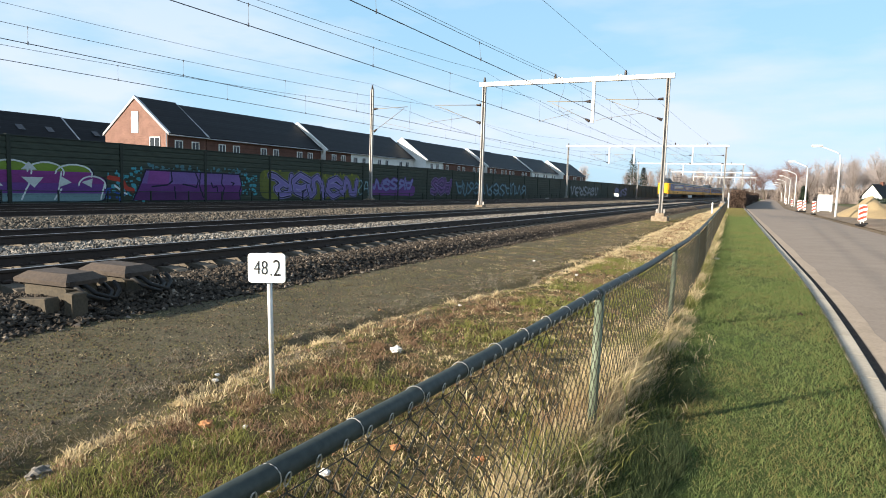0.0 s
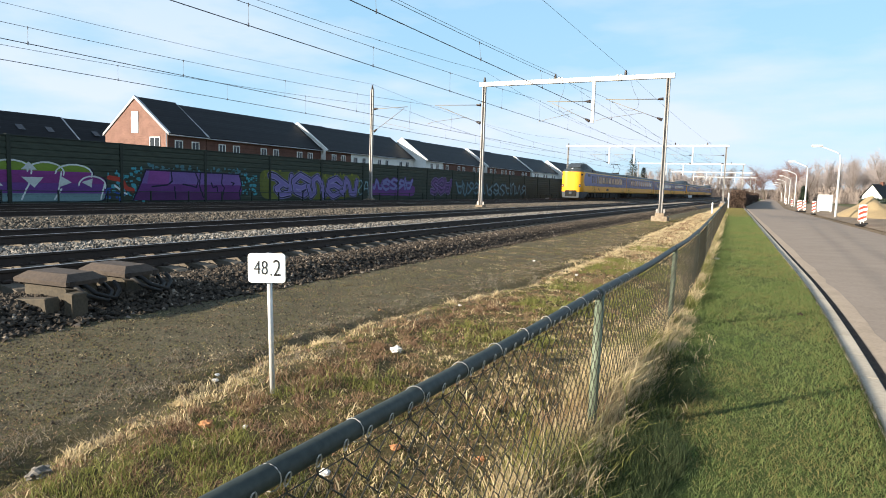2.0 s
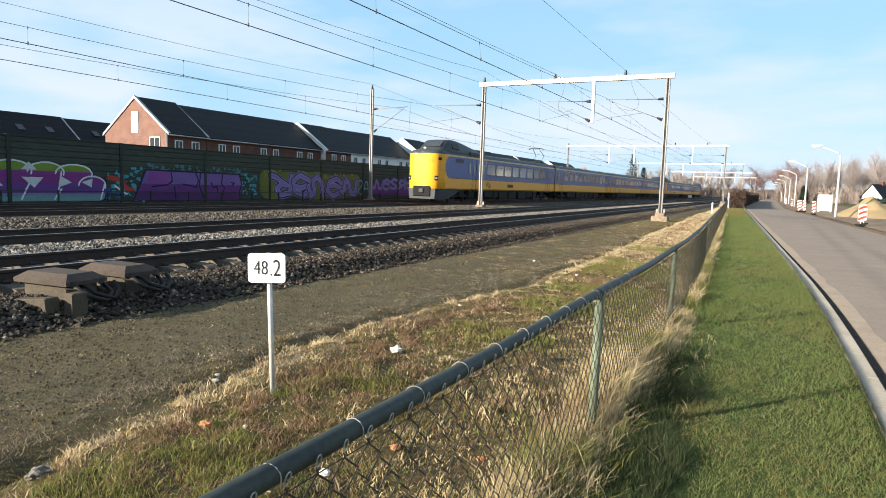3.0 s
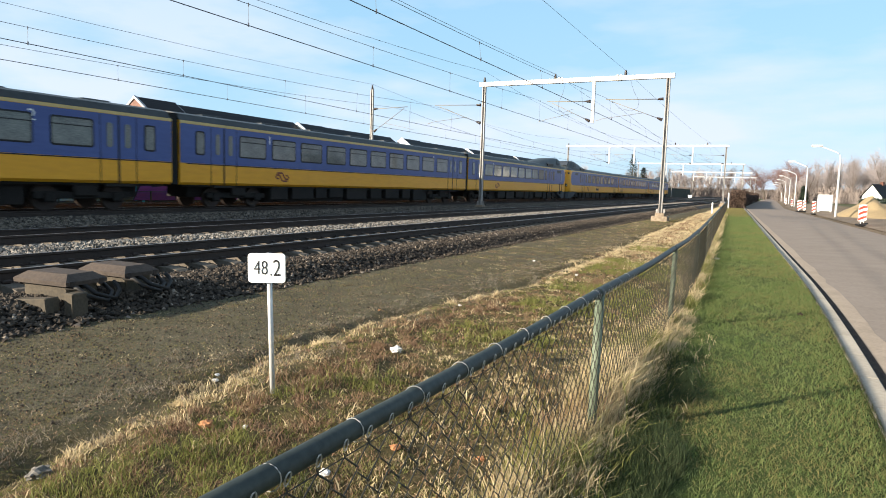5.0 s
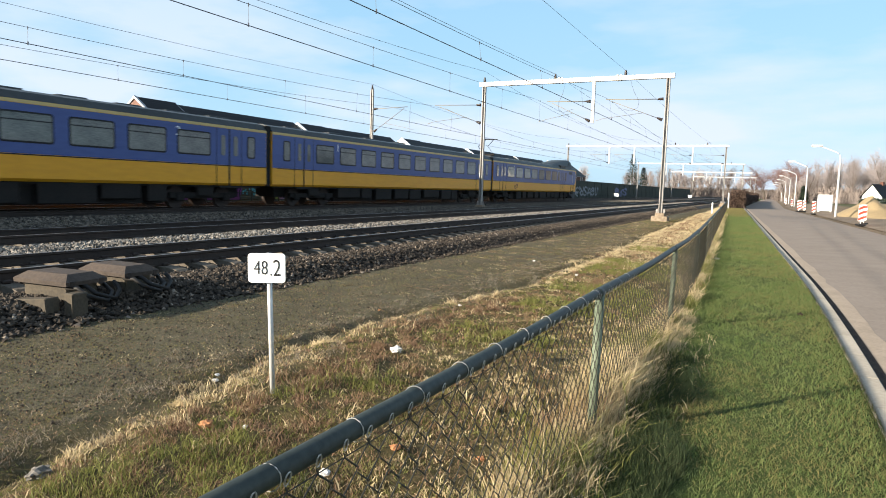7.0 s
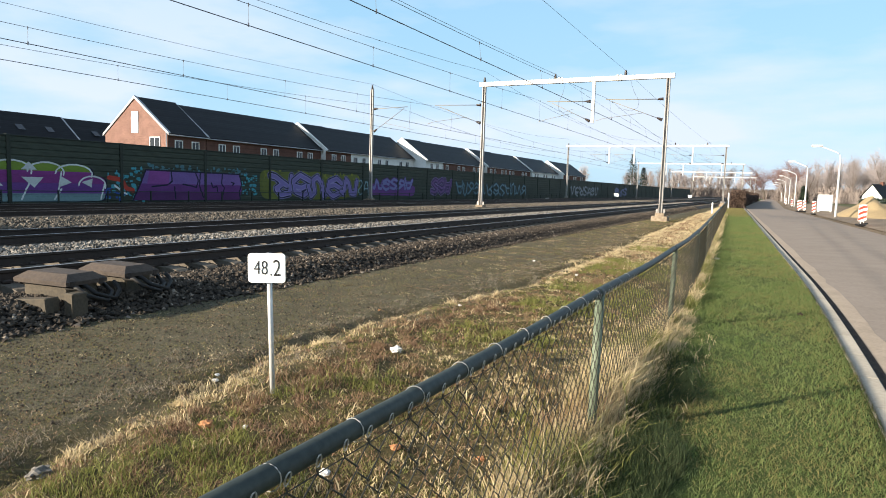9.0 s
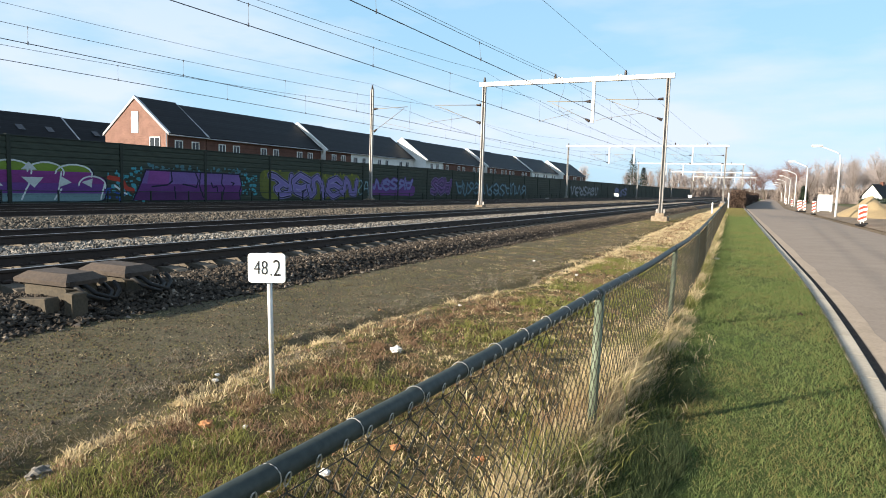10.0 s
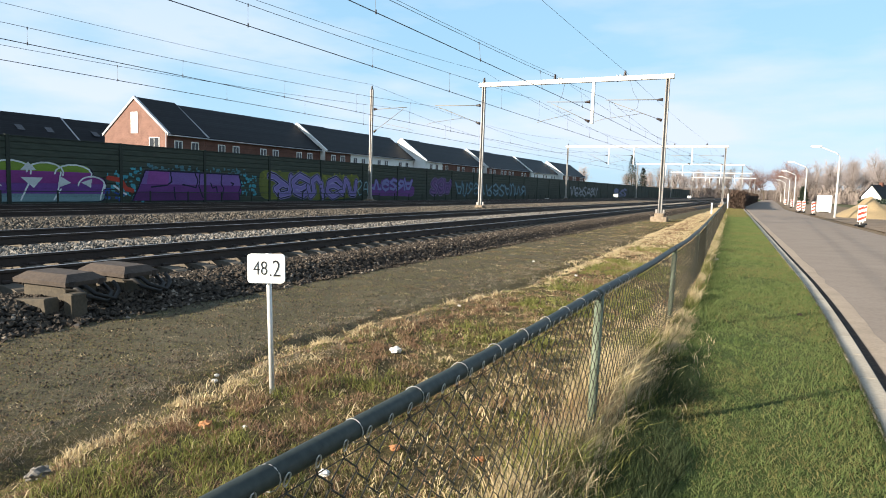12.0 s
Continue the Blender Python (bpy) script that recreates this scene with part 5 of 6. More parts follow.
def build_fence():
    fence = thing("chain_link_fence", "green chain-link fence with a dark pipe top rail", "fence")
    ys = [-6 + 0.5 * i for i in range(0, 36)] + [13 + 2 * i for i in range(39)]
    part("top_rail", tube_mesh("top_rail", [(fence_x(y), y, 1.0 + 0.006 * math.sin(y * 1.7)) for y in ys], 0.030, M["fence"], 12), fence, "dark green pipe top rail")
    post = mesh_of("post", *tube([(0, 0, -0.3), (0, 0, 0.99)], 0.030, 12), M["post"], smooth=True)
    collar = mesh_of("collar", *tube([(0, -0.05, 1.0), (0, 0.05, 1.0)], 0.036, 12), M["fence"], smooth=True)
    y = 4.31 - 8.2
    while y < 90:
        part("post", post, fence, "pale weathered green post", pose(fence_x(y), y, 0, 0, 0.6, 0))
        part("collar", collar, fence, m=pose(fence_x(y), y, 0))
        y += 4.1
    # woven diamonds: zigzag wires hooked into their neighbours
    def weave(ya, yb, half, rise, r, sides):
        out = []
        for j in range(int((yb - ya) / half)):
            pts = []
            for k in range(int(0.95 / rise) + 1):
                yy = ya + half * (j + (k + j) % 2)
                side = 0.003 if (k + j) % 2 else -0.003
                z = 0.965 - rise * k
                for dz in (0.007, -0.007):
                    pts.append((fence_x(yy) + 0.032 + side * (1 if dz > 0 else -1), yy + (0.002 if (k + j) % 2 else -0.002), z + dz))
            out.append(tube(pts, r, sides, False))
        return out
    tagged(part("wire_mesh", mesh_of("wire_mesh", *join(weave(-2.895, 16, 0.0575, 0.0622, 0.0026, 4)), M["link"]), fence, "dark diamond wire mesh"), kind="stuff")
    tagged(part("wire_mesh", mesh_of("wire_mesh", *join(weave(16, 88, 0.115, 0.1244, 0.0032, 3)), M["link"]), fence, "dark diamond wire mesh"), kind="stuff")
    for z in (0.52, 0.96):
        part("tension_wire", tube_mesh("tension_wire", [(fence_x(q) + 0.032, q, z) for q in ys], 0.002, M["link"], 4), fence)
    rng = random.Random(4)
    hoop = [(0.034 * math.cos(a), 0, 0.034 * math.sin(a)) for a in np.linspace(0, 2 * math.pi, 15)]
    hoop_me = mesh_of("tie_ring", *tube(hoop, 0.0018, 4, False), M["tie"])
    hook = [(0.035 + 0.004 * math.cos(a), 0.0095 * math.sin(a), -0.006 + 0.018 * math.cos(a) * (1 if a < 6 else 0.9)) for a in np.linspace(0.4, 2 * math.pi + 0.1, 13)]
    hook_me = mesh_of("tie_hook", *tube(hook, 0.0021, 4, False), M["tie"])
    y = -0.97
    while y < 5.5:
        part("tie_ring", hoop_me, fence, m=pose(fence_x(y), y, 1.0, 0, 0, rng.uniform(-20, 20)))
        for k in range(3):
            part("tie_hook", hook_me, fence, m=pose(fence_x(y), y + 0.03 + 0.115 * k, 1.0, rng.uniform(-15, 15), 0, 0))
        y += 0.345


build_fence()

# ---- kilometre sign ----


def build_sign():
    s = thing("kilometre_sign", "white rounded kilometre plate with black numbers on a post", "sign", pose(-3.39, 3.76, 0.0, 0, -2.4, 0))
    part("post", tube_mesh("post", [(0, 0.02, -0.2), (0, 0.02, 1.135)], 0.020, M["galv"], 10), s, "slim pale metal post")
    pts = []
    w, h, r = 0.292, 0.228, 0.028
    for cx, cz, a0 in ((w / 2 - r, h / 2 - r, 0), (-w / 2 + r, h / 2 - r, 90), (-w / 2 + r, -h / 2 + r, 180), (w / 2 - r, -h / 2 + r, 270)):
        pts += [(cx + r * math.cos(radians(a0 + 15 * i)), cz + r * math.sin(radians(a0 + 15 * i))) for i in range(7)]
    k = len(pts)
    V = [(x, y, z) for y in (-0.004, -0.02) for x, z in pts]
    F = [tuple(range(k, 2 * k)), tuple(reversed(range(k)))] + [(i, k + i, k + (i + 1) % k, (i + 1) % k) for i in range(k)]
    plate = part("plate", mesh_of("plate", V, F, M["signwhite"]), s, "white enamel plate", pose(0, 0, 1.02, 0, 1.0, 24))
    for text, x, z, size in (("48", -0.044, -0.049, 0.156), (".", 0.036, -0.058, 0.16), ("2", 0.082, -0.060, 0.185)):
        c = bpy.data.curves.new("number", "FONT")
        c.body, c.size, c.align_x, c.extrude, c.offset = text, size, "CENTER", 0.001, -0.0022
        c.materials.append(M["black"])
        ob = part("number", c, plate, "black painted numbers", pose(x, -0.0225, z, 90, 0, 0) @ Matrix.Diagonal((0.74, 1, 1, 1)))


build_sign()


# ---- trackside boxes ----
def trackside_box(x, y, z, w, d, h, turn, label):
    t = thing("trackside_box", label, "equipment box", pose(x, y, z, 0, 0, turn), "trackside boxes")
    part("body", box_mesh("body", -w / 2, w / 2, -d / 2, d / 2, -0.15, h, M["boxbody"], 0.02), t)
    V = []
    for zz, o in ((h - 0.02, 0.07), (h + 0.03, 0.075), (h + 0.11, -0.035)):
        V += [(-w / 2 - o, -d / 2 - o, zz), (w / 2 + o, -d / 2 - o, zz), (w / 2 + o, d / 2 + o, zz), (-w / 2 - o, d / 2 + o, zz)]
    F = [(3, 2, 1, 0), (8, 9, 10, 11)] + [(k * 4 + i, k * 4 + (i + 1) % 4, k * 4 + 4 + (i + 1) % 4, k * 4 + 4 + i) for k in (0, 1) for i in range(4)]
    part("lid", mesh_of("lid", V, F, M["boxlid"]), t, "brown chamfered lid")
    for yy in (-0.2, 0.2):
        part("latch", box_mesh("latch", w / 2 + 0.05, w / 2 + 0.08, yy - 0.03, yy + 0.03, h - 0.04, h + 0.04, M["rail"], 0.005), t)
    for k in range(2):
        a, q = -0.20 + 0.16 * k, 0.04 - 0.05 * k
        pts = [(w / 2 - 0.02, a, h * 0.8), (w / 2 + 0.12 + q, a, h * 0.85), (w / 2 + 0.22 + q, a + 0.04, h * 0.5), (w / 2 + 0.26 + q, a + 0.16, 0.07), (w / 2 + 0.22 + q, a + 0.32, 0.02),
               (w / 2 + 0.14 + q, a + 0.46, 0.10), (w / 2 + 0.05, a + 0.50, h * 0.6), (w / 2 - 0.02, a + 0.50, h * 0.8)]
        part("cable", tube_mesh("cable", pts, 0.026, M["cable"], 8), t, "thick black looping cable")


trackside_box(-7.72, 4.82, 0.16, 0.74, 0.42, 0.24, 6, "weathered brown trackside box with lid on the ballast")
trackside_box(-7.78, 5.66, 0.17, 0.72, 0.40, 0.24, 3, "weathered brown trackside box with cables hanging")
thing("concrete_block", "small concrete cable marker block on the ballast", "block", pose(-7.12, 4.62, 0, 0, 0, 10),
      me=box_mesh("concrete_block", -0.07, 0.07, -0.11, 0.11, -0.1, 0.33, M["boxbody"], 0.015))
thing("concrete_slab", "flat weathered concrete slab on the ballast", "slab", pose(-7.50, 4.36, 0.14, 0, -6, 8),
      me=box_mesh("concrete_slab", -0.3, 0.3, -0.09, 0.09, -0.1, 0.12, M["boxbody"], 0.012))

# ---- street lamps, barriers and the far side of the road ----


def street_lamp_thing():
    s = thing("street_lamp", "pale grey curved-arm street lamp beside the road", "street lamp", group="street lamps")
    pts = [(0, 0, -0.3), (0, 0, 1.2), (0, 0, 5.2)] + [(-0.55 * (1 - math.cos(a)), 0, 5.2 + 0.55 * math.sin(a)) for a in (0.4, 0.8, 1.1)] + [(-1.0, 0, 5.98), (-1.5, 0, 6.2)]
    part("pole", tube_mesh("pole", pts, [0.10, 0.10, 0.07, 0.065, 0.06, 0.055, 0.05, 0.045], M["lampgrey"], 8), s)
    bm = bmesh.new()
    add_box(bm, -2.3, -1.4, -0.13, 0.13, 6.17, 6.34, 0.05)
    part("lamp_head", bm_mesh("lamp_head", bm, M["lampgrey"]), s, "flat pale lamp head")
    part("lens", box_mesh("lens", -2.2, -1.6, -0.09, 0.09, 6.14, 6.18, M["frame"], 0.01), s)
    return s


LAMPS = ((5.08, 66.2), (3.80, 95), (3.5, 127), (3.3, 161), (3.0, 195), (2.65, 236), (2.2, 275))
lamp = street_lamp_thing()
lamp.matrix_basis = pose(LAMPS[0][0], LAMPS[0][1], 0)
for x, y in LAMPS[1:]:
    copy_thing(lamp, pose(x, y, 0))


def barrier_thing():
    b = thing("barrier_board", "red and white striped road barrier board on a base", "barrier board", group="roadworks barriers")
    part("board", box_mesh("board", -0.16, 0.16, -0.02, 0.02, 0.28, 1.32, M["signwhite"], 0.015), b)
    for k in range(3):
        z = 0.36 + 0.33 * k
        V = [(-0.155, -0.0235, z - 0.05), (0.155, -0.0235, z + 0.11), (0.155, -0.0235, min(z + 0.28, 1.31)), (-0.155, -0.0235, z + 0.12)]
        part("stripe", mesh_of("stripe", V, [(0, 1, 2, 3)], M["red"]), b, "slanting red stripe")
    part("foot", box_mesh("foot", -0.2, 0.2, -0.4, 0.4, 0.0, 0.12, M["rubber"], 0.03), b, "black rubber foot")
    part("stem", box_mesh("stem", -0.03, 0.03, -0.025, 0.025, 0.1, 0.3, M["galv"]), b)
    return b


board = barrier_thing()
board.matrix_basis = pose(5.06, 47.9, 0, 0, 0, 8)
for x, y, a in ((5.5, 50.5, -15), (3.75, 73.5, 5), (2.75, 83.0, 12), (3.35, 84.5, -10), (3.0, 86.5, 0), (2.9, 118, 0), (2.4, 140, 0)):
    copy_thing(board, pose(x, y, 0, 0, 0, a))

cabin = thing("site_container", "white site container beside the road", "container", pose(5.6, 88.5, 0))
part("shell", box_mesh("shell", -0.75, 0.75, -0.7, 0.7, 0.12, 2.05, M["white"], 0.05), cabin)
for s_ in (-0.6, 0.6):
    part("skid", box_mesh("skid", s_ - 0.08, s_ + 0.08, -0.7, 0.7, 0.0, 0.14, M["galv"]), cabin)
part("panel_seam", box_mesh("panel_seam", -0.02, 0.02, -0.71, -0.695, 0.2, 2.0, M["galv"]), cabin)


def sand_pile(x, y, rx, ry, h, seed):
    V, F = [], []
    n, rings = 28, 9
    for j in range(rings + 1):
        t = j / rings
        for i in range(n):
            a = 2 * math.pi * i / n
            p = Vector((math.cos(a) * rx * t, math.sin(a) * ry * t, 0))
            z = h * (1 - t) ** 1.1 + 0.22 * h * noise.noise(p * 0.9 + Vector((seed, 0, 0))) * (1 - t * t)
            V.append((p.x * (1 + 0.1 * noise.noise(p * 0.5)), p.y, max(z, -0.05) if t < 1 else -0.1))
    F = [(j * n + i, j * n + (i + 1) % n, (j + 1) * n + (i + 1) % n, (j + 1) * n + i) for j in range(rings) for i in range(n)]
    thing("sand_mound", "heap of yellow sand beside the road", "sand mound", pose(x, y, 0), group="sand piles", me=mesh_of("sand_mound", V, F, M["sand"], smooth=True))


sand_pile(8.3, 71.0, 3.1, 4.5, 2.0, 1)
sand_pile(12.0, 77.0, 3.6, 5.0, 1.9, 5)
marker = thing("marker_post", "short white marker post in the grass", "marker post", pose(-4.55, 60, 0), group="marker posts",
               me=box_mesh("marker_post", -0.06, 0.06, -0.06, 0.06, -0.1, 1.0, M["white"], 0.015))
for x, y in ((-5.0, 90.0),):
    copy_thing(marker, pose(x, y, 0.1))
fence_end = thing("gate_post", "tall white post at the end of the fence", "post", pose(-4.95, 89.6, 0), me=box_mesh("gate_post", -0.08, 0.08, -0.08, 0.08, -0.1, 1.9, M["white"], 0.02))
dwarf = thing("dwarf_signal", "small white trackside signal board", "signal", pose(-25.6, 120, 0.1), group="small signals")
part("stem", box_mesh("stem", -0.04, 0.04, -0.04, 0.04, -0.1, 0.7, M["mast"]), dwarf)
part("face", box_mesh("face", -0.42, 0.42, -0.06, 0.06, 0.6, 1.2, M["signwhite"], 0.03), dwarf)
copy_thing(dwarf, pose(-18.2, 170, 0.1))


def far_house(x, y, w, d, eave, ridge, turn, label, wall):
    h = thing("detached_house", label, "house", pose(x, y, 0, 0, 0, turn), "houses beyond the road")
    V = [(-w / 2, -d / 2, 0), (w / 2, -d / 2, 0), (w / 2, d / 2, 0), (-w / 2, d / 2, 0), (-w / 2, -d / 2, eave), (w / 2, -d / 2, eave), (w / 2, d / 2, eave), (-w / 2, d / 2, eave), (0, -d / 2, ridge - 0.1), (0, d / 2, ridge - 0.1)]
    F = [(0, 1, 5, 8, 4), (3, 7, 9, 6, 2), (1, 2, 6, 5), (0, 4, 7, 3)]
    part("wall", mesh_of("wall", V, F, M[wall]), h)
    k = (ridge - eave) / (w / 2)
    o = 0.5
    prof = [(w / 2 + o, eave - k * o), (w / 2 + o, eave - k * o + 0.2), (0, ridge + 0.15), (-w / 2 - o, eave - k * o + 0.2), (-w / 2 - o, eave - k * o), (0, ridge - 0.08)]
    part("roof", mesh_of("roof", *extrude_y(prof, -d / 2 - 0.3, d / 2 + 0.3), M["roof"]), h)
    for xx in (-w / 4, w / 4):
        window(h, -d / 2 - 0.02, 0.9, 1.4, 1.3, xx, "Y")
    part("chimney", box_mesh("chimney", -0.4, 0.4, 1.0, 1.8, ridge - 0.8, ridge + 0.8, M["brickside"], 0.02), h)


far_house(25.2, 206, 5, 6, 2.5, 5.6, -35, "white rendered house with steep dark roof", "render_white")
far_house(33, 185, 10, 12, 3.0, 8.6, -30, "white house with dark tiled roof among trees", "render_white")
far_house(52, 120, 10, 12, 3.0, 8.0, 10, "pale house with dark tiled roof", "render_white")


# ---- trees, hedges ----
def bare_tree_meshes(seed, height, spread, twig_mat, upright=0.5, dens=1.0):
    """Tapered trunk with limbs, and a crown of fine twigs in three orders."""
    rng = random.Random(seed)
    limbs, twigs_v, twigs_f = [], [], []

    def twig(p, d, l):
        a = d.orthogonal().normalized() * l * 0.012 + Vector((0, 0, 0.008))
        q = p + d * l
        o = len(twigs_v)
        twigs_v.extend((p - a, p + a, q))
        twigs_f.append((o, o + 1, o + 2))

    def grow(p, d, l, r, order):
        pts, rad = [p], [r]
        for k in range(3):
            d = (d + Vector((rng.uniform(-1, 1), rng.uniform(-1, 1), rng.uniform(-0.3, 0.8))) * 0.16).normalized()
            p = p + d * l / 3
            pts.append(p)
            rad.append(r * (1 - 0.27 * (k + 1)))
        limbs.append(tube(pts, rad, 5 if order < 2 else 3, False))
        n = (0, 9, 6, 0)[order] if order < 3 else 0
        for k in range(n):
            t = rng.uniform(0.22, 1.0)
            b = pts[0].lerp(pts[-1], t)
            ax = rng.uniform(0, 6.28)
            out = Vector((math.cos(ax), math.sin(ax), rng.uniform(0.1, 0.9)))
            dd = (d * upright + out * spread).normalized()
            grow(b, dd, l * rng.uniform(0.42, 0.66), r * 0.42, order + 1)
        if order >= 2:
            for k in range(int(13 * dens)):
                b = pts[0].lerp(pts[-1], rng.uniform(0.1, 1))
                dd = (d * 0.6 + Vector((rng.uniform(-1, 1), rng.uniform(-1, 1), rng.uniform(-0.3, 1)))).normalized()
                ln = l * rng.uniform(0.35, 0.8)
                twig(b, dd, ln)
                for q in range(3):
                    twig(b + dd * ln * rng.uniform(0.3, 0.9), (dd + Vector((rng.uniform(-1, 1), rng.uniform(-1, 1), rng.uniform(-0.5, 1))) * 0.8).normalized(), ln * 0.55)

    grow(Vector((0, 0, -0.2)), Vector((0, 0, 1)), height * 0.62, height * 0.018, 1)
    return mesh_of("trunk", *join(limbs), M["bark"]), mesh_of("crown", twigs_v, twigs_f, twig_mat)


def bare_tree(meshes, x, y, s=1.0, turn=0, label="bare winter tree with fine brown twigs paled for haze"):
    t = thing("bare_tree", label, "tree", pose(x, y, 0, 0, 0, turn) @ Matrix.Scale(s, 4), "winter trees")
    part("trunk", meshes[0], t, "rough brown trunk")
    part("crown", meshes[1], t, "leafless twig crown")


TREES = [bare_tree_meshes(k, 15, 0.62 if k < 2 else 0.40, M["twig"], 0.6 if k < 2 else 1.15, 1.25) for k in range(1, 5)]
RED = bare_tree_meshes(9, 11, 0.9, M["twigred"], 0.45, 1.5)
rng_t = random.Random(21)
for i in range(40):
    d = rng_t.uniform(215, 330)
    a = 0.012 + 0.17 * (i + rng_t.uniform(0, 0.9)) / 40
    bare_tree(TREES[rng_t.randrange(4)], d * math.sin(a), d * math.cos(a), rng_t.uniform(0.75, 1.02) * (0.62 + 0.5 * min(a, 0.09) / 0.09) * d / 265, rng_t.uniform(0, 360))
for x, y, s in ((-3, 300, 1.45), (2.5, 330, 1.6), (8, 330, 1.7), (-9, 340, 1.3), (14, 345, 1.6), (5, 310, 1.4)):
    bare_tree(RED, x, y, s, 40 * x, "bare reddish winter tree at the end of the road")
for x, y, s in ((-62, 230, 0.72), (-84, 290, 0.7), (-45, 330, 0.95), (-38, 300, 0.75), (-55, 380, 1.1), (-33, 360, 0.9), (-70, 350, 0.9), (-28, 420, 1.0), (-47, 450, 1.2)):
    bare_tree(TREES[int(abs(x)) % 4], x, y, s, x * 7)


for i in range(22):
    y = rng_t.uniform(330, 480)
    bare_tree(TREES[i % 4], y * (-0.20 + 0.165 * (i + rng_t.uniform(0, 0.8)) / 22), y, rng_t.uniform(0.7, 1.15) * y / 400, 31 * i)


def conifer(x, y, h, w, seed, label="dark green conifer tree with drooping branches"):
    rng = random.Random(seed)
    t = thing("conifer", label, "tree", pose(x, y, 0), "conifers")
    part("trunk", tube_mesh("trunk", [(0, 0, -0.2), (0, 0, h * 0.9)], [h * 0.02, h * 0.004], M["bark"], 6), t)
    V, F = [], []
    for i in range(1500):
        u = rng.random() ** 0.8
        z = h * (0.06 + 0.94 * u)
        r = w * (1 - u) ** 0.8 * rng.uniform(0.25, 1.05) + 0.1
        a = rng.uniform(0, 6.28)
        p = Vector((r * math.cos(a), r * math.sin(a), z - r * 0.25))
        d = Vector((math.cos(a), math.sin(a), rng.uniform(-0.7, 0.2))) * rng.uniform(0.35, 0.8)
        s = Vector((-math.sin(a), math.cos(a), rng.uniform(-0.4, 0.4))) * rng.uniform(0.10, 0.25)
        o = len(V)
        V += [p - s, p + s, p + d]
        F.append((o, o + 1, o + 2))
    part("crown", mesh_of("crown", V, F, M["needle"]), t)


conifer(-47, 246, 15.5, 3.6, 1)
conifer(-44, 252, 11, 3.0, 2)
conifer(-69, 230, 9.5, 4.6, 3, "rounded dark evergreen tree")
conifer(7.2, 190, 4.6, 1.2, 4)


def leafy_hedge(label, pts, width, height, count, material, seed, leaf=0.09, open_core=True):
    """A clipped hedge: a dark inner body hidden behind thousands of leaves with an uneven face."""
    rng = np.random.default_rng(seed)
    h = thing("hedge", label, "hedge", group="hedges")
    P = np.array(pts, float)
    seg = np.linalg.norm(np.diff(P, axis=0), axis=1)
    cum = np.r_[0, np.cumsum(seg)]
    s = rng.uniform(0, 1, count) ** 1.4 * cum[-1]
    cx, cy = np.interp(s, cum, P[:, 0]), np.interp(s, cum, P[:, 1])
    # leaves on the shell: two faces and the top
    f = rng.uniform(0, 1, count)
    side = np.where(f < 0.4, 1.0, np.where(f < 0.6, -1.0, rng.uniform(-1, 1, count)))
    z = np.where(f < 0.6, rng.uniform(0.02, 1, count), 1.0) * height
    wob = (0.12 * np.sin(s * 1.3) + 0.08 * np.sin(s * 3.7 + 1)) * (4 if leaf > 0.2 else 1) + rng.normal(0, 0.05 if leaf < 0.2 else 0.3, count)
    x = cx + side * (width / 2 + wob * (f < 0.6))
    z = z + (f >= 0.6) * wob
    cap = rng.uniform(0, 1, count) < 0.12
    x = np.where(cap, P[0, 0] + rng.uniform(-1, 1, count) * width / 2, x)
    cy = np.where(cap, P[0, 1] + rng.normal(-0.05, 0.06, count), cy)
    z = np.where(cap, rng.uniform(0, height, count), z)
    V = np.stack([x, cy, z], 1)[:, None, :] + rng.normal(0, leaf, (count, 3, 3)) * np.array([0.5, 0.5, 1.7] if leaf > 0.2 else [1, 1, 1])
    part("leaves", fast_mesh("leaves", V.reshape(-1, 3), np.arange(count * 3).reshape(-1, 3), material), h)
    core = []
    for (xa, ya), (xb, yb) in zip(pts[:-1], pts[1:]):
        w = width / 2 - 0.12
        core.append(([(xa - w, ya, 0), (xa + w, ya, 0), (xa + w, ya, height - 0.12), (xa - w, ya, height - 0.12), (xb - w, yb, 0), (xb + w, yb, 0), (xb + w, yb, height - 0.12), (xb - w, yb, height - 0.12)],
                     [(0, 1, 2, 3), (7, 6, 5, 4), (1, 5, 6, 2), (3, 2, 6, 7), (0, 3, 7, 4)]))
    part("branch_core", mesh_of("branch_core", *join(core), material), h, "dense dark inner branches")


leafy_hedge("dense dark brown clipped hedge along the road", [(-3.85, 90), (-4.45, 106), (-4.6, 140), (-4.6, 180), (-4.6, 225)], 1.5, 2.1, 16000, M["hedge"], 3)
leafy_hedge("low green garden hedge beyond the sand", [(10.5, 96), (22, 100), (34, 106), (50, 112)], 1.4, 1.5, 9000, M["needle"], 4)

leafy_hedge("brown leafless undergrowth below the trees", [(4, 262), (12, 250), (22, 240), (36, 235), (60, 230)], 5.0, 3.6, 34000, M["scrub"], 5, 0.28)
leafy_hedge("dark scrub beyond the end of the tracks", [(-75, 330), (-50, 345), (-20, 360), (8, 372)], 5.0, 3.8, 34000, M["scrub"], 6, 0.32)

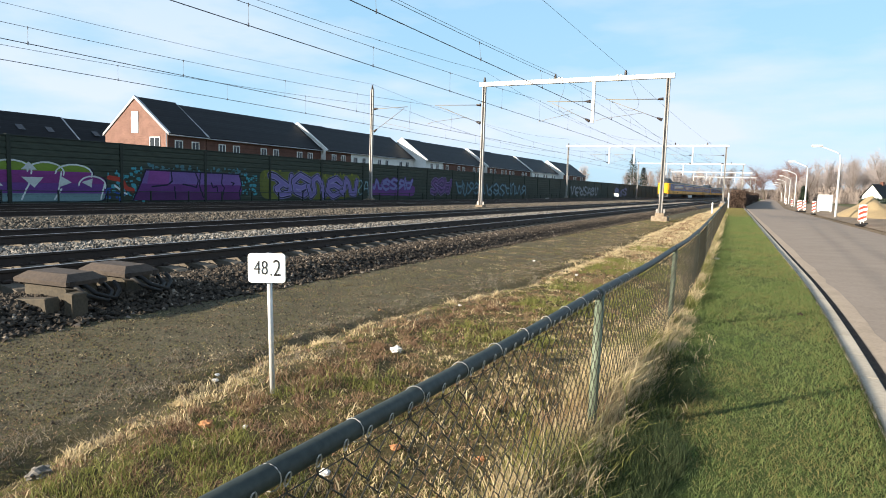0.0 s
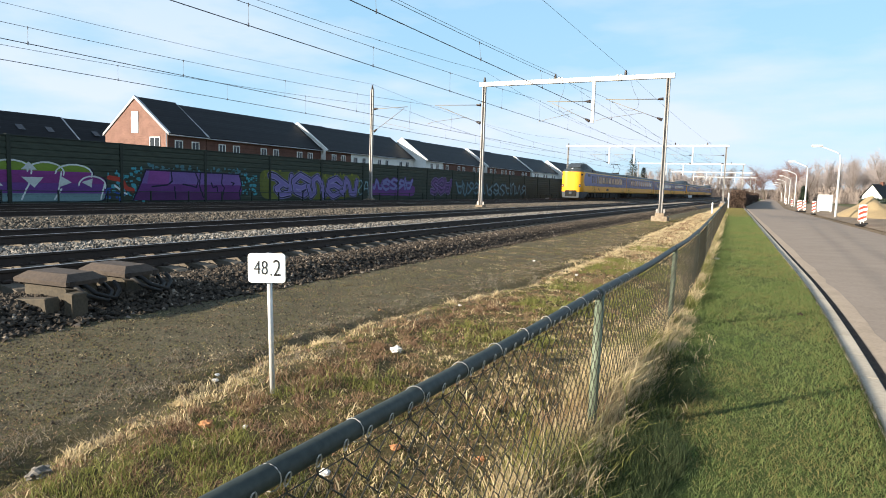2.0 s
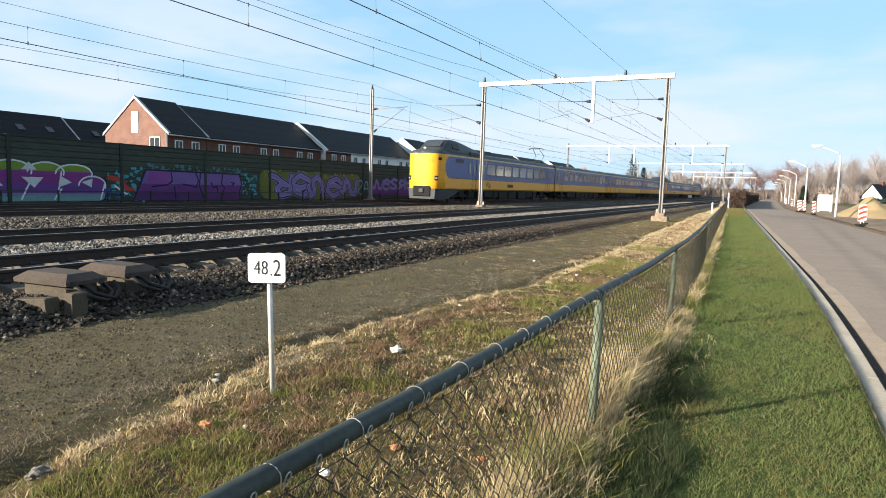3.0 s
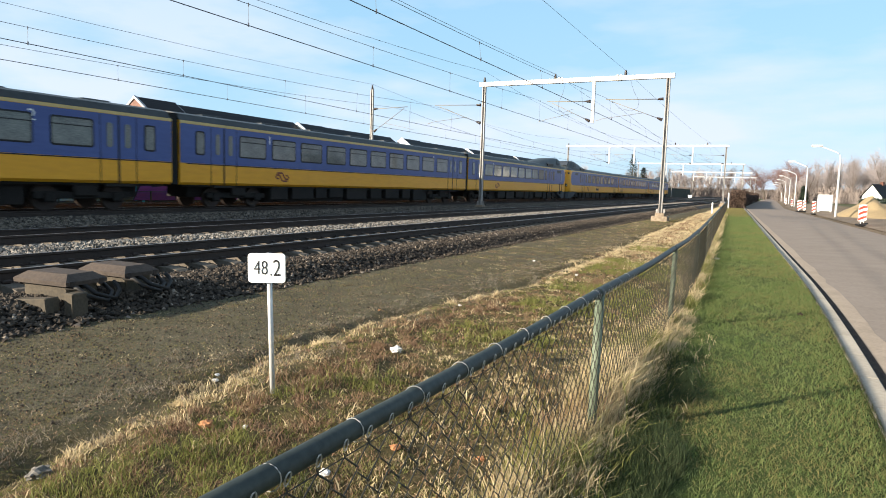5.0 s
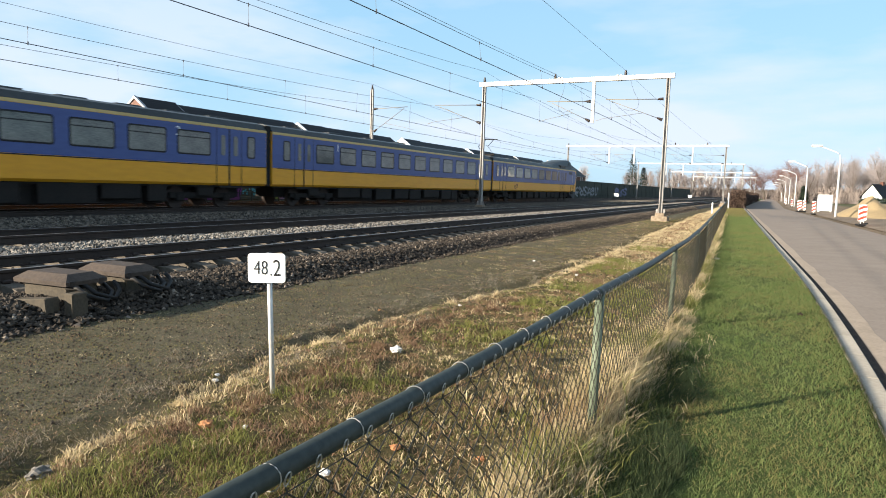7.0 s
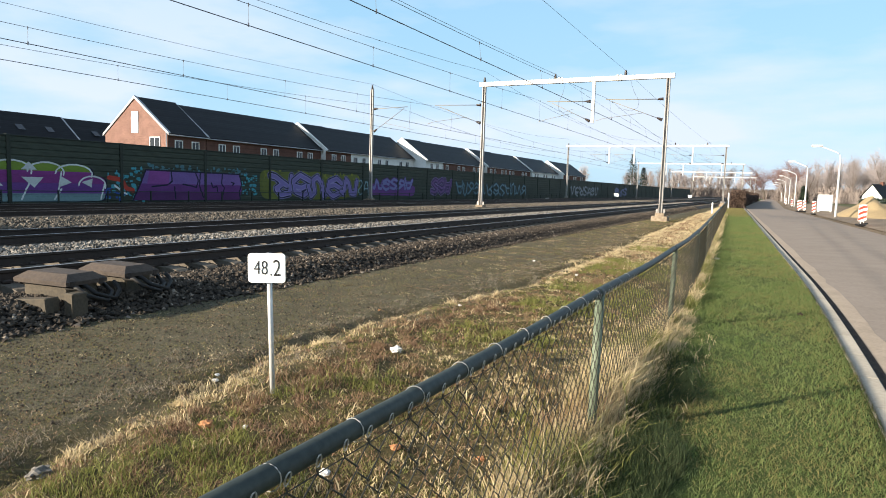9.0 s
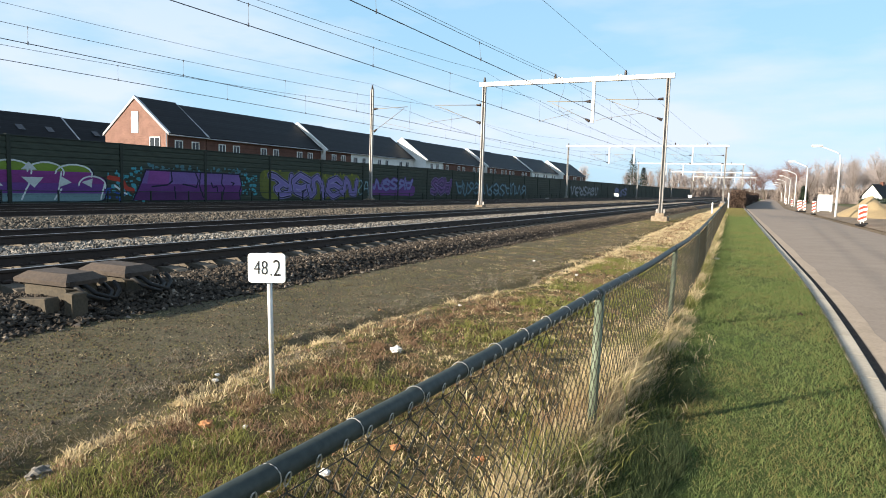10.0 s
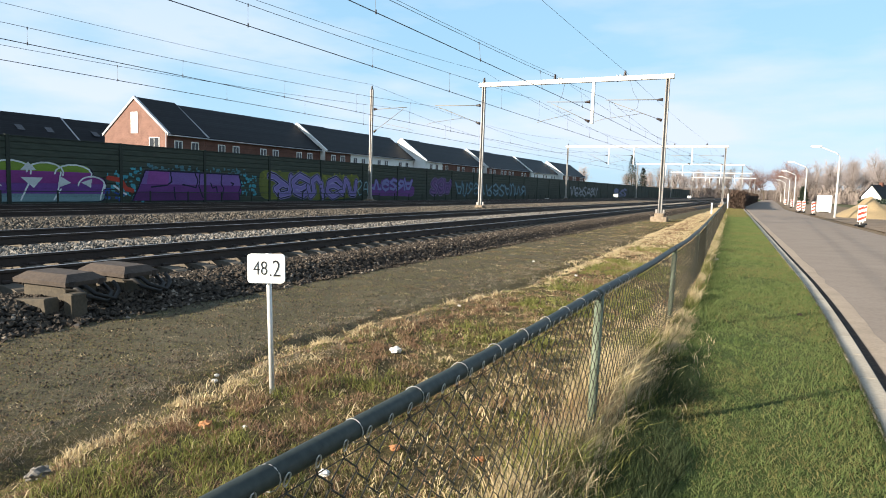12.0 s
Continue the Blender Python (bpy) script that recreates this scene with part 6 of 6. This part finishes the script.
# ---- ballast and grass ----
stones("ballast_shoulder", "loose ballast stones on the slope, shadow in their dark tone", 42000, shoulder, M["stonedark"], 1)
stones("ballast_shoulder", "scattered stones toned as sunlit facets on the ballast slope", 4200, shoulder, M["stonepale"], 8, (0.022, 0.045))
stones("ballast_between_tracks", "loose pale grey ballast between the tracks", 19000, between(-12.85, -10.75, 0.21, 0.325), M["stone"], 2, (0.03, 0.065))
stones("ballast_between_tracks", "loose brown-grey ballast beside the masts", 24000, between(-21.1, -15.3, 0.24, 0.35), M["stonemid"], 3, (0.035, 0.075))
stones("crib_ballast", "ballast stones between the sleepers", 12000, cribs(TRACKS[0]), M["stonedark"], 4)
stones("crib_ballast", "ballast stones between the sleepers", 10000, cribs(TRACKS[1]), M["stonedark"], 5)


def scatter(count, xa, xb, ya, yb, rng, power=1.7):
    y = ya + (yb - ya) * rng.uniform(0, 1, count) ** power
    b = np.where(y < 11, 0, np.where(y < 105, -0.05 * (y - 11), -4.7))
    u = rng.uniform(0, 1, count)
    x = xa + (xb - xa) * u
    return x + b * np.clip((x + 6) / 4, 0, 1), y


def field(x, y, scale, seed):
    """Smooth patchiness between 0 and 1 from a few crossing waves."""
    r = np.random.default_rng(seed)
    s = np.zeros_like(x)
    for k in range(7):
        a, f, p = r.uniform(0, 6.28), scale * r.uniform(0.5, 2.2), r.uniform(0, 6.28)
        s += np.sin((x * np.cos(a) + y * np.sin(a)) * f + p)
    return 1 / (1 + np.exp(-s * 0.9))


GROUND = np.array([[lift(-7 + 0.1 * i, -10 + 0.1 * j) for i in range(61)] for j in range(701)])


def ground_z(x, y):
    """Ground height under bent-road coordinates, between the sheet's own grid points."""
    b = np.where(y < 6, 0.0, np.where(y < 16, -0.0025 * (y - 6) ** 2, np.where(y < 105, -0.05 * (y - 11), -4.7)))
    u = np.array(x, float)
    for k in range(8):
        u = x - b * np.clip((u + 6) / 4, 0, 1)
    p, q = np.clip((u + 7) / 0.1, 0, 59.999), np.clip((y + 10) / 0.1, 0, 699.999)
    i, j = p.astype(int), q.astype(int)
    p, q = p - i, q - j
    z = (GROUND[j, i] * (1 - p) + GROUND[j, i + 1] * p) * (1 - q) + (GROUND[j + 1, i] * (1 - p) + GROUND[j + 1, i + 1] * p) * q
    return z - 0.003


def blades(name, label, x, y, h, width, lean, material, seed, segs=2):
    """Single grass blades: tapering, bent over in a random direction."""
    rng = np.random.default_rng(seed)
    n = len(x)
    a, b = rng.uniform(0, 6.28, n), rng.uniform(0, 6.28, n)
    ux, uy = np.cos(a), np.sin(a)
    ln = lean * rng.uniform(0.2, 1.3, n) * h
    z0 = ground_z(x, y)
    lx, ly = np.cos(b) * ln, np.sin(b) * ln
    w = width * rng.uniform(0.6, 1.4, n) / 2
    P0 = np.stack([x - ux * w, y - uy * w, z0], 1)
    P1 = np.stack([x + ux * w, y + uy * w, z0], 1)
    T = np.stack([x + lx, y + ly, z0 + h], 1)
    if segs == 1:
        V = np.stack([P0, P1, T], 1).reshape(-1, 3)
        F = np.arange(3 * n).reshape(-1, 3)
    else:
        q = 0.55
        mx, my, mz = x + lx * 0.3, y + ly * 0.3, z0 + h * q * 1.1
        Q0 = np.stack([mx - ux * w * 0.8, my - uy * w * 0.8, mz], 1)
        Q1 = np.stack([mx + ux * w * 0.8, my + uy * w * 0.8, mz], 1)
        V = np.stack([P0, P1, Q0, Q1, T], 1).reshape(-1, 3)
        i = 5 * np.arange(n)[:, None]
        F = np.concatenate([i + np.array([[0, 1, 3]]), i + np.array([[0, 3, 2]]), i + np.array([[2, 3, 4]])], 0)
    return thing(name, label, "grass", kind="stuff", me=fast_mesh(name, V, F, material))


def keep(mask, *arrays):
    return [q[mask] for q in arrays]


R = np.random.default_rng(77)
# lawn on the verge
x, y = scatter(210000, -1.0, 0.86, 1.6, 60, R, 2.7)
blades("lawn_grass", "short green mown lawn grass on the verge", x, y, R.uniform(0.012, 0.04, len(x)) * (0.7 + 0.5 * field(x, y, 2, 1)) * (0.35 + 1.2 * field(x, y, 22, 3)), 0.0034 + 0.0006 * np.maximum(y, 0), 1.0, M["bladegreen"], 1, 1)
x, y = scatter(85000, -1.0, 0.86, 1.6, 40, R, 2.5)
k = field(x, y, 2.2, 2) + 0.25 * R.normal(0, 1, len(x)) + 0.35 * np.clip(x + 0.05 * np.clip(y - 11, 0, 99), -1, 0.9) > 0.5
x, y = keep(k, x, y)
blades("lawn_straw", "yellowed blades in the lawn", x, y, R.uniform(0.014, 0.043, len(x)), 0.003 + 0.0006 * y, 1.3, M["blademix"], 2, 1)

# a trodden brown patch, stray straws and brighter green clumps in the lawn
x, y = R.normal(-0.55, 0.15, 1800), R.normal(5.4, 0.35, 1800)
k = x > -0.95
x, y = keep(k, x, y)
blades("trodden_grass", "trodden brown dead grass patch in the lawn", x, y, R.uniform(0.02, 0.05, len(x)), 0.008, 1.5, M["blademix"], 6, 1)
x, y = R.uniform(-0.95, -0.45, 420), R.uniform(2.4, 8.0, 420)
blades("stray_straw", "stray pale straws lying on the lawn edge", x, y, R.uniform(0.04, 0.10, len(x)), 0.006, 1.6, M["bladedry"], 7)
x, y = scatter(42000, -0.9, 0.8, 2.2, 60, R, 2.0)
k = field(x, y, 1.1, 17) + 0.12 * R.normal(0, 1, len(x)) > 0.62
x, y = keep(k, x, y)
blades("lawn_clumps", "lusher bright green clumps in the lawn", x, y, R.uniform(0.03, 0.065, len(x)), 0.004 + 0.0006 * y, 0.8, M["bladegreen"], 8, 1)
# thin grass where the verge ends at the hedge
x, y = R.uniform(-1.2, 0.8, 9000), R.uniform(55, 92, 9000)
blades("verge_grass", "thin withered grass in front of the hedge", x + np.array([bend(q) for q in y]), y, R.uniform(0.04, 0.10, len(x)), 0.04, 0.9, M["blademix"], 18, 1)


def tufts(centres, per, xa, xb, ya, yb, power, spread, seed):
    """Blade roots gathered in tussocks; also each blade's tussock size, between 0 and 1."""
    r = np.random.default_rng(seed)
    cx, cy = scatter(centres, xa, xb, ya, yb, r, power)
    size = r.uniform(0, 1, centres) ** 1.8
    i = np.repeat(np.arange(centres), per)
    rad = spread * (0.4 + size[i])
    return cx[i] + r.normal(0, 1, len(i)) * rad, cy[i] + r.normal(0, 1, len(i)) * rad, size[i], r


# tall straw along the fence, thickest at the posts
x, y, sz, r_ = tufts(2300, 38, -1.22, -0.96, 1.5, 60, 1.7, 0.05, 31)
hh = r_.uniform(0.06, 0.24, len(x)) * (0.4 + 0.9 * sz) * (0.9 + 0.45 * np.exp(-((y - 5.2) / 1.0) ** 2)) * (0.75 + 0.7 * field(x, y, 3.0, 61))
k = field(x, y, 2.6, 62) + 0.25 * r_.normal(0, 1, len(x)) > 0.46
for mask, m_, lb in ((k, "bladedry", "tall dry straw-coloured grass along the fence"), (~k, "bladeolive", "tall olive green grass along the fence")):
    xx, yy, h2 = keep(mask, x, y, hh)
    blades("fence_grass", lb, xx, yy, h2, 0.0048 + 0.0004 * yy, 0.85, M[m_], 3)
x, y, sz, r_ = tufts(2000, 34, -1.20, -0.60, 1.9, 50, 1.8, 0.06, 32)
blades("fence_grass", "green grass tufts at the foot of the fence", x, y, r_.uniform(0.03, 0.12, len(x)) * (0.4 + 0.8 * sz), 0.0035 + 0.0004 * y, 0.75, M["bladegreen"], 4, 1)
x, y, sz, r_ = tufts(160, 40, -1.30, -1.0, 1.9, 50, 1.8, 0.05, 33)
blades("fence_grass", "brown withered stalks along the fence", x, y, r_.uniform(0.08, 0.30, len(x)) * (0.4 + 0.9 * sz), 0.003 + 0.0004 * y, 0.8, M["bladerust"], 34)
# lush band by the fence, the lawn's shadow put into its dark colour
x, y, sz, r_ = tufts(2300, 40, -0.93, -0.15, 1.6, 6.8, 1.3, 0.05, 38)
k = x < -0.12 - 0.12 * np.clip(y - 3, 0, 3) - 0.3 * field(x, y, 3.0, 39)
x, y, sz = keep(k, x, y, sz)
blades("fence_grass", "lush lawn grass by the fence, shadow in its dark colour", x, y, np.random.default_rng(40).uniform(0.05, 0.12, len(x)) * (0.6 + 0.6 * sz), 0.0055, 0.7, M["bladedark"], 40, 1)
# dense tall clumps that shade the lawn; the nearer ones are added out of view
for ya, yb, n_, sd_ in ((0.5, 2.2, 420, 63), (4.5, 6.9, 420, 64)):
    x, y, sz, r_ = tufts(n_, 40, -1.20, -1.0, ya, yb, 1.0, 0.04, sd_)
    k = field(x, y, 2.6, 62) + 0.25 * r_.normal(0, 1, len(x)) > 0.5
    hh = r_.uniform(0.14, 0.36, len(x)) * (0.6 + 0.5 * sz)
    for mask, m_, lb in ((k, "bladedry", "dense clumps of tall straw at the fence"), (~k, "bladeolive", "dense clumps of tall olive grass at the fence")):
        xx, yy, h2 = keep(mask, x, y, hh)
        blades("fence_grass", lb, xx, yy, h2, 0.006, 0.55, M[m_], sd_ + 3)
# short pale straw and curled leaves on the lawn side of the fence
x, y, sz, r_ = tufts(420, 34, -1.0, -0.80, 1.4, 9, 1.3, 0.045, 45)
blades("fence_grass", "short pale straw on the lawn side of the fence", x, y, r_.uniform(0.04, 0.16, len(x)) * (0.5 + 0.7 * sz), 0.0055, 1.0, M["bladedry"], 46)
x, y, sz, r_ = tufts(120, 16, -0.86, -0.70, 1.8, 7, 1.2, 0.03, 47)
blades("fence_grass", "curled pale green leaves on the lawn edge", x, y, r_.uniform(0.06, 0.16, len(x)) * (0.5 + 0.7 * sz), 0.008, 1.1, M["bladeolive"], 48)
# a dense matted edge under the fence close by
for m_, lb, n_, sd_ in (("bladerust", "matted brown dead grass under the fence", 420, 71), ("bladedry", "matted straw under the fence", 1000, 72), ("bladegreen", "dark green grass under the fence", 700, 73)):
    x, y, sz, r_ = tufts(n_, 44, -1.12, -0.9, 1.0, 9, 1.1, 0.04, sd_)
    blades("fence_grass", lb, x, y, r_.uniform(0.05, 0.19, len(x)) * (0.6 + 0.5 * sz) * np.where(x > -0.99, 0.55, 1.0) * (0.7 if m_ == "bladegreen" else 1.0), 0.0055, 0.6, M[m_], sd_ + 10, 1)
# rough grass between fence and ballast: straw along the worn edge, rust beyond it, moss green towards the fence
x, y, sz, r_ = tufts(12500, 30, -4.7, -1.1, 0.9, 60, 2.5, 0.05, 35)
f1, f2, f3 = field(x, y, 1.1, 5), field(x, y, 2.4, 6), field(x, y, 0.8, 44)
away = x - np.interp(y, EDGE_Y, EDGE_X) + np.where(y < 11, 0, 0.025 * (y - 11))
hum = field(x, y, 15, 101)
edge = np.clip((away + np.where(y < 5.5, 0.25, 0.02) + np.where(y < 5.5, 1.1, 0.4) * (f1 - 0.5) + 0.4 * (hum - 0.5)) / 0.5, 0.0, 1)
base_h = r_.uniform(0.016, 0.055, len(x)) * (0.35 + 1.1 * sz) * (0.5 + 0.8 * f2) * edge * (0.25 + 1.3 * hum)
w0 = 0.0055 + 0.0006 * y
strip = np.exp(-((away - 0.26) / 0.22) ** 2) * (0.3 + 0.9 * f2) * np.where(y < 5.5, 1.0, 0.45) * (away > np.where(y < 5.5, -0.1, 0.12))
pick = np.repeat(r_.uniform(0, 1, 12500), 30) * 0.8 + 0.2 * r_.uniform(0, 1, len(x))
dry = pick < 0.15 + 0.20 * np.exp(-((x + 1.5) / 0.5) ** 2) + 0.75 * strip + 0.15 * np.clip((y - 14) / 20, 0, 1)
rust = (~dry) & (pick > 0.80 - 0.55 * np.exp(-((away - 0.9 - 0.5 * (f3 - 0.5)) / 0.55) ** 2) - 0.2 * f1)
rest = ~(dry | rust)
for m_, nm, lb, k, up in (("bladedry", "dry_grass", "straw-coloured dry grass in patches", dry, 1.0 + 1.5 * strip), ("bladerust", "rusty_grass", "rust-brown withered grass and stalks", rust, 1.05), ("blademix", "rough_grass", "olive green rough grass", rest, 0.8)):
    k = k & (base_h > 0.004) & (hum > 0.22)
    xx, yy, h2, ww = keep(k, x, y, base_h * up, w0)
    blades(nm, lb, xx, yy, h2, ww, 0.95, M[m_], 5, 2 if nm == "dry_grass" else 1)
x, y, sz, r_ = tufts(1900, 30, -3.3, -1.2, 1.2, 20, 1.6, 0.06, 36)
k = field(x, y, 1.4, 12) > 0.5
x, y, sz = keep(k, x, y, sz)
blades("green_tufts", "green grass tufts among the withered grass", x, y, np.random.default_rng(5).uniform(0.03, 0.09, len(x)) * (0.5 + sz), 0.0038 + 0.0005 * y, 1.0, M["bladeolive"], 37)
# a fine low carpet between the tussocks
for m_, nm, lb, n_, sd_ in (("bladeolive", "low_grass", "fine olive green grass carpet behind the fence", 95000, 91), ("bladerust", "low_withered_grass", "fine withered brown grass carpet behind the fence", 80000, 92), ("bladedry", "low_straw", "fine short straw behind the fence", 36000, 93)):
    r_ = np.random.default_rng(sd_)
    x, y = scatter(n_, -4.3, -1.05, 0.8, 22, r_, 2.0)
    k = (field(x, y, 1.7, sd_) + 0.2 * r_.normal(0, 1, len(x)) > 0.38) & (field(x, y, 19, sd_ + 50) > 0.42)
    k &= x > np.interp(y, EDGE_Y, EDGE_X) + r_.normal(0.05, 0.25, len(x))
    x, y = keep(k, x, y)
    blades(nm, lb, x, y, r_.uniform(0.010, 0.042, len(x)), 0.0055 + 0.0006 * y, 1.3, M[m_], sd_ + 5, 1)
# the straw strip goes on beside the fence further away
x, y, sz, r_ = tufts(1900, 20, -3.9, -1.3, 14, 90, 1.3, 0.12, 41)
blades("dry_grass", "straw-coloured dry grass further along the fence", x, y, r_.uniform(0.02, 0.07, len(x)) * (0.4 + sz), 0.006 + 0.0004 * y, 1.1, M["bladedry"], 42)
for m_, lb, n_, sd_ in (("blademix", "low olive weeds on the grit strip", 700, 51), ("bladerust", "withered brown weeds on the grit strip", 900, 52), ("bladedry", "dry straw scraps on the grit strip", 260, 53)):
    x, y, sz, r_ = tufts(n_, 22, -6.7, -4.2, 1.2, 40, 2.0, 0.07, sd_)
    blades("grit_weeds", lb, x, y, r_.uniform(0.006, 0.022, len(x)) * (0.4 + sz), 0.0045 + 0.0005 * y, 1.2, M[m_], sd_ + 10)
# grey dead stems thicken towards the worn edge
x, y, sz, r_ = tufts(2600, 34, -5.9, -3.6, 1.0, 26, 1.9, 0.06, 58)
away = x - np.interp(y, EDGE_Y, EDGE_X) + 0.5 * (field(x, y, 2.0, 59) - 0.5)
k = (r_.uniform(0, 1, len(x)) < np.exp(-((away - 0.1) / 0.75) ** 2)) & (field(x, y, 12, 60) > 0.4)
x, y, sz = keep(k, x, y, sz)
blades("grit_weeds", "grey dead stems at the edge of the grit", x, y, r_.uniform(0.012, 0.05, len(x)) * (0.4 + sz), 0.005 + 0.0005 * y, 1.4, M["bladegrey"], 69, 1)
# a fine even layer of dead moss and leaf scraps on the grit
for m_, lb, n_, sd_ in (("bladerust", "brown dead moss and scraps on the grit strip", 42000, 55), ("bladedark", "dark moss on the grit strip", 42000, 56), ("blademix", "pale scraps on the grit strip", 16000, 57)):
    x, y = scatter(n_, -6.9, -4.0, 1.2, 45, R, 1.8)
    blades("grit_moss", lb, x, y, R.uniform(0.005, 0.014, len(x)), 0.010 + 0.0006 * y, 1.6, M[m_], sd_ + 10, 1)
# thin tufts on the grit
x, y = scatter(22000, -6.8, -4.3, 1.5, 45, R, 1.9)
k = field(x, y, 1.9, 8) > 0.42
x, y = keep(k, x, y)
blades("grit_grass", "sparse low weeds on the grit strip", x, y, R.uniform(0.010, 0.028, len(x)), 0.005 + 0.0005 * y, 1.3, M["blademix"], 9, 1)


def pebbles(rng, n):
    y = along(rng, n, 1.0, 30)
    x_ = rng.uniform(-6.9, -4.2, n)
    return x_, y, np.zeros(n) + ground_z(x_, y) + 0.015


stones("grit_pebbles", "small grey pebbles on the grit strip", 9000, pebbles, M["stonedark"], 6, (0.005, 0.015))


# ---- litter ----
def litter(x, y, s, material, label, seed):
    rng = random.Random(seed)
    bm = bmesh.new()
    bmesh.ops.create_icosphere(bm, subdivisions=3, radius=s)
    for v in bm.verts:
        v.co *= 1 + 0.6 * noise.noise(v.co * (2.2 / s) + Vector((seed, 0, 0))) + 0.3 * noise.noise(v.co * (5 / s) + Vector((0, seed, 0)))
        v.co.z *= 0.55
    thing("litter", label, "litter", pose(x, y, float(ground_z(np.array([x]), np.array([y]))[0]) + s * 0.7, 0, 0, 30 * seed), "scattered litter", me=bm_mesh("litter", bm, material))


for i, (x_, y_, s_, m_, lb) in enumerate(((-3.21, 5.35, 0.055, "paper", "crumpled white paper in the dry grass"), (-3.28, 3.01, 0.045, "leaf", "crumpled orange wrapper in the grass"),
                                          (-3.05, 3.13, 0.018, "paper", "small white scrap in the grass"), (-2.18, 2.87, 0.03, "paper", "white scrap behind the fence mesh"),
                                          # the grey lump at (-3.53, 2.05) stands for a dead-leaf clump
                                          (-3.53, 2.05, 0.06, "stone", "grey clump of dead leaves in the grass"), (-4.15, 3.91, 0.025, "paper", "small white scrap on the grit"),
                                          (-4.22, 4.0, 0.02, "paper", "small white scrap on the grit"), (-4.6, 7.2, 0.02, "leaf", "brown dead leaf on the grit"),
                                          (-1.3, 4.1, 0.03, "leaf", "orange dead leaf against the fence"), (-1.5, 3.55, 0.025, "leaf", "orange dead leaf against the fence"), (-1.15, 17.9, 0.05, "paper", "white scrap at the foot of the fence"), (0.48, 10.4, 0.035, "hedge", "dark dead leaf on the lawn"),
                                          (-3.76, 7.95, 0.025, "paper", "small white scrap in the grass"), (-2.21, 10.9, 0.03, "paper", "small white scrap in the grass"), (-1.8, 10.7, 0.025, "paper", "small white scrap in the grass"),
                                          (-3.28, 12.2, 0.03, "paper", "small white scrap in the grass"), (-4.9, 14.4, 0.03, "paper", "small white scrap in the grass"), (-2.0, 3.35, 0.03, "leaf", "orange dead leaf in the grass"),
                                          (-29.6, 92, 0.35, "paper", "white bag beside the noise barrier"))):
    litter(x_, y_, s_, M[m_], lb, i + 1)


def motions():
    def at(t):
        return pose(TRACKS[2], 80.3 - 38.4 * (t - 4.8), RAIL)
    for unit in (FRONT_UNIT, REAR_UNIT):
        walk(unit, [(0, at(0)), (4, at(4)), (8, at(8)), (12, at(12))])


motions()
